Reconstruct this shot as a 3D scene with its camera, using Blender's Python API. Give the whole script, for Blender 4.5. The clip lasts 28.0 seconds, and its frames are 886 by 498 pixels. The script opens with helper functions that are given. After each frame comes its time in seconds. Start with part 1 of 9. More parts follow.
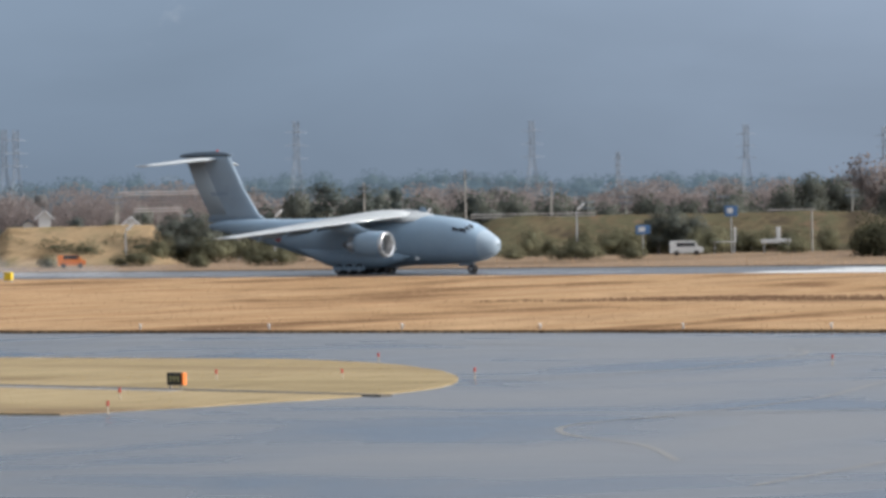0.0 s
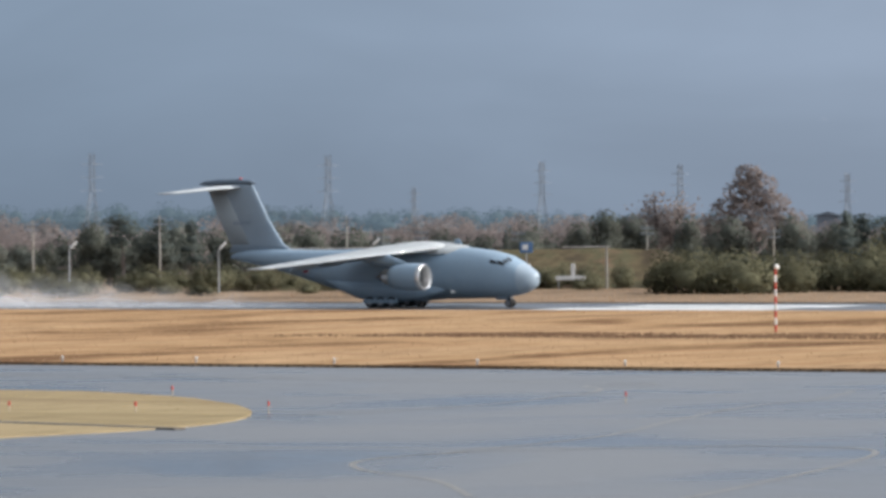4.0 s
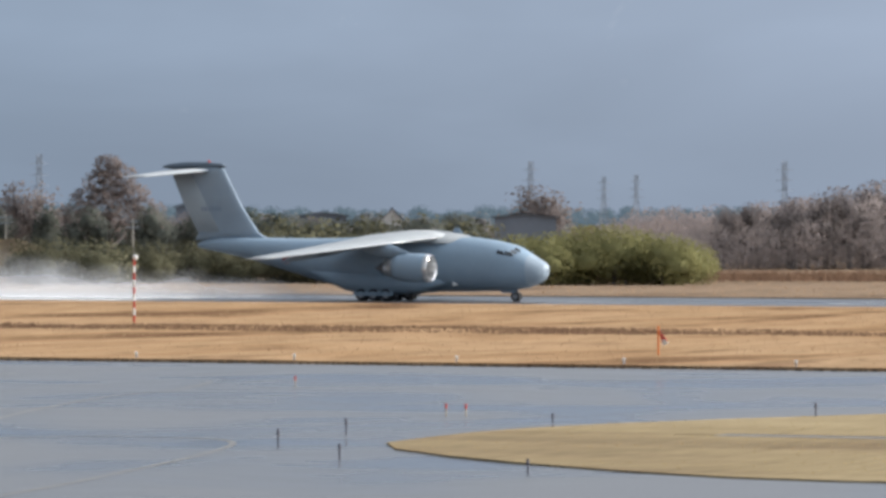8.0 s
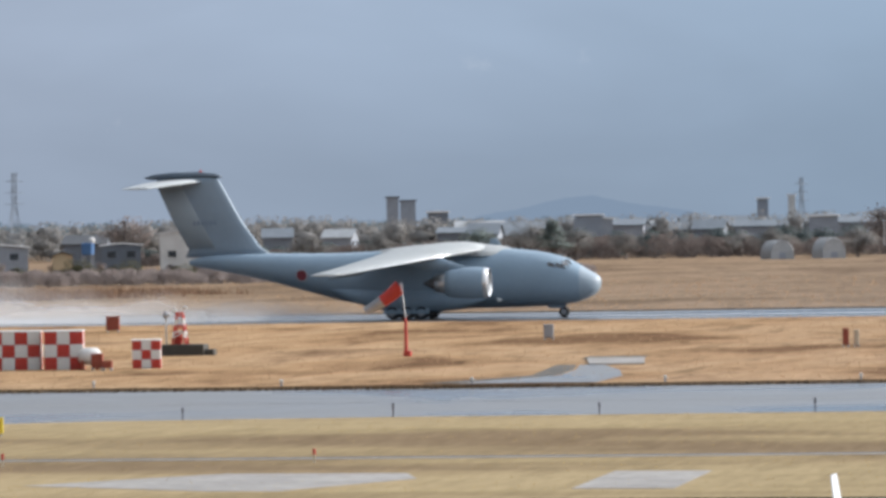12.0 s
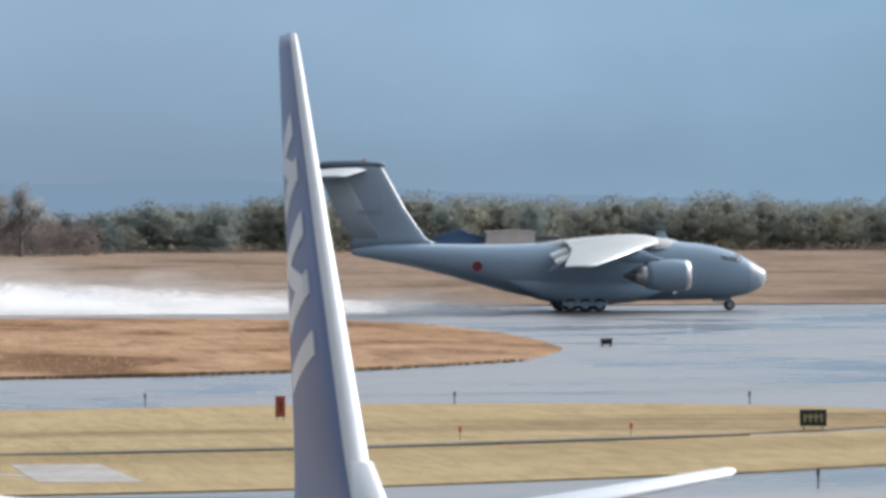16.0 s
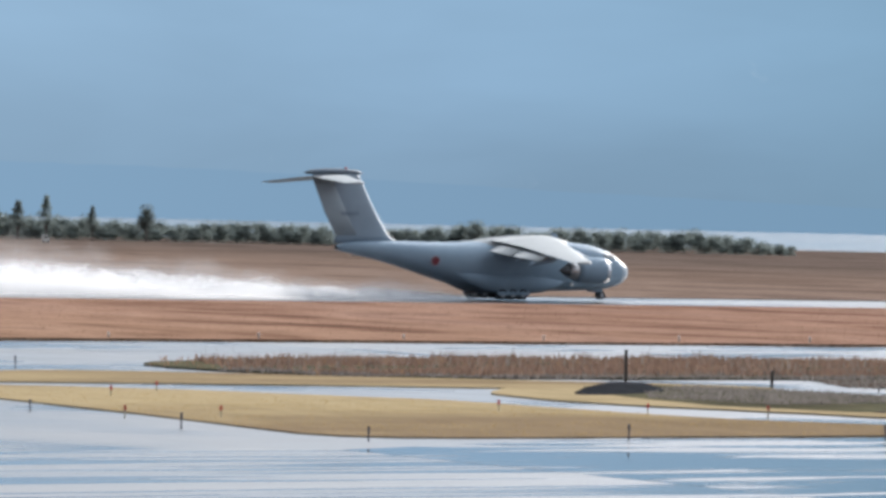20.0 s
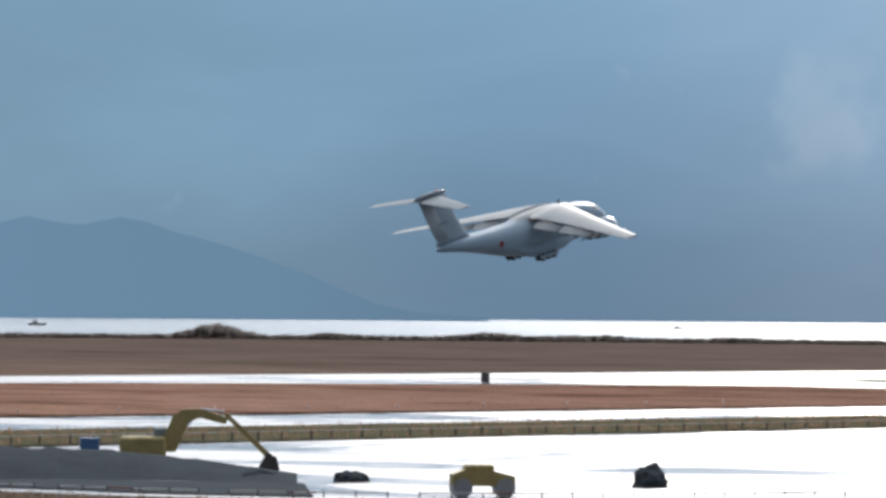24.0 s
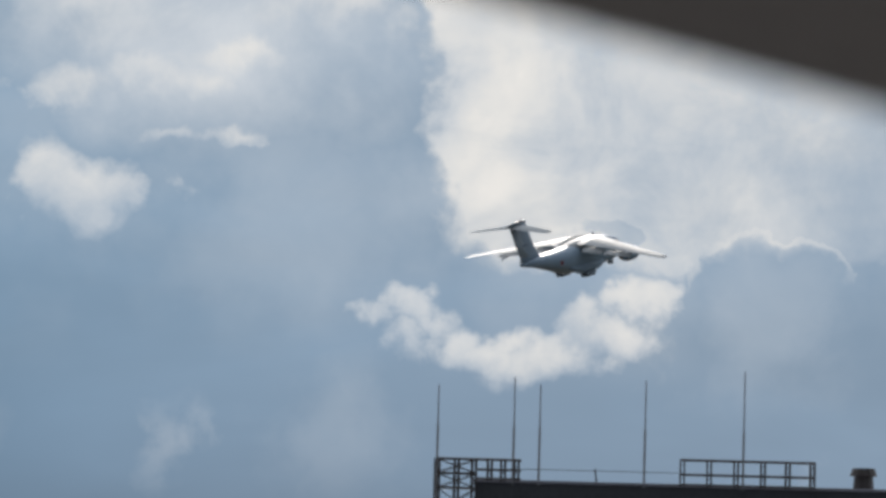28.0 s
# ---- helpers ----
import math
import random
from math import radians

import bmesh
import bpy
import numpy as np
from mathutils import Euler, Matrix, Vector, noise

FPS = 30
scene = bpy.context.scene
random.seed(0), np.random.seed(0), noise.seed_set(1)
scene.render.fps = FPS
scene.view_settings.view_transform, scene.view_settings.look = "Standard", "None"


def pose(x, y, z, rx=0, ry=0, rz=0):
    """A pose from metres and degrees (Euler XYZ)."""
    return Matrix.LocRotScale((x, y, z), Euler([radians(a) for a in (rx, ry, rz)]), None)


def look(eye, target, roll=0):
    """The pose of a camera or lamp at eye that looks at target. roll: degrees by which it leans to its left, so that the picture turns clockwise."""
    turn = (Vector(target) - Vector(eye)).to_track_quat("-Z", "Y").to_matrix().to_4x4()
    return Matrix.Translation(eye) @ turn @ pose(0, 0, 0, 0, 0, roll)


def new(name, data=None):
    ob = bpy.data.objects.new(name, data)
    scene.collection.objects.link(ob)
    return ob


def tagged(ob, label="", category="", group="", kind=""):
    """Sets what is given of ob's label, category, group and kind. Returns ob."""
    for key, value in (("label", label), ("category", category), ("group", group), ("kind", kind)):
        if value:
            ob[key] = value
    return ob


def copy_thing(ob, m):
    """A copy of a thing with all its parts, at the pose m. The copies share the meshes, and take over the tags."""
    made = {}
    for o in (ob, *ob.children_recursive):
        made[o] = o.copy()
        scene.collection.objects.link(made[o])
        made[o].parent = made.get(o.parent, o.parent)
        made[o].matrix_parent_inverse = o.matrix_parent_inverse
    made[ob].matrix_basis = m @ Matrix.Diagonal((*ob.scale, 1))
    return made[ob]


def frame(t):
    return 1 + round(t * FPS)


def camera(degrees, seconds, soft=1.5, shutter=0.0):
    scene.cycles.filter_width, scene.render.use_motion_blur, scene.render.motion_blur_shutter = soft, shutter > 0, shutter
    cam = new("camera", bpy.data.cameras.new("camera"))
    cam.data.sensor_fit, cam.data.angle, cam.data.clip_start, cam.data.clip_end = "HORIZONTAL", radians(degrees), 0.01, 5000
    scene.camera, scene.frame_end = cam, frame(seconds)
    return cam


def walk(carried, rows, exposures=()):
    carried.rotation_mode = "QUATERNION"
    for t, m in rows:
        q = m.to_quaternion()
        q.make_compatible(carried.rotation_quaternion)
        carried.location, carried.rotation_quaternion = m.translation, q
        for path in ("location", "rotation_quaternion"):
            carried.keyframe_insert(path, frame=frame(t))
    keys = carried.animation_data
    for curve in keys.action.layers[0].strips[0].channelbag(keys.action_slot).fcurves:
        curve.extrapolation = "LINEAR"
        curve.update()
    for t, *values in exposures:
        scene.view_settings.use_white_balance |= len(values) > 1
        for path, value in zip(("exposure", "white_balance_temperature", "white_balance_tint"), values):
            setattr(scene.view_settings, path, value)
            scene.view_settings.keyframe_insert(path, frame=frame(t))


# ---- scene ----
# The airfield lies flat: x along the runway (take-off direction), y away from the viewing deck.
EYE = Vector((0.0, 0.0, 9.5))
cam = camera(9.80, 28.0, soft=3.4)
cam.data.dof.use_dof, cam.data.dof.focus_distance, cam.data.dof.aperture_fstop = True, 500.0, 9.0
PATH = [  # seconds, turn to the left, tilt, roll
    (0.0, 33.738, -0.669, -1.113),
    (0.5, 33.438, -0.745, -1.082),
    (1.0, 33.397, -0.660, -1.476),
    (1.5, 33.279, -0.502, -1.133),
    (2.0, 33.256, -0.493, -0.856),
    (2.5, 33.226, -0.508, -0.823),
    (3.0, 32.402, -0.652, -0.584),
    (3.5, 31.870, -0.463, -0.539),
    (5.5, 29.639, -0.358, -0.212),
    (6.0, 28.643, -0.487, -0.224),
    (6.5, 27.458, -0.324, -0.140),
    (7.0, 26.879, -0.161, 0.035),
    (7.5, 25.859, -0.247, 0.099),
    (8.0, 24.364, -0.455, -0.018),
    (8.5, 22.459, -0.216, -0.321),
    (9.0, 21.040, -0.341, -0.673),
    (9.5, 19.951, -0.172, -0.677),
    (10.0, 18.611, -0.169, -0.640),
    (10.5, 17.014, -0.027, -0.839),
    (11.0, 15.110, -0.329, -0.775),
    (11.5, 13.209, -0.160, -0.658),
    (12.0, 10.568, -0.341, -0.967),
    (12.5, 8.540, -0.446, -0.972),
    (14.5, -0.169, -0.451, -1.328),
    (15.0, -3.757, -0.621, -0.438),
    (15.5, -6.084, -0.269, -0.357),
    (16.0, -8.971, -0.419, -0.208),
    (16.5, -12.289, -0.661, 0.365),
    (17.0, -15.672, -0.630, 1.041),
    (17.5, -19.062, -0.667, 1.190),
    (18.0, -22.646, -0.331, 1.430),
    (18.5, -25.597, -0.374, 1.358),
    (19.0, -28.304, -0.510, 1.282),
    (19.5, -30.473, -0.514, 1.150),
    (20.0, -32.588, -0.383, 1.297),
    (20.5, -35.214, -0.493, 1.060),
    (21.0, -38.156, -0.269, 0.869),
    (21.5, -40.841, -0.566, 0.682),
    (22.0, -42.468, -0.282, 0.576),
    (22.5, -44.602, -0.180, 0.531),
    (24.5, -50.481, 0.903, 0.705),
    (25.0, -52.210, 1.159, 0.947),
    (25.5, -53.648, 1.867, 0.871),
    (26.0, -55.141, 2.330, 1.175),
    (26.5, -55.120, 2.753, 1.149),
    (27.0, -57.055, 3.372, 0.767),
    (27.5, -58.146, 3.953, 0.959),
    (28.0, -58.626, 4.153, 1.562),
]


def aim(yaw, pitch, roll):
    return Matrix.Translation(EYE) @ Matrix.Rotation(radians(yaw), 4, "Z") @ Matrix.Rotation(radians(90 + pitch), 4, "X") @ Matrix.Rotation(radians(roll), 4, "Z")


walk(cam, [(t, aim(a, b, c)) for t, a, b, c in PATH],
     exposures=((0.0, 0.0), (14.0, 0.03), (17.0, 0.12), (21.0, 0.15), (22.0, 0.05), (24.5, -0.30), (25.0, -0.40), (26.0, -0.40), (27.0, -0.36), (28.0, -0.70)))

# ---- world, sun ----
SUN_AZ, SUN_EL = 58.0, 21.0
# brightness of the high cloud, from away from the sun to round it
HIGH = (0.17, 0.50, 0.80, 1.0)


def nodes_of(owner):
    owner.use_nodes = True
    tree = owner.node_tree
    tree.nodes.clear()
    return tree


def node(tree, kind, **inputs):
    n = tree.nodes.new(kind)
    for k, v in inputs.items():
        key = k.replace("_", " ")
        if key in n.inputs:
            sock = n.inputs[key]
        else:
            sock = n.inputs[int(k[1:])]
        if hasattr(v, "is_output"):
            tree.links.new(v, sock)
        else:
            sock.default_value = v
    return n


def ramp(tree, fac, stops, ease="LINEAR"):
    n = tree.nodes.new("ShaderNodeValToRGB")
    n.color_ramp.interpolation = ease
    els = n.color_ramp.elements
    while len(els) < len(stops):
        els.new(0.5)
    for e, (p, c) in zip(els, stops):
        e.position = p
        e.color = (c, c, c, 1) if isinstance(c, (int, float)) else (*c, 1)
    tree.links.new(fac, n.inputs[0])
    return n.outputs[0]


def maths(tree, op, a, b=0.0, clamp=False):
    n = tree.nodes.new("ShaderNodeMath")
    n.operation, n.use_clamp = op, clamp
    for i, v in enumerate((a, b)):
        if hasattr(v, "is_output"):
            tree.links.new(v, n.inputs[i])
        else:
            n.inputs[i].default_value = v
    return n.outputs[0]


def blend(tree, fac, a, b, mode="MIX"):
    n = tree.nodes.new("ShaderNodeMix")
    n.data_type, n.blend_type = "RGBA", mode
    for i, v in ((0, fac), (6, a), (7, b)):
        if hasattr(v, "is_output"):
            tree.links.new(v, n.inputs[i])
        else:
            n.inputs[i].default_value = (*v, 1) if isinstance(v, tuple) else v
    return n.outputs[2]


def build_world():
    world = bpy.data.worlds.new("overcast_sky")
    scene.world = world
    t = nodes_of(world)
    sky = t.nodes.new("ShaderNodeTexSky")
    sky.sky_type, sky.sun_disc = "NISHITA", False
    sky.sun_elevation, sky.sun_rotation = radians(SUN_EL), radians(SUN_AZ)
    clear = blend(t, 1.0, sky.outputs[0], (0.1, 0.1, 0.1), "MULTIPLY")
    co = t.nodes.new("ShaderNodeTexCoord").outputs["Generated"]
    sep = node(t, "ShaderNodeSeparateXYZ", i0=co)
    az = maths(t, "ARCTAN2", sep.outputs[0], sep.outputs[1])
    el = sep.outputs[2]
    # the cloud deck: slate blue away from the sun, pale towards it
    turn = maths(t, "MULTIPLY_ADD", az, 0.5 / math.pi)
    turn.node.inputs[2].default_value = 0.5

    def p(deg):
        return 0.5 + deg / 360.0
    deck = ramp(t, turn, [(0.0, (0.27, 0.34, 0.45)), (p(-36), (0.235, 0.31, 0.415)), (p(-24), (0.325, 0.40, 0.52)), (p(-16), (0.385, 0.462, 0.595)), (p(-4), (0.31, 0.42, 0.565)), (p(6), (0.28, 0.405, 0.56)),
                          (p(14), (0.26, 0.41, 0.57)), (p(27), (0.268, 0.425, 0.600)), (p(33), (0.235, 0.386, 0.557)), (p(38), (0.180, 0.320, 0.465)), (p(42), (0.198, 0.345, 0.495)), (p(46), (0.212, 0.375, 0.535)), (p(50), (0.250, 0.425, 0.62)), (p(54), (0.34, 0.505, 0.70)),
                          (p(58), (0.385, 0.53, 0.71)), (p(80), (0.40, 0.53, 0.69)), (1.0, (0.27, 0.34, 0.45))])
    low = ramp(t, el, [(0.0, 0.80), (0.012, 0.84), (0.035, 1.0), (0.08, 1.06), (1.0, 1.0)])
    deck = blend(t, 1.0, deck, low, "MULTIPLY")
    # long soft streaks in the deck
    flat = node(t, "ShaderNodeMapping", i0=co)
    flat.inputs["Scale"].default_value = (1, 1, 3.2)
    streak = node(t, "ShaderNodeTexNoise", Vector=flat.outputs[0], Scale=9.0, Detail=4.0, Roughness=0.5, Distortion=0.4)
    # rain hangs darker over the water
    rain = blend(t, ramp(t, turn, [(p(46.5), 0.0), (p(50.5), 0.85), (p(56), 0.60), (p(66), 0.4)], "EASE"), (1.0, 1.0, 1.0), ramp(t, maths(t, "ADD", el, maths(t, "MULTIPLY", maths(t, "SUBTRACT", streak.outputs[0], 0.5), 0.012)), [(0.0, (0.60, 0.69, 0.75)), (0.0130, (0.63, 0.72, 0.79)), (0.0165, (0.69, 0.77, 0.82)), (0.03, (0.72, 0.80, 0.85)), (0.055, (0.87, 0.94, 0.97)), (0.08, (0.97, 1.02, 1.03))]))
    deck = blend(t, 1.0, deck, rain, "MULTIPLY")
    deck = blend(t, 1.0, deck, ramp(t, streak.outputs[0], [(0.3, 0.90), (0.5, 0.99), (0.72, 1.10)]), "MULTIPLY")
    # higher up the deck breaks into bright cloud, brightest round the sun
    lumps = node(t, "ShaderNodeTexNoise", Vector=flat.outputs[0], Scale=4.0, Detail=6.0, Roughness=0.55, Distortion=0.3)
    glare = ramp(t, turn, [(0.0, HIGH[0]), (p(-60), HIGH[0]), (p(-25), HIGH[1]), (p(10), HIGH[2]), (p(58), HIGH[3]), (p(105), HIGH[2]), (p(150), HIGH[1]), (1.0, HIGH[0])], "EASE")
    bright = blend(t, 1.0, (0.90, 0.98, 1.10), maths(t, "MULTIPLY", glare, ramp(t, lumps.outputs[0], [(0.3, 0.25), (0.7, 0.6)])), "MULTIPLY")
    bright = blend(t, 1.0, bright, (4.0, 4.0, 4.0), "MULTIPLY")
    bright = blend(t, ramp(t, turn, [(p(26), 0.0), (p(50), 1.0), (p(66), 1.0), (p(90), 0.0)], "EASE"), bright, blend(t, 1.0, bright, (2.7, 2.55, 2.45), "MULTIPLY"))
    deck = blend(t, ramp(t, el, [(0.125, 0.0), (0.27, 1.0)], "EASE"), deck, bright)
    # single cumulus banks low on the sun's side: bearing, elevation, half width, half height
    wob = node(t, "ShaderNodeTexNoise", Vector=co, Scale=62.0, Detail=8.0, Roughness=0.55)
    fine = node(t, "ShaderNodeTexNoise", Vector=co, Scale=34.0, Detail=6.0, Roughness=0.5)
    broad = node(t, "ShaderNodeTexNoise", Vector=flat.outputs[0], Scale=20.0, Detail=5.0, Roughness=0.55, Distortion=0.6)
    shift = node(t, "ShaderNodeSeparateColor", i0=wob.outputs[1])
    azd = maths(t, "ADD", maths(t, "MULTIPLY", az, 180 / math.pi), maths(t, "MULTIPLY", maths(t, "SUBTRACT", shift.outputs[0], 0.5), 2.5))
    eld = maths(t, "ADD", maths(t, "MULTIPLY", el, 180 / math.pi), maths(t, "MULTIPLY", maths(t, "SUBTRACT", shift.outputs[1], 0.5), 1.2))
    def lobe(a, e, ra, re, square=False):
        """How far out of a cloud's middle, and how high in it."""
        u = maths(t, "DIVIDE", maths(t, "SUBTRACT", azd, a), ra)
        v = maths(t, "DIVIDE", maths(t, "SUBTRACT", eld, e), re)
        uu, vv = maths(t, "MULTIPLY", u, u), maths(t, "MULTIPLY", v, v)
        if square:
            uu, vv = maths(t, "MULTIPLY", uu, uu), maths(t, "MULTIPLY", vv, vv)
        return maths(t, "POWER", maths(t, "ADD", uu, vv), 0.25 if square else 0.5), maths(t, "ADD", maths(t, "MULTIPLY", v, 0.5), 0.5)

    # the bright bank beside the blue tower, thinner away from the sun
    r, _ = lobe(61.6, 6.0, 3.55, 2.2, True)
    cover = maths(t, "MULTIPLY", ramp(t, r, [(0.82, 1.0), (1.06, 0.0)], "EASE"), ramp(t, turn, [(p(59.8), 1.0), (p(61.2), 0.74), (p(63.0), 0.46)]))
    glow = maths(t, "MULTIPLY", ramp(t, r, [(0.7, 1.0), (1.5, 0.0)], "EASE"), 0.22)
    for a, e, ra, re, core, under, most in ((58.25, 3.45, 0.6, 0.30, 0.5, 0.4, 0.95), (58.8, 3.10, 0.75, 0.38, 0.45, 0.18, 1.0), (59.35, 3.02, 0.9, 0.33, 0.45, 0.18, 1.0), (59.9, 3.06, 0.8, 0.32, 0.45, 0.18, 1.0), (60.4, 3.34, 0.8, 0.4, 0.45, 0.2, 0.95), (60.9, 3.72, 0.4, 0.36, 0.4, 0.7, 0.9), (61.1, 4.1, 0.35, 0.35, 0.3, 0.7, 0.8),
                                           (54.45, 4.72, 1.15, 0.62, 0.55, 0.15, 1.0), (54.95, 4.62, 0.65, 0.42, 0.4, 0.15, 0.9), (54.2, 5.75, 0.9, 0.34, 0.2, 0.3, 0.8), (55.4, 6.02, 1.15, 0.36, 0.5, 0.2, 1.0), (56.5, 6.22, 0.85, 0.30, 0.4, 0.3, 0.95), (54.7, 6.7, 1.5, 0.9, 0.3, 0.3, 0.85), (57.3, 6.75, 1.0, 0.4, 0.4, 0.3, 0.9),
                                           (56.0, 5.30, 0.9, 0.16, 0.2, 0.3, 0.8)):
        r, v = lobe(a, e, ra, re)
        c = maths(t, "MULTIPLY", maths(t, "MULTIPLY", ramp(t, r, [(core * 0.45, 1.0), (1.45, 0.0)], "EASE"), most), ramp(t, v, [(0.1, under), (0.8, 1.0)], "EASE"))
        cover = maths(t, "MAXIMUM", cover, c)
        glow = maths(t, "MAXIMUM", glow, maths(t, "MULTIPLY", ramp(t, r, [(0.4, 1.0), (2.1, 0.0)], "EASE"), 0.5 * most))
    # pale veils that fall from the clouds, with the sun's shafts in them
    for a, e, ra, re, most in ((55.9, 6.5, 3.6, 1.9, 0.85), (55.75, 1.95, 0.45, 0.8, 0.22), (57.6, 2.2, 1.2, 1.1, 0.16), (57.2, 4.3, 2.0, 1.6, 0.22), (53.2, 2.2, 0.8, 0.9, 0.10), (62.2, 3.5, 1.4, 1.4, 0.25)):
        glow = maths(t, "MAXIMUM", glow, maths(t, "MULTIPLY", ramp(t, lobe(a, e, ra, re)[0], [(0.1, 1.0), (1.2, 0.0)], "EASE"), most))
    veil = maths(t, "MULTIPLY", ramp(t, fine.outputs[0], [(0.36, 0.0), (0.66, 0.6)], "EASE"), maths(t, "MULTIPLY", ramp(t, turn, [(p(51), 0.0), (p(54), 0.4), (p(58), 0.5), (p(60), 0.9)]), ramp(t, el, [(0.045, 0.0), (0.085, 1.0)])))
    glow = maths(t, "MAXIMUM", glow, veil)
    # blue cloud heads standing in front of the bright bank, with lit rims
    for a, e, ra, re, most, lit in ((62.15, 3.35, 1.05, 1.12, 0.9, 0.75), (59.7, 3.68, 0.85, 0.17, 0.7, 0.0), (60.25, 4.35, 0.42, 0.24, 0.4, 0.9), (56.6, 5.75, 1.0, 0.32, 0.35, 0.0)):
        r, v = lobe(a, e, ra, re)
        cover = maths(t, "MULTIPLY", cover, maths(t, "SUBTRACT", 1.0, maths(t, "MULTIPLY", ramp(t, r, [(0.72, 1.0), (1.05, 0.0)], "EASE"), most)))
        if lit:
            rim = ramp(t, r, [(0.80, 0.0), (0.95, 1.0), (1.0, 1.0), (1.14, 0.0)], "EASE")
            cover = maths(t, "MAXIMUM", cover, maths(t, "MULTIPLY", maths(t, "MULTIPLY", rim, lit), ramp(t, v, [(0.62, 0.0), (0.85, 1.0)])))
    # torn edges, and folds of light and shade inside
    tear = node(t, "ShaderNodeTexNoise", Vector=co, Scale=48.0, Detail=9.0, Roughness=0.62, Distortion=0.3)
    cover = ramp(t, maths(t, "ADD", cover, maths(t, "MULTIPLY", maths(t, "SUBTRACT", tear.outputs[0], 0.5), 0.75)), [(0.12, 0.0), (0.46, 0.32), (0.85, 0.80), (1.15, 0.98)])
    cover = maths(t, "MULTIPLY", cover, ramp(t, broad.outputs[0], [(0.32, 0.72), (0.55, 1.0)], "EASE"))
    fold = maths(t, "ADD", maths(t, "MULTIPLY", fine.outputs[0], 0.6), maths(t, "MULTIPLY", tear.outputs[0], 0.4))
    cloud = ramp(t, fold, [(0.36, (0.78, 0.88, 1.0)), (0.47, (1.06, 1.10, 1.14)), (0.58, (1.28, 1.26, 1.22)), (0.68, (1.46, 1.40, 1.32))])
    deck = blend(t, maths(t, "MULTIPLY", glow, ramp(t, tear.outputs[0], [(0.3, 0.7), (0.7, 1.1)])), deck, (1.06, 1.12, 1.19))
    deck = blend(t, maths(t, "MULTIPLY", cover, 0.94), deck, cloud)
    total = blend(t, 0.992, clear, deck)
    bg = node(t, "ShaderNodeBackground", Color=total, Strength=1.0)
    out = node(t, "ShaderNodeOutputWorld", Surface=bg.outputs[0])
    return out


build_world()
sun = new("sun", bpy.data.lights.new("sun", "SUN"))
sun.data.energy, sun.data.angle, sun.data.color = 4.2, radians(0.6), (1.0, 0.92, 0.83)
_s = Vector((math.sin(radians(SUN_AZ)) * math.cos(radians(SUN_EL)), math.cos(radians(SUN_AZ)) * math.cos(radians(SUN_EL)), math.sin(radians(SUN_EL))))
sun.matrix_world = look(_s * 300, (0, 0, 0))

# ---- materials ----
MATS = {}


def surface(name, colour, rough=0.7, metal=0.0, vary=0.2, scale=1.0, fine=12.0, bump=0.0, second=None, stretch=(1, 1, 1), per_piece=0.0, spec=0.5, rough_vary=0.0, coords="Object", coat=0.0):
    """A worn surface: a base colour, stains at a large scale, grain at a fine one, and relief."""
    if name in MATS:
        return MATS[name]
    m = bpy.data.materials.new(name)
    t = nodes_of(m)
    co = t.nodes.new("ShaderNodeTexCoord").outputs[coords]
    mp = node(t, "ShaderNodeMapping", i0=co)
    mp.inputs["Scale"].default_value = stretch
    big = node(t, "ShaderNodeTexNoise", Vector=mp.outputs[0], Scale=scale, Detail=5.0, Roughness=0.55)
    small = node(t, "ShaderNodeTexNoise", Vector=mp.outputs[0], Scale=scale * fine, Detail=3.0)
    other = second or tuple(c * (1 - vary) for c in colour)
    col = blend(t, ramp(t, big.outputs[0], [(0.36, 0.0), (0.66, 1.0)]), colour, other)
    col = blend(t, 1.0, col, ramp(t, small.outputs[0], [(0.25, 1 - vary), (0.75, 1 + vary * 0.6)]), "MULTIPLY")
    if per_piece:
        rnd = t.nodes.new("ShaderNodeObjectInfo").outputs["Random"]
        col = blend(t, 1.0, col, ramp(t, rnd, [(0.0, 1 - per_piece), (1.0, 1 + per_piece)]), "MULTIPLY")
    b = node(t, "ShaderNodeBsdfPrincipled", Base_Color=col, Metallic=metal, Roughness=rough)
    b.inputs["Specular IOR Level"].default_value = spec
    b.inputs["Coat Weight"].default_value = coat
    if rough_vary:
        t.links.new(ramp(t, big.outputs[0], [(0.3, max(0.02, rough - rough_vary)), (0.7, rough + rough_vary)]), b.inputs["Roughness"])
    if bump:
        bp = node(t, "ShaderNodeBump", Strength=min(1.0, bump), Distance=0.02 + 0.05 * bump, Height=small.outputs[0])
        t.links.new(bp.outputs[0], b.inputs["Normal"])
    node(t, "ShaderNodeOutputMaterial", Surface=b.outputs[0])
    MATS[name] = m
    return m


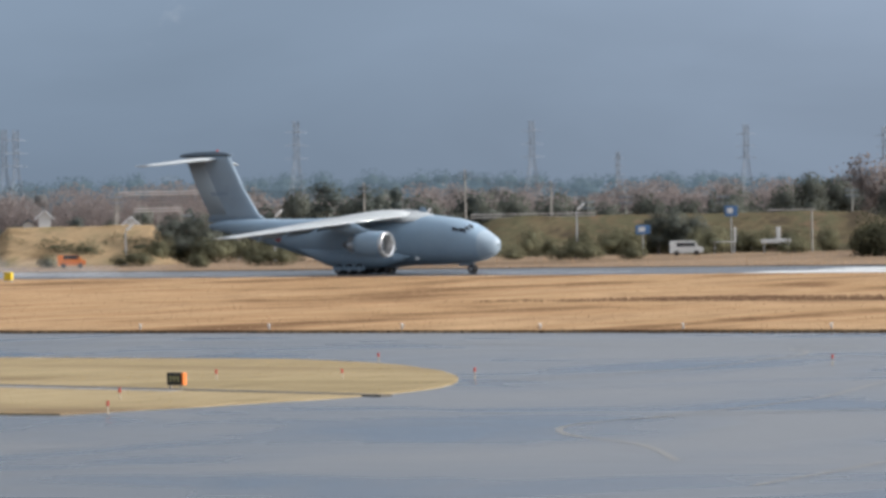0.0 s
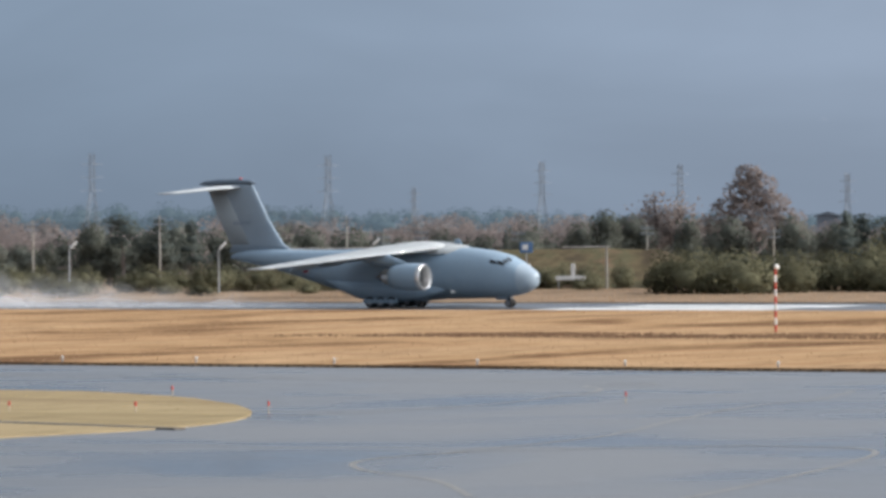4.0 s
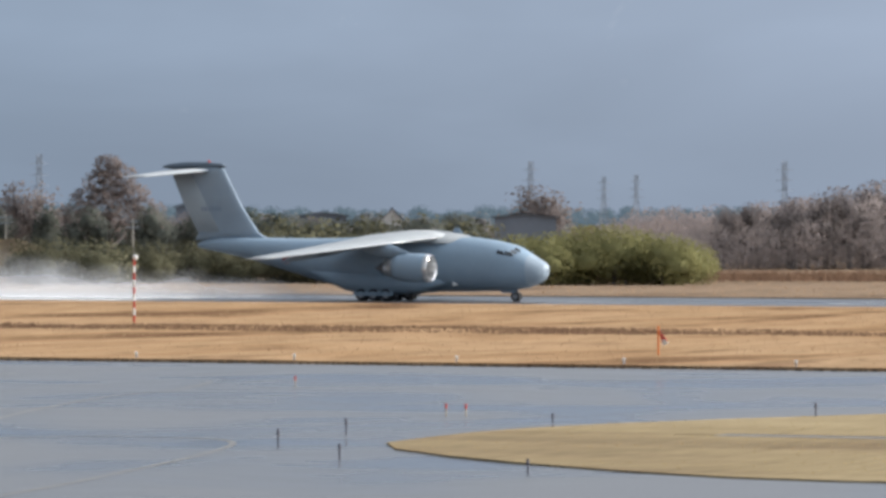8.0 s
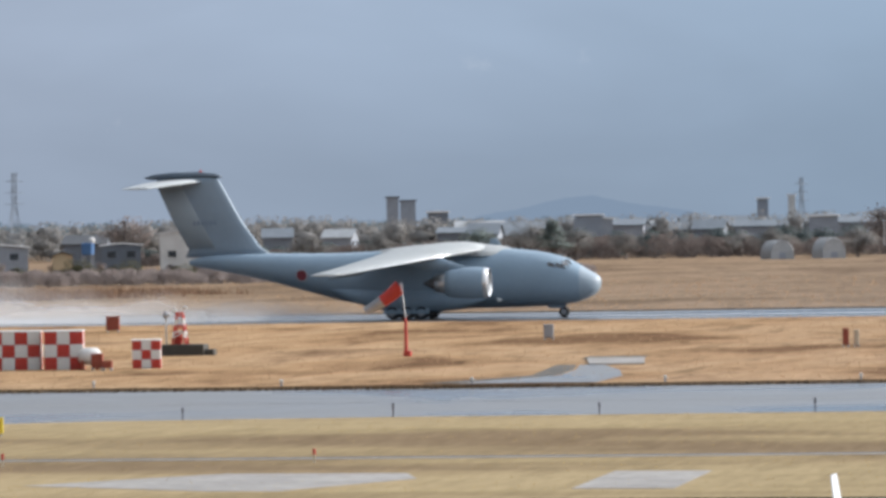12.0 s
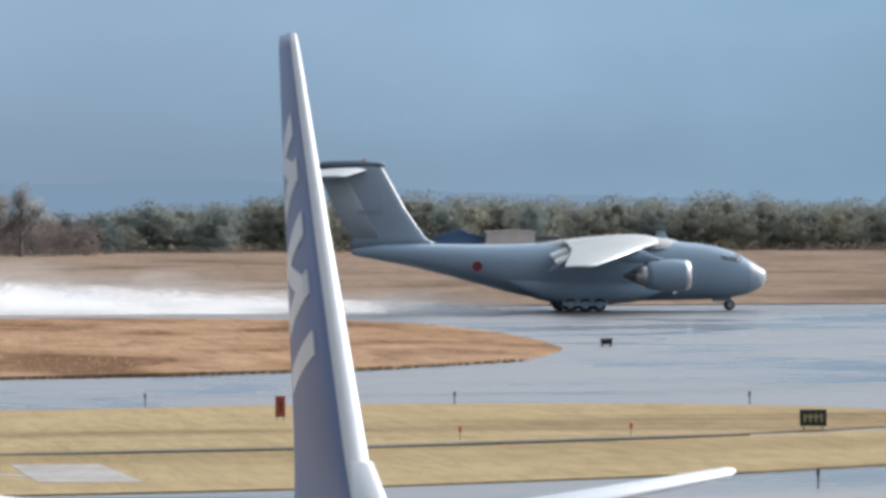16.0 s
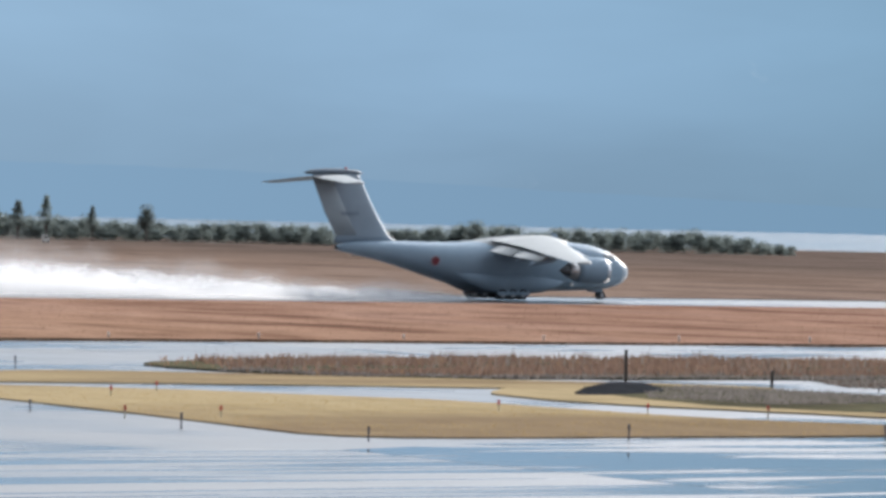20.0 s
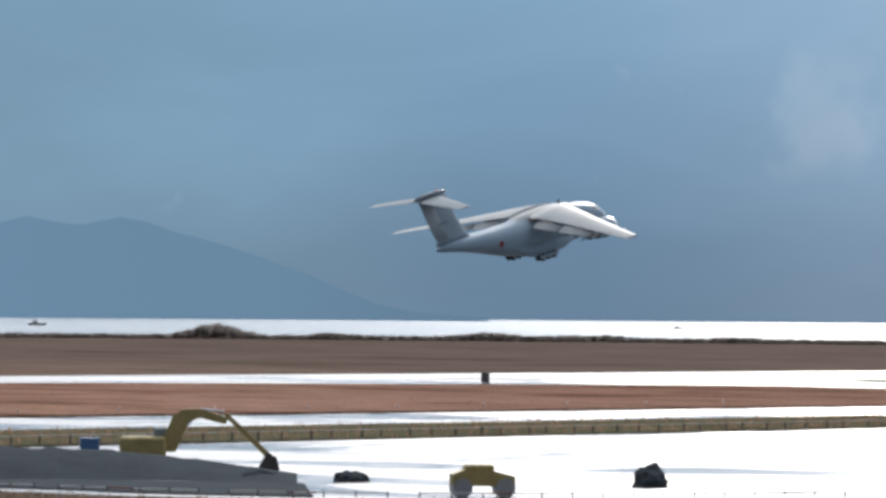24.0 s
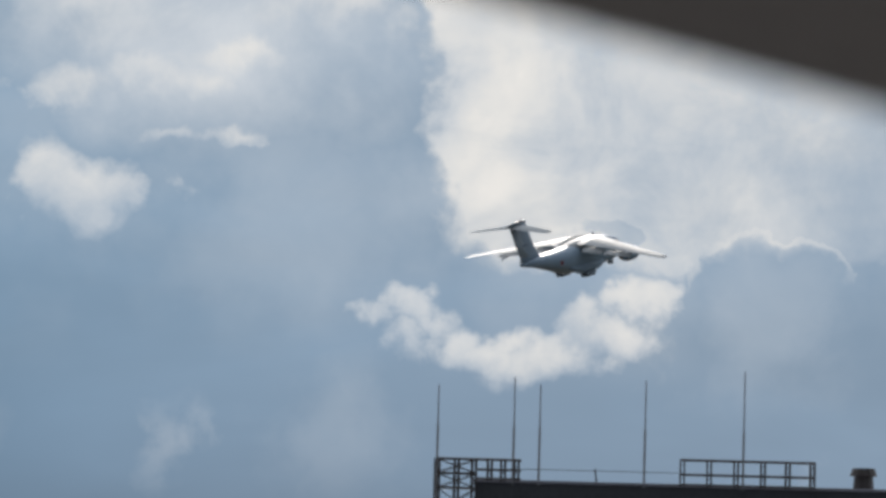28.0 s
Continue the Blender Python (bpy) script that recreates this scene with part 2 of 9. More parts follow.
def wet_pavement(name, dry, wet, streaks, rough, puddle, detail=3.0, wander=0.9, spread=0.06, level=0.515):
    """Rain-wet asphalt or concrete: a dark film with smoother puddles, drying streaks and tyre sweeps."""
    m = bpy.data.materials.new(name)
    t = nodes_of(m)
    co = t.nodes.new("ShaderNodeTexCoord").outputs["Object"]
    mp = node(t, "ShaderNodeMapping", i0=co)
    mp.inputs["Scale"].default_value = streaks
    mp.inputs["Rotation"].default_value = (0, 0, radians(4))
    pools = node(t, "ShaderNodeTexNoise", Vector=mp.outputs[0], Scale=1.0, Detail=detail, Roughness=0.5, Distortion=wander)
    patch = node(t, "ShaderNodeTexNoise", Vector=co, Scale=0.028, Detail=4.0, Roughness=0.5)
    grit = node(t, "ShaderNodeTexNoise", Vector=co, Scale=9.0, Detail=2.0)
    ripple = node(t, "ShaderNodeTexNoise", Vector=co, Scale=1.3, Detail=3.0)
    amount = maths(t, "ADD", maths(t, "MULTIPLY", pools.outputs[0], 0.65), maths(t, "MULTIPLY", patch.outputs[0], 0.35))
    film = ramp(t, amount, [(level - spread, 0.0), (level, 0.5), (level + spread, 1.0)])
    col = blend(t, film, dry, wet)
    col = blend(t, 1.0, col, ramp(t, grit.outputs[0], [(0.2, 0.8), (0.8, 1.15)]), "MULTIPLY")
    ro = ramp(t, film, [(0.0, rough), (0.55, 0.5 * (rough + puddle)), (1.0, puddle)])
    bp = node(t, "ShaderNodeBump", Strength=0.10, Distance=0.02, Height=ripple.outputs[0])
    b = node(t, "ShaderNodeBsdfPrincipled", Base_Color=col, Roughness=ro, Normal=bp.outputs[0])
    node(t, "ShaderNodeOutputMaterial", Surface=b.outputs[0])
    return m


def turf(name, colours, patch, bump, streak=(1, 1, 1), other=None, clods=1.0):
    """Winter grass seen from afar: straw, brown and dull green in drifts."""
    m = bpy.data.materials.new(name)
    t = nodes_of(m)
    co = t.nodes.new("ShaderNodeTexCoord").outputs["Object"]
    mp = node(t, "ShaderNodeMapping", i0=co)
    mp.inputs["Scale"].default_value = streak
    drift = node(t, "ShaderNodeTexNoise", Vector=mp.outputs[0], Scale=patch, Detail=6.0, Roughness=0.6, Distortion=0.5)
    # tufts drawn out along y so they read from the camera's grazing view
    depth_tuft = node(t, "ShaderNodeMapping", i0=co)
    depth_tuft.inputs["Scale"].default_value = (1.0, 0.14, 1.0)
    tuft = node(t, "ShaderNodeTexNoise", Vector=depth_tuft.outputs[0], Scale=1.6, Detail=6.0, Roughness=0.7)
    col = ramp(t, drift.outputs[0], [(0.37, colours[0]), (0.46, colours[1]), (0.56, colours[2]), (0.66, colours[3])])
    col = blend(t, 1.0, col, ramp(t, tuft.outputs[0], [(0.25, 0.78), (0.75, 1.16)]), "MULTIPLY")
    # hummocks, and lodged wet stalks lying dark between them, stretched in depth for the view
    depth_clod = node(t, "ShaderNodeMapping", i0=co)
    depth_clod.inputs["Scale"].default_value = (0.55, 0.09, 1.0)
    clod = node(t, "ShaderNodeTexNoise", Vector=depth_clod.outputs[0], Scale=0.9, Detail=5.0, Roughness=0.65, Distortion=0.8)
    col = blend(t, 1.0, col, ramp(t, clod.outputs[0], [(0.34, 1 - 0.38 * clods), (0.43, 1 - 0.08 * clods), (0.55, 1 + 0.03 * clods), (0.70, 1 + 0.16 * clods)]), "MULTIPLY")
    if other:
        # backlit look painted in: grass turns redder along the runway, darker towards the shore
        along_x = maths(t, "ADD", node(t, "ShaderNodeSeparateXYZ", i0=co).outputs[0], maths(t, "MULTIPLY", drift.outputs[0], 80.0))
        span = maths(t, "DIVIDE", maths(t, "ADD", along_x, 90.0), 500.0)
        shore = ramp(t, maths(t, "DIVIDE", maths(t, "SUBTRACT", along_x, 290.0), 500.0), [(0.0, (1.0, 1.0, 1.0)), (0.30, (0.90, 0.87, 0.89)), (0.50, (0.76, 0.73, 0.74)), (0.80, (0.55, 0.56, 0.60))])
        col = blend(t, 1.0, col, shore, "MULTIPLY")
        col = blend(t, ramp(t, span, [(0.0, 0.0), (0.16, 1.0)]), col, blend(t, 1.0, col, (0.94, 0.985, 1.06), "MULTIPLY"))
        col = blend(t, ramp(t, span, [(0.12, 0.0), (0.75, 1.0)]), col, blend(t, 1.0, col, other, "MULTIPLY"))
    bp = node(t, "ShaderNodeBump", Strength=bump, Distance=0.2, Height=tuft.outputs[0])
    b = node(t, "ShaderNodeBsdfPrincipled", Base_Color=col, Roughness=0.9, Normal=bp.outputs[0])
    b.inputs["Specular IOR Level"].default_value = 0.0
    node(t, "ShaderNodeOutputMaterial", Surface=b.outputs[0])
    return m


def leaf_matter(name, colour, vary=0.4):
    if name in MATS:
        return MATS[name]
    m = bpy.data.materials.new(name)
    t = nodes_of(m)
    rnd = t.nodes.new("ShaderNodeNewGeometry").outputs["Random Per Island"]
    one = t.nodes.new("ShaderNodeObjectInfo").outputs["Random"]
    col = blend(t, 1.0, colour, ramp(t, rnd, [(0.0, 1 - vary), (1.0, 1 + vary)]), "MULTIPLY")
    col = blend(t, 1.0, col, ramp(t, one, [(0.0, 0.75), (1.0, 1.25)]), "MULTIPLY")
    d = node(t, "ShaderNodeBsdfDiffuse", Color=col)
    tr = node(t, "ShaderNodeBsdfTranslucent", Color=col)
    mix = node(t, "ShaderNodeMixShader", i0=0.5, i1=d.outputs[0], i2=tr.outputs[0])
    node(t, "ShaderNodeOutputMaterial", Surface=mix.outputs[0])
    MATS[name] = m
    return m


def haze_glow_leaf(name, colour, air, share):
    """Far foliage of the backdrop, with the air before it painted in as a share of glow."""
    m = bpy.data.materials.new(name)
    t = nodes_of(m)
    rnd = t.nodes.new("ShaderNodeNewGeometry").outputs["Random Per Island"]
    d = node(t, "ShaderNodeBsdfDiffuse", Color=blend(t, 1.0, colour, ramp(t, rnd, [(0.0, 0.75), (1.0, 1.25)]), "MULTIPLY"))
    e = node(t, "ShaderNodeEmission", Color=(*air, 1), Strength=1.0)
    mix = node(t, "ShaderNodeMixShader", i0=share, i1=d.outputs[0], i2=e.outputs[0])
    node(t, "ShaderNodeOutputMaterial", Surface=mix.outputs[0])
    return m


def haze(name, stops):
    """A far hill's haze painted as glow, toned bearing by bearing to meet the sky."""
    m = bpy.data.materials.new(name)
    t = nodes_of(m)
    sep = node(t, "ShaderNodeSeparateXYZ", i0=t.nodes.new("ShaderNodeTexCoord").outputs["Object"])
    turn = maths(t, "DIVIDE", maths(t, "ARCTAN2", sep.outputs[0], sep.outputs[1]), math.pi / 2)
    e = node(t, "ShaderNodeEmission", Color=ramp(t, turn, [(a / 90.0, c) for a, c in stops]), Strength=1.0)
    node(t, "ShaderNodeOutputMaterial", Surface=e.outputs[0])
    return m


def glowing(name, colour, strength):
    m = bpy.data.materials.new(name)
    t = nodes_of(m)
    e = node(t, "ShaderNodeEmission", Color=(*colour, 1), Strength=strength)
    node(t, "ShaderNodeOutputMaterial", Surface=e.outputs[0])
    return m


# ---- mesh helpers ----
def mesh_of(name, bm, material, smooth=False):
    me = bpy.data.meshes.new(name)
    bm.normal_update()
    bm.to_mesh(me)
    bm.free()
    me.materials.append(material)
    if smooth:
        me.shade_smooth()
    return me


def part(name, bm, material, parent=None, label="", smooth=False):
    ob = new(name, mesh_of(name, bm, material, smooth))
    if parent is not None:
        ob.parent = parent
    return tagged(ob, label=label)


def thing(name, m, label, category, group="", kind=""):
    ob = new(name)
    ob.empty_display_size = 0.2
    ob.matrix_world = m
    return tagged(ob, label, category, group, kind)


def box(bm, size, at=(0, 0, 0), turn=None, bevel=0.0):
    made = bmesh.ops.create_cube(bm, size=1.0)["verts"]
    mat = Matrix.Translation(at) @ (turn or Matrix.Identity(4)) @ Matrix.Diagonal((*size, 1))
    bmesh.ops.transform(bm, matrix=mat, verts=made)
    if bevel:
        edges = list({e for v in made for e in v.link_edges})
        bmesh.ops.bevel(bm, geom=edges, offset=bevel, segments=1, affect="EDGES", profile=0.5)
    return bm


def tube(bm, a, b, r0, r1=None, sides=8, caps=True):
    a, b = Vector(a), Vector(b)
    m = Matrix.Translation((a + b) / 2) @ (b - a).to_track_quat("Z", "Y").to_matrix().to_4x4()
    bmesh.ops.create_cone(bm, cap_ends=caps, segments=sides, radius1=r0, radius2=r0 if r1 is None else r1, depth=(b - a).length, matrix=m)
    return bm


def loft(bm, rings, closed=True, caps=True):
    """Skin over rings of equal length."""
    loops = [[bm.verts.new(p) for p in ring] for ring in rings]
    n = len(loops[0])
    for a, b in zip(loops, loops[1:]):
        for i in range(n if closed else n - 1):
            j = (i + 1) % n
            bm.faces.new((a[i], a[j], b[j], b[i]))
    if caps and closed:
        bm.faces.new(loops[0][::-1])
        bm.faces.new(loops[-1])
    bmesh.ops.recalc_face_normals(bm, faces=bm.faces[:])
    return bm


def B():
    return bmesh.new()


def polar(az, d, z=0.0):
    return Vector((d * math.sin(radians(az)), d * math.cos(radians(az)), z))


def up_to(el, d):
    """The height seen at that elevation and distance."""
    return EYE.z + d * math.tan(radians(el))


def rounded(points, times=2):
    """Cut the corners of a closed outline."""
    for _ in range(times):
        out = []
        for a, b in zip(points, points[1:] + points[:1]):
            out += [tuple(0.75 * u + 0.25 * v for u, v in zip(a, b)), tuple(0.25 * u + 0.75 * v for u, v in zip(a, b))]
        points = out
    return points


def slab(name, outline, z0, z1, material, label, category, kind="structure", ragged=0.0, step=0.0):
    """A flat piece of ground with a real edge; ragged: how far its edge wanders."""
    if step:
        fine = []
        for a, b in zip(outline, outline[1:] + outline[:1]):
            n = max(1, min(400, int(math.dist(a, b) / step)))
            fine += [(a[0] + (b[0] - a[0]) * i / n, a[1] + (b[1] - a[1]) * i / n) for i in range(n)]
        outline = [(x + ragged * noise.noise((x * 0.35, y * 0.35, 1.0)) + 0.5 * ragged * noise.noise((x * 1.3, y * 1.3, 4.0)),
                    y + ragged * noise.noise((x * 0.35, y * 0.35, 7.0)) + 0.5 * ragged * noise.noise((x * 1.3, y * 1.3, 9.0))) for x, y in outline]
    bm = B()
    top = [bm.verts.new((x, y, z1)) for x, y in outline]
    low = [bm.verts.new((x, y, z0)) for x, y in outline]
    bm.faces.new(top)
    n = len(top)
    for i in range(n):
        bm.faces.new((top[i], low[i], low[(i + 1) % n], top[(i + 1) % n]))
    bmesh.ops.recalc_face_normals(bm, faces=bm.faces[:])
    bmesh.ops.triangulate(bm, faces=[f for f in bm.faces if len(f.verts) > 4])
    ob = part(name, bm, material)
    return tagged(ob, label, category, kind=kind)

# ---- ground ----
EARTH = turf("winter_earth", [(0.10, 0.075, 0.045), (0.15, 0.115, 0.06), (0.13, 0.12, 0.06), (0.08, 0.085, 0.04)], 0.012, 0.6)
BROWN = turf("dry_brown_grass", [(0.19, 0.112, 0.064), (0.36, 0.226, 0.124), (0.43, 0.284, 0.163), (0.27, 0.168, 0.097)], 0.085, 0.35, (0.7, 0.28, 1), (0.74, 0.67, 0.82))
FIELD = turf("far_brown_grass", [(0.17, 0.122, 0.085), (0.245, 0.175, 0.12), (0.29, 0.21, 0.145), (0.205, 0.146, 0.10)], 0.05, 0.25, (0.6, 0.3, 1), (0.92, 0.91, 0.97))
STRAW = turf("mown_straw_grass", [(0.21, 0.155, 0.10), (0.305, 0.238, 0.142), (0.36, 0.285, 0.172), (0.27, 0.212, 0.125)], 0.04, 0.2, (0.3, 1, 1), clods=0.35)
ASPHALT = wet_pavement("wet_asphalt", (0.135, 0.137, 0.142), (0.066, 0.069, 0.076), (0.05, 0.05, 1), 0.42, 0.16, 3.0, 0.8, 0.085)
CONCRETE = wet_pavement("damp_concrete", (0.17, 0.172, 0.178), (0.10, 0.103, 0.11), (0.02, 0.35, 1), 0.46, 0.10)
RUNWAY = wet_pavement("wet_runway", (0.075, 0.078, 0.085), (0.04, 0.042, 0.048), (0.008, 0.12, 1), 0.42, 0.20)
SEA = wet_pavement("sea_water", (0.02, 0.035, 0.045), (0.02, 0.035, 0.045), (0.004, 0.012, 1), 0.24, 0.18)

slab("ground", [(-4900, -900), (4900, -900), (4900, 4900), (-4900, 4900)], -0.6, -0.30, EARTH, "flat winter farmland reaching the horizon", "ground")
slab("pavement", [(-900, -120), (900, -120), (900, 462), (-900, 462)], -0.2, 0.0, ASPHALT, "rain-wet asphalt taxiways and connectors", "taxiway")
slab("runway", [(-900, 459), (900, 459), (900, 507), (-900, 507)], -0.2, 0.004, RUNWAY, "long wet asphalt runway", "runway")
slab("apron", [(-40, -118), (220, -118), (220, 100), (180, 150), (105, 178), (60, 171), (-10, 165)], -0.2, 0.004, CONCRETE, "pale damp concrete apron", "apron")
FLOODED = wet_pavement("flooded_concrete", (0.15, 0.153, 0.16), (0.09, 0.094, 0.10), (0.05, 0.32, 1), 0.40, 0.06, 6.0, 0.9, 0.05, 0.492)
slab("pavement", [(106, 118), (190, 92), (214, 101), (180, 149), (163, 163), (158, 172), (147, 182), (125, 183), (108, 176)], -0.1, 0.009, FLOODED, "apron edge under a sheet of rainwater", "apron", ragged=1.0, step=3.0)
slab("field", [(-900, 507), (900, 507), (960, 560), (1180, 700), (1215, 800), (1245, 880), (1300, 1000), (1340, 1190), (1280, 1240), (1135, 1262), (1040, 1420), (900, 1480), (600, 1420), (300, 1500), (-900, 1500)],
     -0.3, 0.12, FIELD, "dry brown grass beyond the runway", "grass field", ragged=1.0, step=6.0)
SHORE = [(1300, 740), (1332, 865), (1326, 932), (1318, 1005), (1340, 1190), (1280, 1240), (1135, 1262), (1040, 1420), (900, 1480), (700, 1600), (500, 2400), (400, 4800), (4800, 4800), (4800, -500), (1500, -500), (1300, 300)]
slab("sea", SHORE, -0.3, 0.02, SEA, "calm bay glittering under the sun", "sea", ragged=3.0, step=40.0)

GRASS_A = [(-900, 283), (-60, 283), (-20, 286), (13, 291), (29, 296.5), (44, 306), (56, 322), (64, 349), (66, 387), (65, 428), (56, 448), (30, 459), (-900, 459)]
GRASS_B = [(112, 365), (116, 343), (123, 331), (140, 322), (180, 321), (300, 317), (420, 312), (460, 312.5), (494, 313), (508, 324), (515, 345), (516, 365), (521, 382), (528, 398), (520, 410), (478, 434), (430, 459), (150, 459), (128, 453), (116, 424)]
SPIT = [(582, 434), (607, 430.5), (645, 417.5), (700, 396), (800, 372), (800, 330), (640, 345), (572, 366), (574, 384), (577, 398), (574, 416)]
ISLE_1 = [(-900, 243), (-176, 241), (-158, 232), (-143.5, 217), (-136, 203), (-135, 194), (-137, 183), (-139, 173), (-900, 172)]
ISLE_2 = [(-87.5, 186), (-88.7, 196), (-88, 206), (-82, 219.6), (-72, 235), (-58, 241), (-17, 243.5), (17, 246.5), (36, 251.5), (54, 246.5), (64, 228), (47, 213.2), (29, 205.5), (14, 202.0), (-47, 200.6), (-80, 200.4),
          (-80, 199.6), (-47, 199.6), (14, 200.4), (29, 203.2), (47, 211.3), (61, 222), (63.5, 214), (60, 204), (54, 195.7), (45, 185), (26, 175.5), (15, 173), (-3, 170), (-45, 171), (-59, 168), (-68, 170), (-79, 177.5)]
ISLE_4A = [(121, 246), (127, 253), (138, 263), (147, 261), (161, 250), (176, 240), (172, 234), (160, 235), (148, 240), (137, 243)]
ISLE_4B = [(118.5, 240), (126, 241), (133, 235.5), (138.3, 227), (142.2, 221), (142.6, 212), (143.3, 203), (146, 197.2), (150, 192), (156, 183.5), (160, 177.5), (157.5, 175), (154, 182), (148.5, 184), (129, 184), (113, 184), (114.5, 196), (117, 214)]
STRIP_C = [(150, 268), (158, 279), (190, 284), (260, 282), (330, 283), (480, 285), (480, 255), (330, 253), (272, 251), (240, 250), (195, 250.5), (165, 250.5), (155, 253)]

OLIVE_TURF = turf("dull_olive_grass", [(0.07, 0.065, 0.045), (0.11, 0.10, 0.065), (0.09, 0.09, 0.06), (0.13, 0.11, 0.07)], 0.08, 0.9)
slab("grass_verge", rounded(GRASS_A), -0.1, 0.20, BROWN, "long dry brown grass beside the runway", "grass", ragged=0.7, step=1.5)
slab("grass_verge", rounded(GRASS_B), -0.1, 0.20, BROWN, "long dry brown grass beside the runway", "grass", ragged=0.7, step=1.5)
slab("grass_verge", rounded(SPIT), -0.1, 0.20, OLIVE_TURF, "narrow spit of dull olive grass between the taxiways", "grass", ragged=0.5, step=2.0)
slab("grass_island", rounded(ISLE_1), -0.1, 0.07, STRAW, "mown straw-coloured grass island", "grass", ragged=0.3, step=1.0)
slab("grass_island", rounded(ISLE_2, 1), -0.1, 0.07, STRAW, "mown straw-coloured grass island", "grass", ragged=0.3, step=1.0)
slab("grass_island", rounded(ISLE_4A), -0.1, 0.07, STRAW, "mown straw-coloured grass wedge", "grass", ragged=0.3, step=1.0)
slab("grass_island", rounded(ISLE_4B), -0.1, 0.07, STRAW, "mown straw-coloured grass island", "grass", ragged=0.3, step=1.0)
slab("grass_strip", rounded(STRIP_C), -0.1, 0.12, OLIVE_TURF, "rough olive-grey grass strip by the taxiway", "grass", ragged=0.6, step=2.0)

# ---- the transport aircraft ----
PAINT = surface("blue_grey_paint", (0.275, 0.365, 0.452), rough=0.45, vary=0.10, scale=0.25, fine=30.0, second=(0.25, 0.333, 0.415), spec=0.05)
# wing colour raised above the hull's to stand in for glare on top
PAINT_TOP = surface("glare_paled_paint", (0.42, 0.445, 0.455), rough=0.55, vary=0.08, scale=0.3, fine=25.0, spec=0.05)
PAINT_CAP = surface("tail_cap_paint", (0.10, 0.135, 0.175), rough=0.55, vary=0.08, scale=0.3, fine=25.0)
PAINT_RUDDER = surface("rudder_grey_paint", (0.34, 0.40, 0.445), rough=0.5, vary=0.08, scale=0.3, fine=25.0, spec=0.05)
# sunlight on the tailplane's top is put into this bright colour
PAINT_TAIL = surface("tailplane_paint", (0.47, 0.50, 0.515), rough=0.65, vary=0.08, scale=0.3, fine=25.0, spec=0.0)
PAINT_FIN = surface("fin_blue_paint", (0.245, 0.32, 0.395), rough=0.5, vary=0.08, scale=0.3, fine=25.0)
# light on the nose is painted in as a slightly paler tone
RADOME = surface("radome_paint", (0.30, 0.37, 0.435), rough=0.45, vary=0.06, scale=0.6)
BARE = surface("polished_lip", (0.72, 0.72, 0.72), rough=0.28, metal=0.85, vary=0.08, scale=2.0)
DARK = surface("engine_dark_metal", (0.13, 0.135, 0.145), rough=0.45, metal=0.4, vary=0.25, scale=3.0)
RUBBER = surface("tyre_rubber", (0.022, 0.022, 0.024), rough=0.75, vary=0.3, scale=4.0)
STEEL = surface("gear_steel", (0.36, 0.37, 0.39), rough=0.4, metal=0.5, vary=0.15, scale=3.0)
GLASS_DARK = surface("cockpit_glass", (0.012, 0.016, 0.022), rough=0.08, vary=0.05, scale=2.0, spec=0.8)
RED = surface("signal_red", (0.52, 0.045, 0.03), rough=0.55, vary=0.2, scale=1.5)
DEEP_RED = surface("deep_red_disc", (0.19, 0.03, 0.045), rough=0.6, vary=0.1, scale=1.0)
RING = surface("pale_ring", (0.48, 0.50, 0.52), rough=0.5, vary=0.05, scale=1.0)
WHITE = surface("signal_white", (0.72, 0.72, 0.70), rough=0.55, vary=0.1, scale=1.5)
INK = surface("faded_dark_blue_marking", (0.19, 0.25, 0.32), rough=0.5, vary=0.1, scale=1.0)
NOSE = 18.1  # the nose tip ahead of the main wheels


def section(s, top, low, half, n=28):
    """A ring of the fuselage, s metres behind the nose tip."""
    out = []
    mid, h = (top + low) / 2, (top - low) / 2
    for i in range(n):
        a = 2 * math.pi * i / n
        c, d = math.cos(a), math.sin(a)
        k = 0.86
        out.append((NOSE - s, half * math.copysign(abs(c) ** k, c), mid + h * math.copysign(abs(d) ** k, d)))
    return out


HULL = [(0.0, 3.32, 3.02, 0.14), (0.10, 3.72, 2.64, 0.50), (0.35, 3.94, 2.28, 0.90), (0.75, 4.18, 1.98, 1.26), (1.25, 4.46, 1.72, 1.60), (1.85, 4.82, 1.50, 1.90), (2.5, 5.22, 1.34, 2.12), (3.2, 5.58, 1.22, 2.33), (4.4, 5.93, 1.10, 2.60), (6.0, 6.27, 1.02, 2.82),
        (8.5, 6.55, 0.95, 2.95), (12, 6.70, 0.92, 3.0), (16, 6.72, 0.90, 3.0), (20, 6.58, 0.98, 3.0), (22, 6.45, 1.18, 2.98), (25, 6.36, 1.82, 2.9), (28, 6.36, 2.66, 2.66), (31, 6.42, 3.50, 2.3), (34, 6.45, 4.25, 1.85), (37, 6.36, 4.85, 1.25), (39, 6.1, 5.22, 0.7), (39.8, 5.85, 5.42, 0.25)]


def foil(le, chord, thick, span_at, tilt=0.0, n=9):
    """An aerofoil ring: le = (s, z) of its leading edge, at y = span_at."""
    pts = []
    xs = [0.5 * (1 - math.cos(math.pi * i / n)) for i in range(n + 1)]

    def half(x):
        return 5 * thick * (0.2969 * math.sqrt(x) - 0.126 * x - 0.3516 * x * x + 0.2843 * x ** 3 - 0.1015 * x ** 4)
    line = [(x, half(x) * 1.15) for x in xs] + [(x, -half(x) * 0.75) for x in xs[-2:0:-1]]
    for x, z in line:
        pts.append((NOSE - (le[0] + x * chord), span_at, le[1] + z * chord - tilt * x * chord))
    return pts


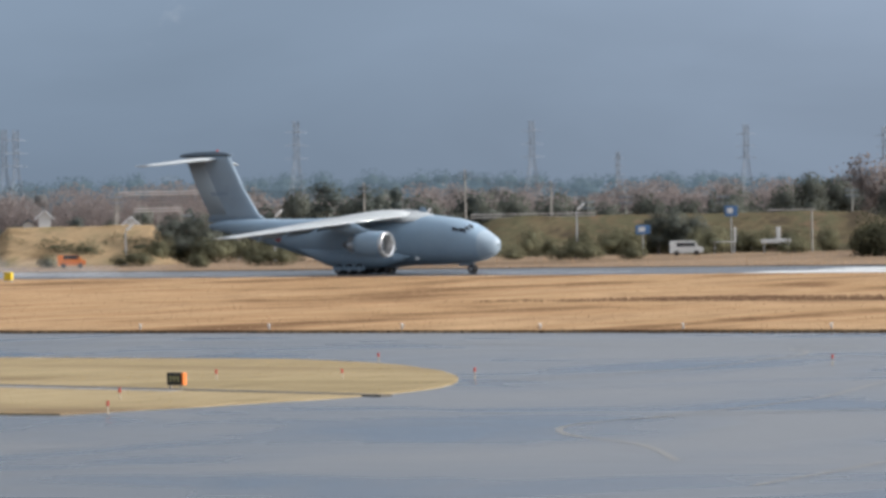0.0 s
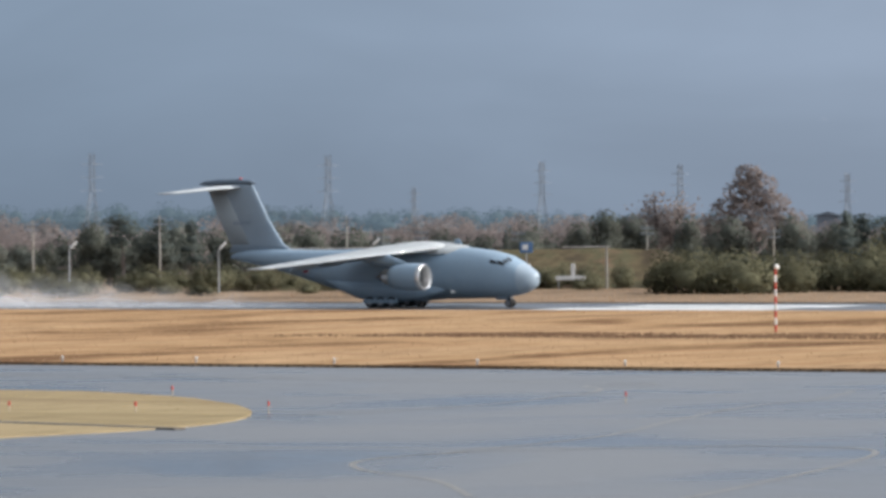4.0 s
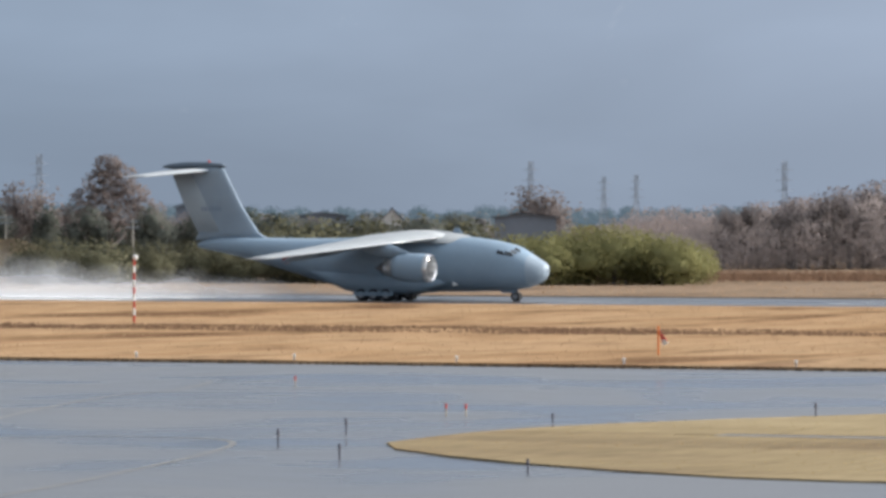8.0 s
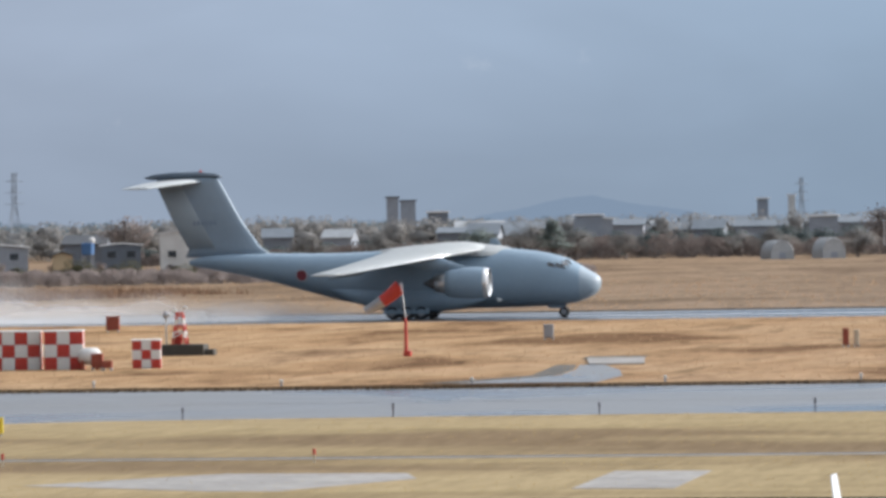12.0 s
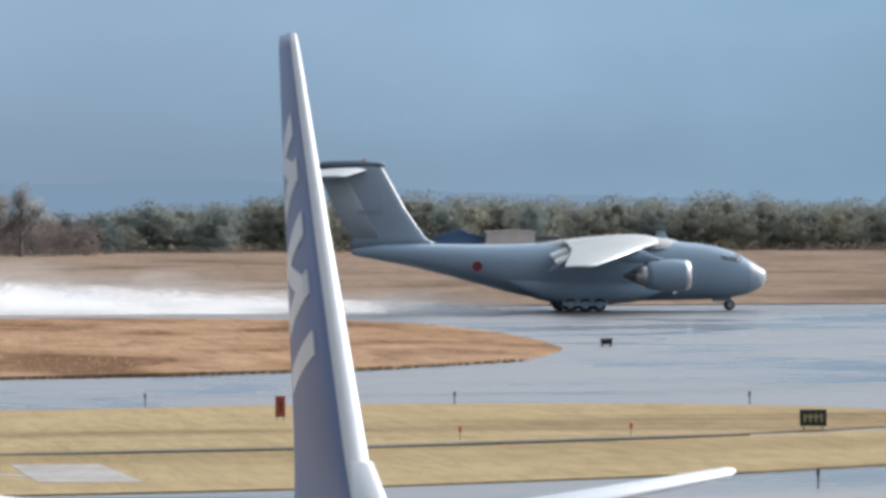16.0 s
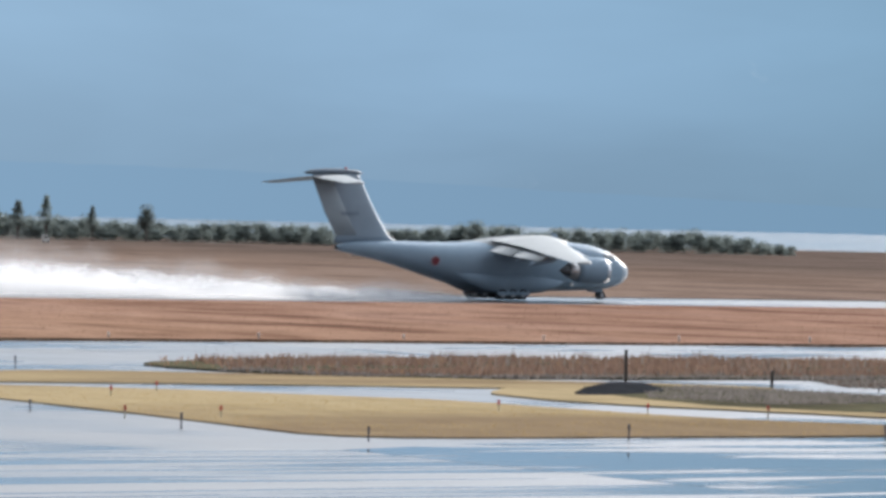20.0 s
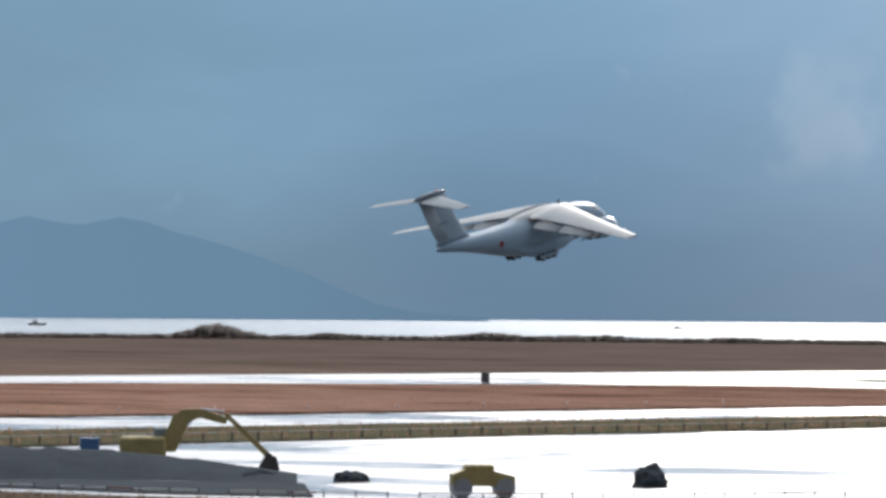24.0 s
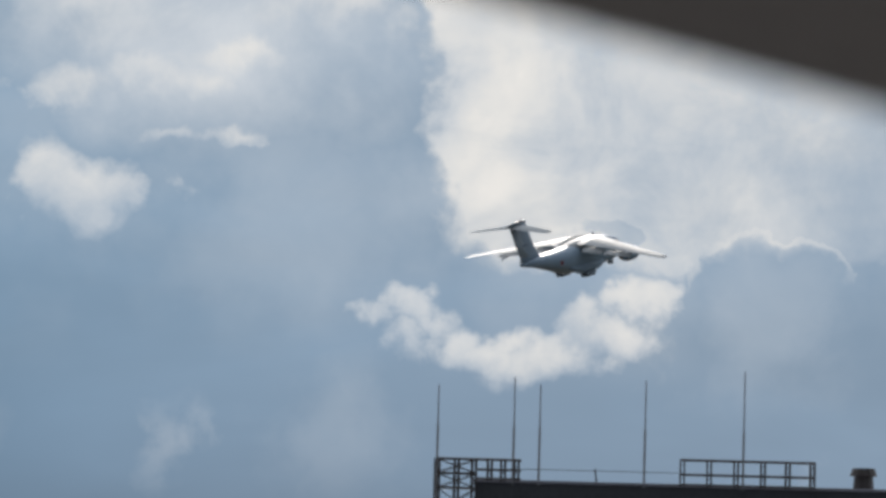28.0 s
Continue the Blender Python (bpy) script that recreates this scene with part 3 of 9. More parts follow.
def upright_foil(s, chord, thick, z, n=9):
    xs = [0.5 * (1 - math.cos(math.pi * i / n)) for i in range(n + 1)]

    def half(x):
        return 5 * thick * (0.2969 * math.sqrt(x) - 0.126 * x - 0.3516 * x * x + 0.2843 * x ** 3 - 0.1036 * x ** 4)
    line = [(x, half(x)) for x in xs] + [(x, -half(x)) for x in xs[-2:0:-1]]
    return [(NOSE - (s + x * chord), y * chord, z) for x, y in line]


def ring_x(s, r, y, z, n=24, flat=1.0):
    return [(NOSE - s, y + r * math.cos(2 * math.pi * i / n), z + flat * r * math.sin(2 * math.pi * i / n)) for i in range(n)]


def wheel(parent, s, y, r, w):
    hub = Vector((NOSE - s, y, r))
    bm = B()
    prof = [(0.55 * r, 0.40), (0.86 * r, 0.5), (0.97 * r, 0.38), (r, 0.0), (0.97 * r, -0.38), (0.86 * r, -0.5), (0.55 * r, -0.40)]
    loft(bm, [[(hub.x + q * math.cos(2 * math.pi * i / 20), hub.y + k * w, hub.z + q * math.sin(2 * math.pi * i / 20)) for i in range(20)] for q, k in prof], caps=False)
    tyre = part("tyre", bm, RUBBER, parent, smooth=True)
    bm = B()
    tube(bm, hub + Vector((0, -0.42 * w, 0)), hub + Vector((0, 0.42 * w, 0)), 0.56 * r, sides=14)
    part("rim", bm, STEEL, tyre, "grey metal wheel rim")
    return tyre


def build_transport():
    plane = thing("transport_aircraft", pose(-332, 482, 0), "large blue-grey twin-engined military transport with a T-tail, taking off", "aircraft")
    bm = B()
    loft(bm, [section(*r) for r in HULL[5:]], caps=False)
    body = part("fuselage", bm, PAINT, plane, smooth=True)
    bm = B()
    loft(bm, [section(*r) for r in HULL[:6]], caps=False)
    part("radome", bm, RADOME, plane, "blunt nose cone, slightly paled as if lit", smooth=True)
    bm = B()
    loft(bm, [[(NOSE - s, w * math.cos(math.pi * i / 12), 5.9 + h * math.sin(math.pi * i / 12)) for i in range(13)] for s, w, h in
              [(8.6, 0.5, 0.75), (9.6, 1.9, 0.95), (11, 2.7, 1.12), (14, 3.0, 1.2), (17.5, 2.9, 1.1), (20, 2.2, 0.85), (22, 0.8, 0.5)]], closed=False, caps=False)
    part("wing_fairing", bm, PAINT_TOP, body, smooth=True)
    for side in (-1, 1):
        bm = B()
        loft(bm, [[(NOSE - s, side * (2.42 + w * math.cos(2 * math.pi * i / 16)), c + h * math.sin(2 * math.pi * i / 16)) for i in range(16)] for s, w, h, c in
                  [(10.4, 0.05, 0.1, 2.0), (11.6, 0.42, 0.5, 1.85), (13.4, 0.82, 0.92, 1.75), (16, 0.98, 1.1, 1.72), (19.5, 1.0, 1.1, 1.74), (21.6, 0.85, 0.95, 1.98), (23.6, 0.55, 0.6, 2.45), (25.6, 0.1, 0.12, 3.0)]])
        part("gear_sponson", bm, PAINT, plane, smooth=True)
        # wing with anhedral, sweep and a kink
        bm = B()
        loft(bm, [foil((10.6, 6.55), 9.4, 0.13, side * 1.5), foil((11.1, 6.45), 8.9, 0.13, side * 3.0), foil((13.9, 5.95), 6.5, 0.12, side * 8.2), foil((17.5, 5.17), 4.4, 0.11, side * 15.2), foil((20.6, 4.50), 2.8, 0.10, side * 21.5), foil((21.3, 4.42), 2.0, 0.08, side * 22.2)])
        wing = part("wing", bm, PAINT_TOP, plane, "swept drooping wing, coloured paler for glare", smooth=True)
        bm = B()
        loft(bm, [foil((10.95, 6.43), 0.55, 0.30, side * 3.05), foil((13.78, 5.93), 0.5, 0.30, side * 8.2), foil((20.5, 4.48), 0.35, 0.28, side * 21.4)])
        part("slat", bm, BARE, wing, "bare metal leading-edge slat", smooth=True)
        for y0, y1, c0, c1, s0, s1, z0, z1 in ((3.4, 8.0, 2.2, 2.0, 19.4, 20.0, 6.15, 5.62), (8.4, 14.6, 1.9, 1.4, 20.1, 21.45, 5.56, 4.98)):
            bm = B()
            loft(bm, [foil((s0, z0), c0, 0.11, side * y0, 0.32), foil((s1, z1), c1, 0.11, side * y1, 0.32)])
            part("flap", bm, PAINT_TOP, wing, "lowered slotted flap", smooth=True)
        for y, s, z in ((4.6, 17.5, 5.9), (9.6, 18.2, 5.35), (13.6, 19.3, 4.95)):
            bm = B()
            loft(bm, [ring_x(s + d, r, side * y, z - drop, 10, 1.3) for d, r, drop in ((0, 0.05, 0.1), (1.0, 0.26, 0.28), (2.4, 0.28, 0.42), (3.6, 0.16, 0.75), (4.2, 0.03, 1.0))])
            part("flap_track_fairing", bm, PAINT, wing, smooth=True)
        # engine
        y, z = side * 8.4, 3.42
        bm = B()
        loft(bm, [ring_x(q, r, y, z, 28) for q, r in ((9.45, 1.38), (9.9, 1.46), (10.8, 1.50), (11.8, 1.45), (12.7, 1.32), (13.3, 1.17), (13.3, 1.10), (12.0, 1.12))], caps=False)
        nacelle = part("engine_nacelle", bm, PAINT, plane, smooth=True)
        bm = B()
        loft(bm, [ring_x(q, r, y, z, 28) for q, r in ((10.5, 1.12), (9.9, 1.14), (9.45, 1.19), (9.24, 1.25), (9.20, 1.30), (9.26, 1.36), (9.42, 1.40), (9.65, 1.435))], caps=False)
        part("intake_lip", bm, BARE, nacelle, "bright bare metal intake ring", smooth=True)
        bm = B()
        loft(bm, [ring_x(q, r, y, z, 24) for q, r in ((10.35, 1.13), (10.45, 0.4), (9.95, 0.24), (9.75, 0.02))], caps=False)
        part("fan", bm, DARK, nacelle, "dark fan disc with a pointed spinner", smooth=True)
        bm = B()
        loft(bm, [ring_x(q, r, y, z, 20) for q, r in ((12.2, 1.02), (13.4, 0.98), (14.3, 0.78), (14.3, 0.70))], caps=False)
        part("core_cowl", bm, BARE, nacelle, "bare metal core cowl", smooth=True)
        bm = B()
        loft(bm, [ring_x(q, r, y, z, 20) for q, r in ((13.6, 0.72), (14.6, 0.55), (15.5, 0.06))], caps=False)
        part("exhaust_cone", bm, DARK, nacelle, "dark exhaust cone", smooth=True)
        bm = B()
        loft(bm, [upright_foil(10.7, 4.3, 0.08, 4.6), upright_foil(12.4, 5.0, 0.08, 5.25), upright_foil(14.0, 4.8, 0.08, 5.95)])
        bmesh.ops.translate(bm, verts=bm.verts[:], vec=(0, y, 0))
        part("engine_pylon", bm, PAINT, nacelle, smooth=True)
        # tailplane
        bm = B()
        loft(bm, [foil((38.3, 13.40), 5.1, 0.09, side * 0.15), foil((39.15, 13.26), 4.6, 0.09, side * 2.2), foil((41.5, 12.76), 2.9, 0.08, side * 8.1), foil((42.0, 12.70), 2.2, 0.07, side * 8.55)])
        part("tailplane", bm, PAINT_TAIL, plane, "swept tailplane half, paled for its sunlit top", smooth=True)
        # main gear bogie
        for s in (16.7, 18.1, 19.5):
            for dy in (-0.42, 0.42):
                wheel(plane, s, side * 2.75 + dy, 0.62, 0.44)
        bm = B()
        box(bm, (3.0, 0.22, 0.24), (NOSE - 18.1, side * 2.75, 0.66), bevel=0.05)
        tube(bm, (NOSE - 18.1, side * 2.75, 0.7), (NOSE - 18.0, side * 2.6, 2.0), 0.19, sides=10)
        tube(bm, (NOSE - 17.0, side * 2.75, 0.75), (NOSE - 17.6, side * 2.6, 1.6), 0.10, sides=8)
        part("main_gear_leg", bm, STEEL, plane)
        bm = B()
        box(bm, (4.4, 0.06, 0.5), (NOSE - 18.1, side * 3.36, 0.78), Matrix.Rotation(side * 0.2, 4, "X"), bevel=0.02)
        part("gear_door", bm, PAINT, plane)
        # cockpit panes
        for n, (s0, s1, a0, a1) in enumerate(((2.55, 3.15, 0.98, 1.22), (2.75, 3.35, 0.74, 0.95), (3.0, 3.9, 0.52, 0.72), (3.9, 4.7, 0.50, 0.68))):
            bm = B()
            quad = []
            for s, a in ((s0 - 0.12 * n * 0, a0), (s1, a0), (s1 + 0.1, a1), (s0 + 0.25, a1)):
                k = next(i for i in range(len(HULL) - 1) if HULL[i][0] <= s <= HULL[i + 1][0])
                u = (s - HULL[k][0]) / (HULL[k + 1][0] - HULL[k][0])
                top, low, half = (HULL[k][i] * (1 - u) + HULL[k + 1][i] * u for i in (1, 2, 3))
                ca, sa = math.cos(a) ** 0.86, math.sin(a) ** 0.86
                quad.append((NOSE - s, side * half * ca * 1.012, (top + low) / 2 + (top - low) / 2 * sa * 1.012))
            inner = [(x - 0.02, yy * 0.97, zz - 0.05) for x, yy, zz in quad]
            loft(bm, [inner, quad])
            part("cockpit_window", bm, GLASS_DARK, body, "dark cockpit pane")
        for s, zz, w, h in ((5.2, 3.9, 0.42, 0.42), (8.9, 3.6, 0.4, 0.4)):
            bm = B()
            box(bm, (w, 0.05, h), (NOSE - s, side * 2.82 if s > 6 else side * 2.62, zz), bevel=0.02)
            part("side_window", bm, GLASS_DARK, body, "small dark side window")
        # roundel: white ring and red disc
        for nm, r, mt, d in (("roundel_ring", 0.56, RING, 0.0), ("roundel_disc", 0.51, DEEP_RED, 0.012)):
            bm = B()
            tube(bm, (0, 0, 0), (0, 0.05, 0), r, sides=24)
            bmesh.ops.transform(bm, matrix=Matrix.Translation((NOSE - 28.3, side * (2.70 + d), 4.30)) @ Matrix.Rotation(side * 0.12, 4, "Z") @ Matrix.Rotation(side * -0.13, 4, "X"), verts=bm.verts[:])
            part(nm, bm, mt, body, "plain red disc" if d else "thin white ring")
        bm = B()
        loft(bm, [[(NOSE - 9.05, side * 2.30, z) for z in (1.66, 1.72)] + [(NOSE - 9.05, side * 2.42, z) for z in (1.72, 1.66)], [(NOSE - 9.5, side * 2.28, z) for z in (1.55, 1.95)] + [(NOSE - 9.5, side * 2.60, z) for z in (1.95, 1.55)]])
        part("air_scoop", bm, WHITE, body, "small pale air scoop")
        # unreadable marking as bars
        bm = B()
        for i in range(6):
            box(bm, (0.24, 0.03, 0.4), (NOSE - 37.2 - 0.4 * i, side * 0.32, 9.4))
        part("tail_marking_bars", bm, INK, body, "row of faded bars")
    # fin and bullet
    bm = B()
    loft(bm, [upright_foil(31.4, 8.8, 0.085, 6.15), upright_foil(32.8, 7.0, 0.10, 7.0), upright_foil(34.7, 6.4, 0.10, 9.7), upright_foil(36.7, 6.25, 0.10, 13.35), upright_foil(37.0, 6.0, 0.09, 13.75)])
    fin = part("fin", bm, PAINT_FIN, plane, "tall swept tail fin", smooth=True)
    bm = B()
    loft(bm, [upright_foil(36.7, 3.2, 0.02, 7.0), upright_foil(38.3, 3.1, 0.02, 9.6), upright_foil(40.2, 2.85, 0.02, 13.3)])
    for v in bm.verts:
        v.co.y *= 9.0
    part("rudder", bm, PAINT_RUDDER, fin, "paler rudder panel", smooth=True)
    bm = B()
    loft(bm, [ring_x(s, r, 0, z, 14, 0.9) for s, r, z in ((36.5, 0.06, 13.82), (37.1, 0.28, 13.92), (39.0, 0.40, 13.98), (41.5, 0.40, 13.96), (43.3, 0.28, 13.88), (44.1, 0.06, 13.80))])
    part("tail_bullet", bm, PAINT_CAP, fin, smooth=True)
    bm = B()
    bmesh.ops.create_icosphere(bm, subdivisions=2, radius=0.16, matrix=Matrix.Translation((NOSE - 38.6, 0, 14.34)))
    part("beacon", bm, RED, fin, "small red beacon")
    bm = B()
    loft(bm, [upright_foil(9.5, 1.2, 0.14, 6.9), upright_foil(9.9, 0.6, 0.14, 7.5)])
    part("blade_aerial", bm, PAINT, body)
    # nose gear
    for dy in (-0.28, 0.28):
        wheel(plane, 3.55, dy, 0.48, 0.32)
    bm = B()
    tube(bm, (NOSE - 3.55, 0, 0.45), (NOSE - 3.4, 0, 1.4), 0.11, sides=10)
    tube(bm, (NOSE - 3.55, -0.4, 0.45), (NOSE - 3.55, 0.4, 0.45), 0.07, sides=8)
    tube(bm, (NOSE - 3.5, 0, 0.9), (NOSE - 4.6, 0, 1.3), 0.06, sides=8)
    part("nose_gear_leg", bm, STEEL, plane)
    for dy in (-0.5, 0.5):
        bm = B()
        box(bm, (1.5, 0.05, 0.36), (NOSE - 4.3, dy, 1.02), bevel=0.015)
        part("nose_gear_door", bm, PAINT, plane)
    return plane


PLANE = build_transport()

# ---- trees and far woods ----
PINE = leaf_matter("pine_green", (0.118, 0.138, 0.128), 0.2)
EVERGREEN = leaf_matter("dark_evergreen", (0.148, 0.158, 0.135), 0.2)
OLIVE = leaf_matter("olive_scrub", (0.160, 0.155, 0.100), 0.3)
WILLOW = leaf_matter("yellow_green_willow", (0.255, 0.245, 0.115), 0.2)
TWIG = leaf_matter("bare_twigs", (0.27, 0.235, 0.225), 0.12)
RUSSET = leaf_matter("russet_winter_wood", (0.245, 0.208, 0.195), 0.12)
REED = leaf_matter("dry_reed", (0.235, 0.158, 0.125), 0.15)
# bluish base colour stands for the air before the mixed wood
WOODMIX = leaf_matter("mixed_winter_wood", (0.125, 0.155, 0.158), 0.15)
SHORE_SCRUB = leaf_matter("dark_shore_scrub", (0.25, 0.225, 0.21), 0.2)
RED_WOOD = leaf_matter("reddish_winter_thicket", (0.29, 0.25, 0.24), 0.1)
REED_BELT = leaf_matter("russet_reed_belt", (0.27, 0.17, 0.115), 0.2)
# the pine line's haze is emission mixed into its leaves
FAR_PINE = haze_glow_leaf("haze_glow_pine", (0.07, 0.09, 0.085), (0.165, 0.235, 0.30), 0.62)
# haze over the far woods is painted into these paler base colours
FAR_WOOD = leaf_matter("haze_toned_far_wood", (0.30, 0.295, 0.29), 0.15)
HAZY_MIX = leaf_matter("haze_toned_winter_wood", (0.26, 0.275, 0.24), 0.14)
HAZY_PALE = leaf_matter("haze_toned_bamboo", (0.28, 0.275, 0.22), 0.14)
HAZY_GREEN = leaf_matter("haze_toned_evergreen", (0.20, 0.235, 0.225), 0.15)
BARK = surface("bark", (0.17, 0.15, 0.14), rough=0.9, vary=0.3, scale=1.5, bump=0.5)
RNG = np.random.default_rng(7)


BALL = B()
bmesh.ops.create_icosphere(BALL, subdivisions=2, radius=1.0)
BALL.verts.index_update()
CORE_V = np.array([tuple(v.co) for v in BALL.verts])
CORE_F = np.array([[v.index for v in f.verts] for f in BALL.faces])
BALL.free()


def flakes(name, centres, sizes, material, upright=0.0, outward=None, lobes=(), fill=0.8):
    """Many small leaf clumps as one mesh: bent quads, each its own island; outward: the way that the foliage faces there; lobes: the dense inside of the crowns, lumpy and torn."""
    n = len(centres)
    a = RNG.normal(size=(n, 3))
    a[:, 2] *= 1 + upright
    a /= np.linalg.norm(a, axis=1, keepdims=True)
    b = np.cross(a, RNG.normal(size=(n, 3)))
    b /= np.linalg.norm(b, axis=1, keepdims=True)
    if outward is not None:
        turned = (np.cross(a, b) * outward).sum(1) < 0
        b[turned] *= -1
    c = np.cross(a, b)
    s = np.asarray(sizes).reshape(n, 1)
    w = s * RNG.uniform(0.5, 1.0, (n, 1))
    v = np.stack([centres - a * s * 0.5, centres - b * w * 0.5 + c * s * 0.12, centres + a * s * 0.5, centres + b * w * 0.5 + c * s * 0.12], 1).reshape(-1, 3)
    faces = np.arange(4 * n).reshape(n, 4).tolist()
    verts, soft = [v], []
    if outward is not None:
        soft.append(np.repeat(0.85 * outward + 0.15 * c + np.array([0, 0, 0.25]), 4, axis=0))
    start = 4 * n
    for x, y, z, r, h in lobes:
        k = fill * RNG.uniform(0.72, 1.12, (len(CORE_V), 1))
        core = CORE_V * k * np.array([r, r, h]) + np.array([x, y, z])
        core[:, 2] = np.maximum(core[:, 2], 0.0)
        verts.append(core)
        soft.append(CORE_V + np.array([0, 0, 0.25]))
        faces += (CORE_F + start).tolist()
        start += len(CORE_V)
    me = bpy.data.meshes.new(name)
    me.from_pydata(np.concatenate(verts).tolist(), [], faces)
    me.materials.append(material)
    if outward is not None:
        me.shade_smooth()
        soft = np.concatenate(soft)
        soft /= np.linalg.norm(soft, axis=1, keepdims=True)
        me.normals_split_custom_set_from_vertices(soft.tolist())
    return me


def crown_points(n, lobes):
    """Points in a few overlapping lumps (x, y, z, radius, height)."""
    which = RNG.integers(0, len(lobes), n)
    L = np.array(lobes)[which]
    d = RNG.normal(size=(n, 3))
    d /= np.linalg.norm(d, axis=1, keepdims=True)
    r = RNG.uniform(0.45, 1.32, (n, 1)) ** 0.5
    return L[:, :3] + d * r * np.stack([L[:, 3], L[:, 3], L[:, 4]], 1), d


def interp(profile, az):
    return float(np.interp(az, [p[0] for p in profile], [p[1] for p in profile]))


def woods(label, profile, dist, depth, rows, gap, material, flake=1.3, per=70, low=0.05, wobble=0.16, name="far_woods", kind="stuff", fill=0.55, bare=False):
    """A belt of trees as one mass; profile: (bearing, elevation of the tops)."""
    pts, sz, out, cores = [], [], [], []
    a0, a1 = profile[0][0], profile[-1][0]
    for k in range(rows):
        d = dist + depth * k / max(1, rows - 1)
        step = math.degrees(gap / d)
        az = a0 + RNG.uniform(0, step)
        while az < a1:
            h = max(1.5, up_to(interp(profile, az), d)) * RNG.uniform(1 - wobble, 1.03)
            w = RNG.uniform(0.42, 0.6) * min(h, 2.2 * gap) + 1.0
            c = polar(az, d + RNG.uniform(-gap, gap))
            lobes = [(c.x + RNG.uniform(-w, w) * 0.5, c.y + RNG.uniform(-w, w) * 0.5, h * q, w * s, h * t) for q, s, t in ((0.72, 0.62, 0.27), (0.5, 0.95, 0.30), (0.26, 0.9, 0.26))]
            n = int(8.0 * per * (0.6 + h / 20))
            p, face = crown_points(n, lobes)
            cores += lobes
            out.append(face)
            p[:, 2] = np.maximum(p[:, 2], h * low)
            pts.append(p)
            sz.append(RNG.uniform(0.6, 1.25, n) * flake * 0.42)
            az += step * RNG.uniform(0.6, 1.4)
    me = flakes(name, np.concatenate(pts), np.concatenate(sz), material, 0.8 if bare else 0.0, None if bare else np.concatenate(out), () if bare else cores, fill)
    return tagged(new(name, me), label, "woods", kind=kind)


def limb_mesh(h, spread, levels, seed, fork=4, lean=0.0):
    """Trunk and limbs as tapered three- to five-sided tubes."""
    rnd = random.Random(seed)
    bm = B()
    tips = []

    def grow(p, d, length, r, level):
        q = p + d * length
        tube(bm, p, q, r, r * 0.62, 5 if level == 0 else 3, caps=False)
        if level == levels:
            tips.append(q)
            return
        for i in range(fork if level else fork + 2):
            u = rnd.uniform(0.45, 1.0) if level == 0 else rnd.uniform(0.35, 1.0)
            side = Vector((rnd.gauss(0, 1), rnd.gauss(0, 1), rnd.gauss(0.35, 0.45)))
            nd = (d * rnd.uniform(0.5, 1.0) + side.normalized() * spread).normalized()
            if nd.z < 0.05:
                nd.z = 0.1
            grow(p + d * length * u, nd.normalized(), length * rnd.uniform(0.48, 0.68), r * 0.5, level + 1)
        grow(q, (d + Vector((rnd.gauss(0, 0.2), rnd.gauss(0, 0.2), 0.2))).normalized(), length * 0.6, r * 0.6, level + 1)
    grow(Vector((0, 0, 0)), Vector((lean, 0, 1)).normalized(), h * 0.36, h * 0.024 + 0.06, 0)
    return bm, tips


def tree_kind(name, label, h, lobes, material, n, flake, seed, bare=False, fill=0.55):
    """One tree to copy: a tapered trunk with limbs, and a crown of clumps."""
    tree = thing(name, pose(0, -400 - seed * 30, -0.2), label, "tree", "trees beyond the runway")
    bm, tips = limb_mesh(h, 0.75, 3 if bare else 1, seed, 3 if bare else 3)
    part("trunk", bm, BARK, tree)
    if bare:
        t = np.array([tuple(p) for p in tips])
        pick = t[RNG.integers(0, len(t), n)] + RNG.normal(0, h * 0.045, (n, 3))
        face = pick - np.array([0, 0, h * 0.55])
        face /= np.linalg.norm(face, axis=1, keepdims=True)
        me = flakes("crown", pick, RNG.uniform(0.5, 1.2, n) * flake, material, 1.0, face)
        ob = new("crown", me)
    else:
        p, face = crown_points(n, lobes)
        ob = new("crown", flakes("crown", p, RNG.uniform(0.6, 1.2, n) * flake, material, outward=face, lobes=lobes, fill=fill))
    ob.parent = tree
    tagged(ob, kind="stuff")
    return tree


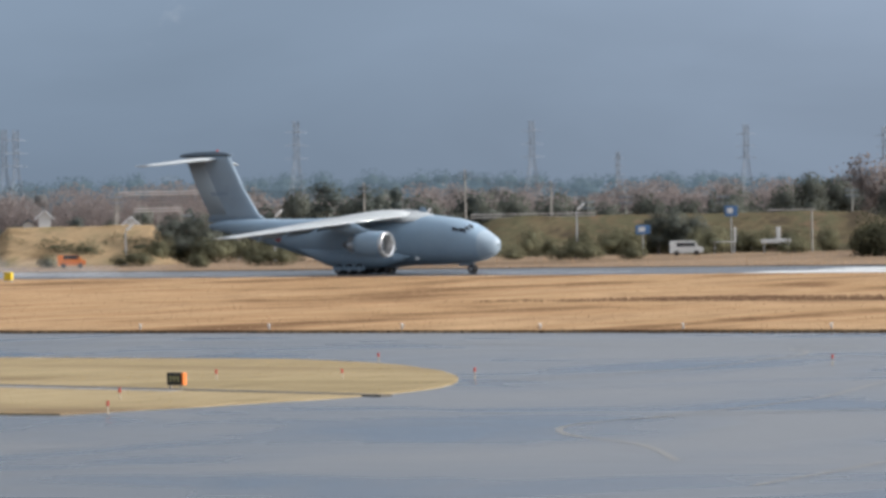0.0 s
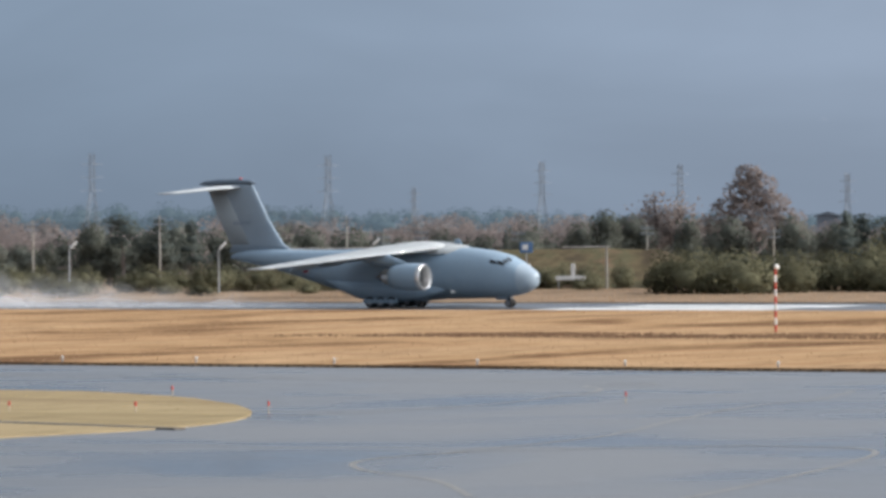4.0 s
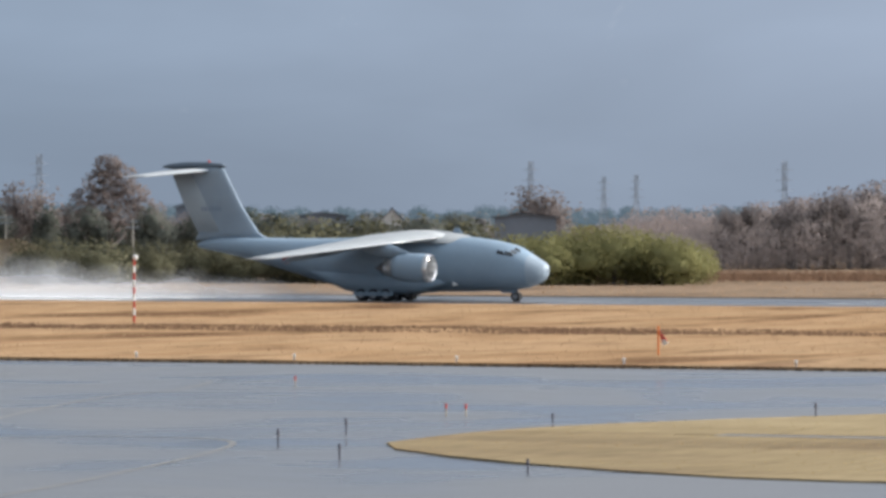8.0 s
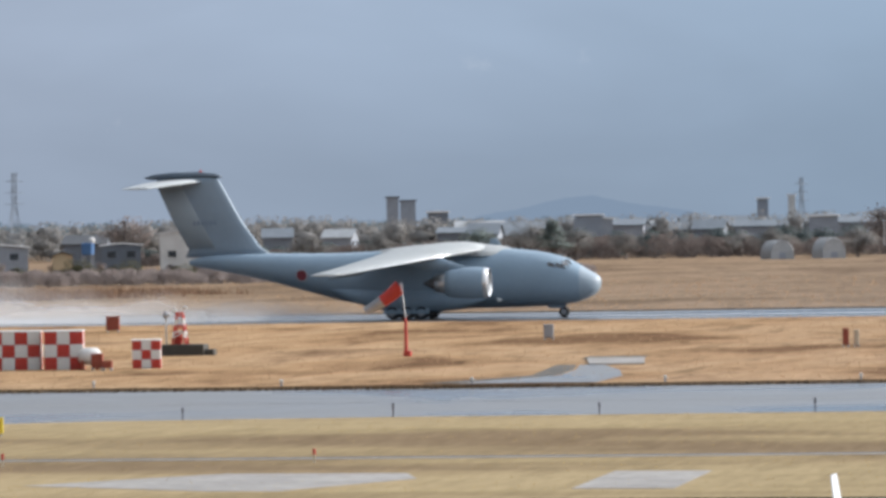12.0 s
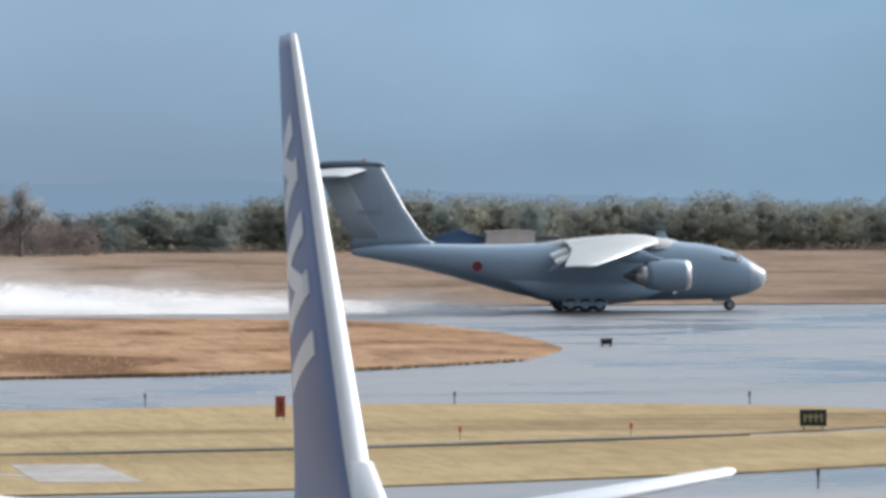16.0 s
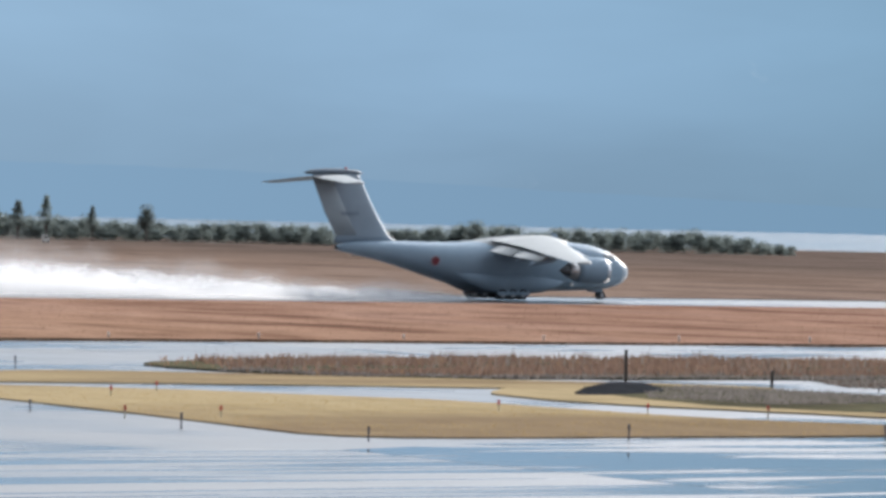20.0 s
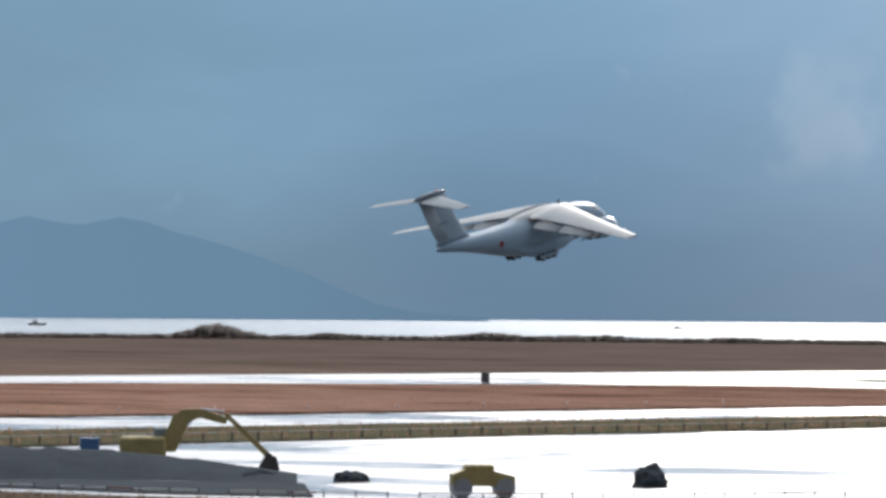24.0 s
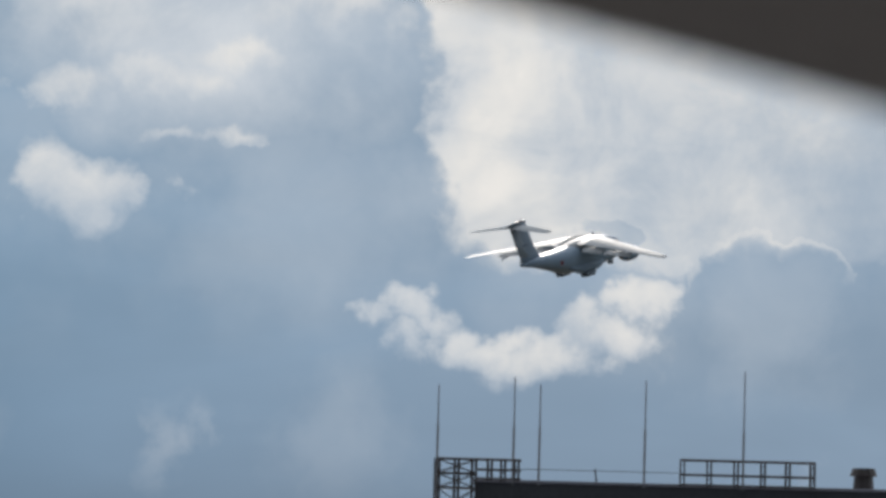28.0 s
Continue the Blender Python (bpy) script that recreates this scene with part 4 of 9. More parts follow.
FOREST = {
    "pine": [tree_kind("pine_tree", "dark green pine with a ragged crown", 10, [(0, 0, 9.0, 0.8, 1.2), (0.3, 0.2, 7.4, 1.6, 1.1), (-0.4, 0.3, 5.8, 2.1, 1.0), (0.3, -0.4, 4.3, 2.3, 0.9)], PINE, 720, 0.4, 1),
             tree_kind("pine_tree", "tall dark pine with a flat top", 10, [(0.5, 0, 8.8, 1.9, 1.0), (-0.8, 0.2, 7.6, 1.7, 0.9), (0.4, 0.6, 6.2, 1.5, 0.7)], PINE, 660, 0.4, 2)],
    "leafy": [tree_kind("evergreen_tree", "dark broad-leaved evergreen tree", 10, [(0, 0, 7.6, 2.4, 2.2), (1.7, 0.4, 6.0, 2.1, 1.8), (-1.8, -0.3, 5.7, 2.2, 2.0), (0.2, 1.2, 4.2, 2.6, 1.8)], EVERGREEN, 2000, 0.42, 3),
              tree_kind("evergreen_tree", "rounded dark evergreen tree with dense crown", 10, [(0.4, 0, 8.0, 1.9, 1.9), (-1.2, 0.4, 6.6, 2.0, 1.9), (1.6, -0.2, 5.2, 2.1, 1.9), (-0.6, -0.6, 3.6, 2.6, 1.6)], EVERGREEN, 2000, 0.42, 4)],
    "bare": [tree_kind("bare_tree", "leafless winter tree with fine brown twigs", 10, [], TWIG, 1500, 0.34, 5, True),
             tree_kind("bare_tree", "leafless broad tree with grey-brown twigs", 10, [], TWIG, 1500, 0.34, 6, True),
             tree_kind("bare_tree", "leafless russet-brown winter tree", 10, [], RUSSET, 1500, 0.34, 9, True)],
    "great": [tree_kind("bare_tree", "tall broad leafless tree, dense with grey-brown twigs", 10, [(-0.2, 0, 9.0, 0.9, 0.9), (0.6, 0.1, 8.2, 1.2, 1.0), (-0.9, 0.2, 7.7, 1.2, 0.9), (1.5, -0.2, 6.8, 1.5, 0.9), (-1.7, 0, 6.4, 1.3, 0.8), (0.2, 0.6, 6.6, 1.7, 1.2), (2.4, 0.2, 5.4, 1.7, 0.9), (-2.5, -0.1, 5.0, 1.6, 0.9), (0.4, -0.5, 4.9, 2.4, 1.3), (-0.6, 0.4, 3.7, 3.0, 1.0), (3.1, 0, 4.2, 1.3, 0.7)], RUSSET, 6500, 0.22, 11, False, 0.3)],
    "far": [tree_kind("pine_tree", "far pine in haze-toned green", 10, [(0, 0, 9.0, 0.8, 1.2), (0.3, 0.2, 7.4, 1.6, 1.1), (-0.4, 0.3, 5.8, 2.1, 1.0), (0.3, -0.4, 4.3, 2.3, 0.9)], HAZY_GREEN, 720, 0.5, 12),
            tree_kind("evergreen_tree", "far rounded evergreen in haze-toned green", 10, [(0, 0, 7.6, 2.4, 2.2), (1.7, 0.4, 6.0, 2.1, 1.8), (-1.8, -0.3, 5.7, 2.2, 2.0), (0.2, 1.2, 4.2, 2.6, 1.8)], HAZY_GREEN, 1300, 0.46, 13)],
    "copse": [tree_kind("bare_tree", "far leafless tree in haze-paled colour", 10, [], FAR_WOOD, 3200, 0.24, 14, True)],
    "shrub": [tree_kind("shrub", "dull green shrub by the road", 5, [(0, 0, 2.0, 2.6, 2.1), (2.0, 0.5, 1.4, 2.0, 1.6), (-2.1, -0.3, 1.3, 2.1, 1.6)], OLIVE, 1600, 0.32, 7),
              tree_kind("shrub", "olive-brown shrub on the road bank", 5, [(0.4, 0, 2.0, 2.2, 2.2), (-1.6, 0.4, 1.4, 2.2, 1.7), (1.9, -0.5, 1.1, 1.8, 1.4)], OLIVE, 1600, 0.32, 8)],
    "willow": [tree_kind("willow_bush", "sunlit yellow-green willow bush", 5, [(0, 0, 2.7, 2.6, 2.2), (2.1, 0.5, 2.0, 2.1, 1.9), (-2.2, -0.3, 1.9, 2.2, 1.8)], WILLOW, 2400, 0.3, 10)],
}
USED = set()
TALL = {t.name: max(v.co.z for part_ob in t.children for v in part_ob.data.vertices) for kinds in FOREST.values() for t in kinds}


def plant(kind, az, d, top, wide=1.0, base=-0.15):
    """A tree of that kind whose top is seen at the elevation top."""
    pick = RNG.integers(0, len(FOREST[kind]))
    src = FOREST[kind][pick]
    tall = TALL[src.name]
    k = max(0.25, (up_to(top, d) - base) / tall)
    w = k * wide
    m = Matrix.Translation(polar(az, d, base)) @ Matrix.Rotation(RNG.uniform(0, 6.28), 4, "Z") @ Matrix.Diagonal((w, w, k, 1))
    if (kind, pick) not in USED:
        USED.add((kind, pick))
        src.matrix_basis = m
        return src
    made = copy_thing(src, Matrix.Identity(4))
    made.matrix_basis = m
    return made


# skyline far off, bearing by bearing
woods("distant line of pines behind the town, haze painted as glow", [(-39, 0.24), (-38.6, 0.26), (-37.7, 0.23), (-36.6, 0.24), (-35.8, 0.20), (-34.9, 0.24), (-33.9, 0.22), (-32.6, 0.18), (-31.4, 0.16), (-30.5, 0.19), (-29.9, 0.14), (-28.6, 0.10), (-27, 0.04), (-24.8, 0.03), (-22, 0.03), (-18, 0.03), (-14, 0.02), (-9, 0.0)], 2500, 160, 2, 9.0, FAR_PINE, 2.6, 34, wobble=0.3, name="backdrop", kind="structure")
woods("brown wood behind the road, toned for haze", [(-39, 0.10), (-37.6, 0.09), (-36.4, 0.12), (-35.4, 0.04), (-34.2, 0.06), (-33.0, 0.03), (-31.9, 0.04), (-30.8, 0.07), (-30.0, 0.05), (-29, 0.0), (-27, -0.02), (-25.5, -0.05), (-23, -0.06)], 1250, 60, 2, 7.0, FAR_WOOD, 1.5, 45, wobble=0.3, name="backdrop", kind="structure")
woods("reddish leafless thicket beside the airfield road", [(-39, 0.14), (-38.2, 0.16), (-37.4, 0.18), (-36.8, 0.20), (-36.3, 0.18), (-35.7, 0.02), (-34.8, 0.03), (-33.6, 0.06), (-32.6, 0.02), (-31.6, 0.05), (-30.8, 0.02), (-29.9, 0.05), (-29, 0.0), (-28, -0.02), (-26.4, -0.05), (-25.5, -0.14)], 815, 30, 2, 4.5, RED_WOOD, 1.1, 150, wobble=0.3, bare=True)
woods("low dark wood beside the airfield road", [(-36.3, -0.15), (-35.4, 0.02), (-34.9, 0.04), (-34.2, 0.02), (-33.2, 0.0), (-32.4, -0.08), (-31.6, 0.02), (-31, 0.03), (-30.6, -0.06), (-30.1, -0.02), (-29.6, 0.06), (-29.2, 0.02), (-28.4, -0.03), (-27, 0.0), (-26.2, -0.03), (-25.9, -0.14)], 790, 20, 2, 8.0, EVERGREEN, 1.6, 70, wobble=0.4)
woods("leafless brown winter wood beyond the field", [(-22.4, -0.02), (-21.4, 0.0), (-20.5, 0.08), (-19.9, 0.17), (-19.5, 0.22), (-19.1, 0.13), (-18.6, 0.17), (-18.2, 0.18), (-17.9, 0.1), (-17.6, 0.0)], 830, 35, 3, 4.5, RED_WOOD, 0.9, 170, bare=True)
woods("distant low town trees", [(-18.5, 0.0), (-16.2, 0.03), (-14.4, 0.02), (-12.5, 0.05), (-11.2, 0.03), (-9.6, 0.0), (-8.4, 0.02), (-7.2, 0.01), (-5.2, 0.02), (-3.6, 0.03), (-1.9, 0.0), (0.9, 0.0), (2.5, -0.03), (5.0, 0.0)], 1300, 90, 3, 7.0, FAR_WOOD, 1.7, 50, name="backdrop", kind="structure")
woods("rough scrub along the field edge", [(-14.6, -0.25), (-13.4, -0.35), (-12.0, -0.30), (-10, -0.22), (-8.3, -0.2), (-6.5, -0.28), (-4.9, -0.12), (-3.6, -0.1), (-1.9, -0.12), (0.9, -0.1), (2.4, -0.12), (3.4, -0.1), (5.0, -0.05)], 1120, 50, 3, 5.5, RUSSET, 1.2, 100, bare=True)
woods("grey-green scrub along the field edge", [(-14.6, -0.3), (-9.6, -0.2), (-9.3, -0.08), (-8.8, -0.18), (-5.2, -0.1), (-4.4, 0.0), (-3.4, -0.06), (-1.1, -0.05), (1.5, -0.1), (5.4, 0.02)], 1150, 40, 2, 8.0, WOODMIX, 1.2, 90, fill=0.45)
woods("leafless thicket at the foot of the brown wood", [(-22.4, -0.3), (-21.0, -0.12), (-20, -0.02), (-19, 0.0), (-18, -0.02), (-17.5, -0.16), (-17.1, -0.44), (-15.0, -0.50), (-13.5, -0.50), (-11.0, -0.50), (-9, -0.52)], 785, 30, 3, 4.0, TWIG, 0.9, 120, low=0.0, bare=True)
WOOD_E = [(5.2, 0.06), (5.75, 0.13), (6.2, 0.08), (6.8, 0.18), (7.8, 0.24), (8.7, 0.21), (9.3, 0.2), (9.9, 0.15), (11.0, 0.18), (12.1, 0.21), (13.3, 0.13), (14, 0.17), (14.9, 0.28), (15.8, 0.26), (16.4, 0.15), (17.2, 0.18), (17.9, 0.19), (18.5, 0.10), (19.0, 0.13), (19.4, 0.23), (20.4, 0.24), (21.0, 0.31), (22.3, 0.34), (23.3, 0.34), (23.9, 0.26), (24.3, 0.14), (24.6, 0.0), (24.9, -0.12)]
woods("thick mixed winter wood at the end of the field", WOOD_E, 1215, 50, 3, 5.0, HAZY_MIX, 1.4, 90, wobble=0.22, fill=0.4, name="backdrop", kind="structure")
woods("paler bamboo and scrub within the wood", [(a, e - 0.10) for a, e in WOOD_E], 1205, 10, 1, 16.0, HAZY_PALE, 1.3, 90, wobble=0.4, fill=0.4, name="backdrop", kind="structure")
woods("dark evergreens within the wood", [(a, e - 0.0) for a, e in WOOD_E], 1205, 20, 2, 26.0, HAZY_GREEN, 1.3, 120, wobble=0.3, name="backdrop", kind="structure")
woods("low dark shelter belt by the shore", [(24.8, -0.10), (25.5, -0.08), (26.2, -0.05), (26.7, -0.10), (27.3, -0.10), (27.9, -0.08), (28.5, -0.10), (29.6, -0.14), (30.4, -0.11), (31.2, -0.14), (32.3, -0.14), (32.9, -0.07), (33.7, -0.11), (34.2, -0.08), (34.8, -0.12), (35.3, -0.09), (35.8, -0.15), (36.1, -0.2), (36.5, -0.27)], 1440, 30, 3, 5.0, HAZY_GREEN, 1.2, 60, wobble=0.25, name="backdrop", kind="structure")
woods("dry scrub on the shore bank", [(42.0, -0.34), (42.6, -0.32), (42.95, -0.26), (43.2, -0.33), (45.9, -0.33), (46.2, -0.22), (46.5, -0.15), (46.8, -0.24), (47.15, -0.33), (47.7, -0.26), (48.4, -0.30), (49.1, -0.28), (49.5, -0.24), (50, -0.28), (50.8, -0.26), (51.5, -0.31), (52.2, -0.27), (53.1, -0.32), (54.4, -0.33), (55.4, -0.35), (57.5, -0.36)], 1560, 30, 3, 2.6, SHORE_SCRUB, 1.2, 50, low=0.0)

# single trees that stand out
for az, d, top, kind, wide in (
        (-28.05, 760, 0.60, "great", 1.25), (-29.07, 780, 0.31, "bare", 1.3), (-23.30, 900, 0.26, "bare", 1.6), (3.85, 1090, 0.42, "copse", 1.0), (3.45, 1110, 0.34, "copse", 0.9), (4.3, 1100, 0.36, "copse", 1.0), (4.05, 1100, 0.3, "copse", 1.0),
        (-5.6, 1000, 0.10, "bare", 1.3), (-14.1, 1000, 0.09, "bare", 1.2), (-9.35, 1060, -0.03, "far", 1.8), (-9.6, 1070, -0.05, "copse", 1.8), (-4.55, 1020, 0.03, "far", 1.1),
        (28.19, 1400, 0.13, "far", 0.8), (27.63, 1405, 0.03, "far", 1.0), (27.88, 1400, 0.06, "far", 1.1), (29.3, 1400, 0.06, "far", 0.8), (28.7, 1400, 0.02, "far", 0.8), (26.2, 1400, -0.03, "far", 1.1), (32.95, 1420, -0.04, "far", 1.2),
        (-29.67, 740, 0.12, "leafy", 1.0), (-29.35, 745, 0.06, "leafy", 1.1), (-28.75, 745, 0.04, "leafy", 0.9), (-28.3, 740, 0.03, "leafy", 1.0), (-27.6, 740, 0.04, "leafy", 0.9), (-27.0, 735, 0.08, "pine", 1.0), (-26.8, 740, 0.05, "pine", 1.0), (-26.5, 740, 0.02, "pine", 1.0), (-26.2, 738, -0.04, "pine", 1.1),
        (-35.0, 770, 0.11, "pine", 1.2), (-34.6, 775, 0.07, "pine", 1.2), (-34.25, 770, 0.04, "pine", 1.2), (-35.35, 775, 0.04, "leafy", 1.0), (-30.6, 720, -0.16, "leafy", 1.2), (-31.0, 720, -0.15, "leafy", 1.2), (-31.4, 722, -0.14, "leafy", 1.0)):
    plant(kind, az, d, top, wide)
for i in range(30):
    az = -38.8 + 13.4 * (i + RNG.uniform(-0.4, 0.4)) / 30
    plant("leafy" if RNG.random() < 0.6 else "pine", az, 765 + RNG.uniform(0, 30), interp([(-39, -0.15), (-36, -0.06), (-34.5, 0.03), (-32, -0.06), (-31, -0.12), (-29.5, 0.02), (-27, 0.02), (-25.5, -0.2)], az) + RNG.uniform(-0.20, 0.02), RNG.uniform(0.8, 1.2))
for i in range(13):
    az = -38.8 + 10.6 * (i + RNG.uniform(-0.4, 0.4)) / 13
    plant("shrub", az, RNG.uniform(655, 690), RNG.uniform(-0.66, -0.56), RNG.uniform(1.0, 1.6), 0.1)
plant("shrub", -32.22, 676, -0.525, 1.2, 0.1)
for az, top in ((-36.7, -0.22), (-36.45, -0.2), (-31.35, -0.3), (-31.15, -0.28), (-30.95, -0.33)):
    plant("leafy", az, 698, top, 1.3, 0.0)
for i in range(24):
    az = -28.9 + 5.4 * (i + RNG.uniform(-0.3, 0.3)) / 24
    plant("shrub", az, RNG.uniform(640, 665), RNG.uniform(-0.36, -0.29), RNG.uniform(1.0, 1.3), 0.1)
for i in range(20):
    az = -24.0 + 2.55 * (i + RNG.uniform(-0.3, 0.3)) / 20
    plant("willow", az, RNG.uniform(628, 650), interp([(-24, -0.36), (-23.4, -0.26), (-22.6, -0.17), (-22.2, -0.2), (-21.7, -0.30), (-21.4, -0.5)], az) + RNG.uniform(-0.05, 0.02), RNG.uniform(0.9, 1.2), 0.1)
for i in range(26):
    az = -21.3 + 3.7 * (i + RNG.uniform(-0.4, 0.4)) / 26
    plant("bare", az, RNG.uniform(790, 825), interp([(-21.3, 0.06), (-20.2, 0.18), (-19.5, 0.36), (-19.1, 0.18), (-18.5, 0.27), (-18.2, 0.28), (-17.6, 0.06)], az) + RNG.uniform(-0.12, 0.0), RNG.uniform(0.9, 1.3))
for i in range(22):
    az = -14.5 + 19 * (i + RNG.uniform(-0.4, 0.4)) / 22
    plant("far" if RNG.random() < 0.25 else "copse", az, RNG.uniform(1060, 1125), RNG.uniform(-0.20, -0.08), RNG.uniform(1.4, 2.2))
for i in range(16):
    plant("leafy" if i % 3 else "shrub", -26.4 + 2.6 * (i + RNG.uniform(-0.4, 0.4)) / 16, RNG.uniform(715, 760), RNG.uniform(-0.16, -0.04), RNG.uniform(1.0, 1.5))
for i in range(18):
    plant("shrub" if i % 2 else "bare", -16.6 + 5.2 * (i + RNG.uniform(-0.4, 0.4)) / 18, RNG.uniform(850, 900), RNG.uniform(-0.46, -0.36), RNG.uniform(1.0, 1.6))
for i in range(46):
    az = -38.8 + 10.6 * (i + RNG.uniform(-0.5, 0.5)) / 46
    plant("shrub", az, RNG.uniform(693, 703), RNG.uniform(-0.56, -0.40), RNG.uniform(0.5, 1.3), 0.4)
for i in range(6):
    plant("shrub", -17.6 + 0.2 * i, 850, RNG.uniform(-0.33, -0.22), 1.1)
# kinds that were never planted go
for kind, kinds in FOREST.items():
    for i, src in enumerate(kinds):
        if (kind, i) not in USED:
            plant(kind, -37 + i, 700, -0.2)

# grassed bank of the road behind the runway
BANK = turf("rough_green_bank", [(0.075, 0.06, 0.042), (0.125, 0.10, 0.062), (0.095, 0.09, 0.055), (0.16, 0.112, 0.075)], 0.16, 0.6)
BANK_TAN = turf("tan_grass_bank", [(0.20, 0.14, 0.08), (0.31, 0.22, 0.13), (0.27, 0.20, 0.12), (0.17, 0.135, 0.07)], 0.14, 0.6)


def bank(name, a0, a1, d, el, material, label, category, foot=12.0):
    bm = B()
    rings = []
    for i in range(41):
        u = i / 40
        az = a0 + (a1 - a0) * u
        h = up_to(el, d) * min(1.0, 6 * u + 0.1, 6 * (1 - u) + 0.1) * (1 + 0.06 * noise.noise((az * 2, 0, 3)))
        rings.append([polar(az, d - foot, -0.2), polar(az, d - 0.45 * foot, 0.55 * h), polar(az, d, h), polar(az, d + 6, h), polar(az, d + 16, -0.2)])
    loft(bm, rings, closed=False, caps=False)
    return tagged(part(name, bm, material, smooth=True), label, category, kind="structure")


bank("bank", -38.9, -36.6, 705, -0.34, BANK_TAN, "tan grass bank beyond the runway", "bank", 16)
bank("bank", -34.0, -28.2, 715, -0.33, BANK, "green-brown road bank with scrub", "bank", 16)

bm = B()
bmesh.ops.create_icosphere(bm, subdivisions=3, radius=1.0, matrix=Matrix.Diagonal((6.6, 4.0, 3.1, 1)))
for v in bm.verts:
    v.co *= 1 + 0.14 * noise.noise(v.co * 0.6) + 0.06 * noise.noise(v.co * 2.1)
    v.co.z = max(v.co.z, -0.1)
mound = part("earth_mound", bm, surface("wet_slate_earth", (0.11, 0.115, 0.122), rough=0.95, vary=0.3, scale=0.4, spec=0.0), smooth=True)
mound.matrix_world = Matrix.Translation(polar(1.78, 955, 0.0))
tagged(mound, "dark rounded mound of earth in the far field", "earth mound")

# hills across the bay and beyond the town, their haze painted as glowing colour
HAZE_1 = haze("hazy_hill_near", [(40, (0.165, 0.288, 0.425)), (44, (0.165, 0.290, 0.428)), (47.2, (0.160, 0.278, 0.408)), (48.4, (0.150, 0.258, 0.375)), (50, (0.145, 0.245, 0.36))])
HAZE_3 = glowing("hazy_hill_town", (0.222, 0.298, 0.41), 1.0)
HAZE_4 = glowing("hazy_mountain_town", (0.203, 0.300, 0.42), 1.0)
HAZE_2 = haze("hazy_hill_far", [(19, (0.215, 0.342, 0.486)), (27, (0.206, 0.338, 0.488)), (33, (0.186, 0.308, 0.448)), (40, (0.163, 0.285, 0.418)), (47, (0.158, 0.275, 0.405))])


def hills(name, ridge, d, material, label):
    bm = B()
    front, back = [], []
    for i in range(121):
        az = ridge[0][0] + (ridge[-1][0] - ridge[0][0]) * i / 120
        e = interp(ridge, az) + 0.018 * noise.noise((az * 3.1, 1.0, 0.0)) + 0.008 * noise.noise((az * 11, 2.0, 0.0))
        front.append((polar(az, d - 150, -0.3), polar(az, d - 60, up_to(e * 0.55, d - 60)), polar(az, d, up_to(e, d)), polar(az, d + 120, -0.3)))
    loft(bm, front, closed=False, caps=False)
    return tagged(part(name, bm, material, smooth=True), label, "hills", kind="structure")


hills("backdrop", [(40.6, -0.10), (41.6, 0.03), (42.5, 0.16), (43.4, 0.60), (43.9, 0.88), (44.4, 1.0), (44.7, 0.93), (45.0, 0.91), (45.4, 1.0), (45.7, 0.95), (46.1, 0.82), (46.6, 0.69), (47.4, 0.42), (48.1, 0.12), (48.7, -0.06), (49.5, -0.15)], 4500, HAZE_1, "blue twin-peaked hill across the bay, haze painted as glow")
hills("backdrop", [(19, -0.2), (22, 0.22), (25, 0.40), (27.7, 0.48), (28.6, 0.47), (30.2, 0.44), (32, 0.36), (34, 0.28), (36.5, 0.2), (39, 0.12), (41, 0.25), (43, 0.36), (45, 0.3), (47, 0.12), (49, -0.2)], 4700, HAZE_2, "faint ridge across the bay, haze painted as glow")
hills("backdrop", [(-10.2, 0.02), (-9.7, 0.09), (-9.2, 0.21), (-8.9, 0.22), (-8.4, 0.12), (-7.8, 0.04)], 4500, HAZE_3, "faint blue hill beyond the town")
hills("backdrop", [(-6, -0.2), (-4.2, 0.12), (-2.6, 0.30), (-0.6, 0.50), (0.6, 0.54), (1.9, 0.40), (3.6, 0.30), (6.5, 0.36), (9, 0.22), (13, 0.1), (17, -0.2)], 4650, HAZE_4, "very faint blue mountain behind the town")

# ---- the town beyond the field ----
WALL_WHITE = surface("white_render", (0.66, 0.66, 0.65), rough=0.8, vary=0.12, scale=0.4)
WALL_TAN = surface("tan_render", (0.55, 0.43, 0.28), rough=0.8, vary=0.15, scale=0.4)
PALE_SLAB = surface("weathered_concrete_panel", (0.36, 0.345, 0.33), rough=0.85, vary=0.22, scale=0.25, fine=6.0, spec=0.12)
WALL_DULL = surface("dull_blue_grey_render", (0.31, 0.345, 0.40), rough=0.8, vary=0.15, scale=0.4)
WALL_GREY = surface("grey_cladding", (0.18, 0.21, 0.255), rough=0.7, vary=0.15, scale=0.4)
ROOF_DARK = surface("dark_roof_tiles", (0.06, 0.065, 0.075), rough=0.45, vary=0.2, scale=0.6)
ROOF_SLATE = surface("blue_grey_roof_tiles", (0.17, 0.20, 0.235), rough=0.4, vary=0.15, scale=0.6)
ROOF_PALE = surface("weathered_pale_roof", (0.42, 0.44, 0.46), rough=0.5, vary=0.2, scale=0.4)
ROOF_WHITE = surface("pale_metal_roof", (0.78, 0.80, 0.82), rough=0.4, vary=0.1, scale=0.3)
ROOF_RED = surface("red_brown_roof", (0.30, 0.12, 0.08), rough=0.6, vary=0.2, scale=0.6)
ROOF_BLUE = surface("blue_metal_roof", (0.07, 0.17, 0.36), rough=0.4, vary=0.15, scale=0.4)
PANE = surface("dark_window_glass", (0.03, 0.04, 0.05), rough=0.08, vary=0.1, scale=1.0, spec=0.8)
GALV = surface("galvanised_steel", (0.42, 0.43, 0.45), rough=0.45, metal=0.6, vary=0.15, scale=2.0)
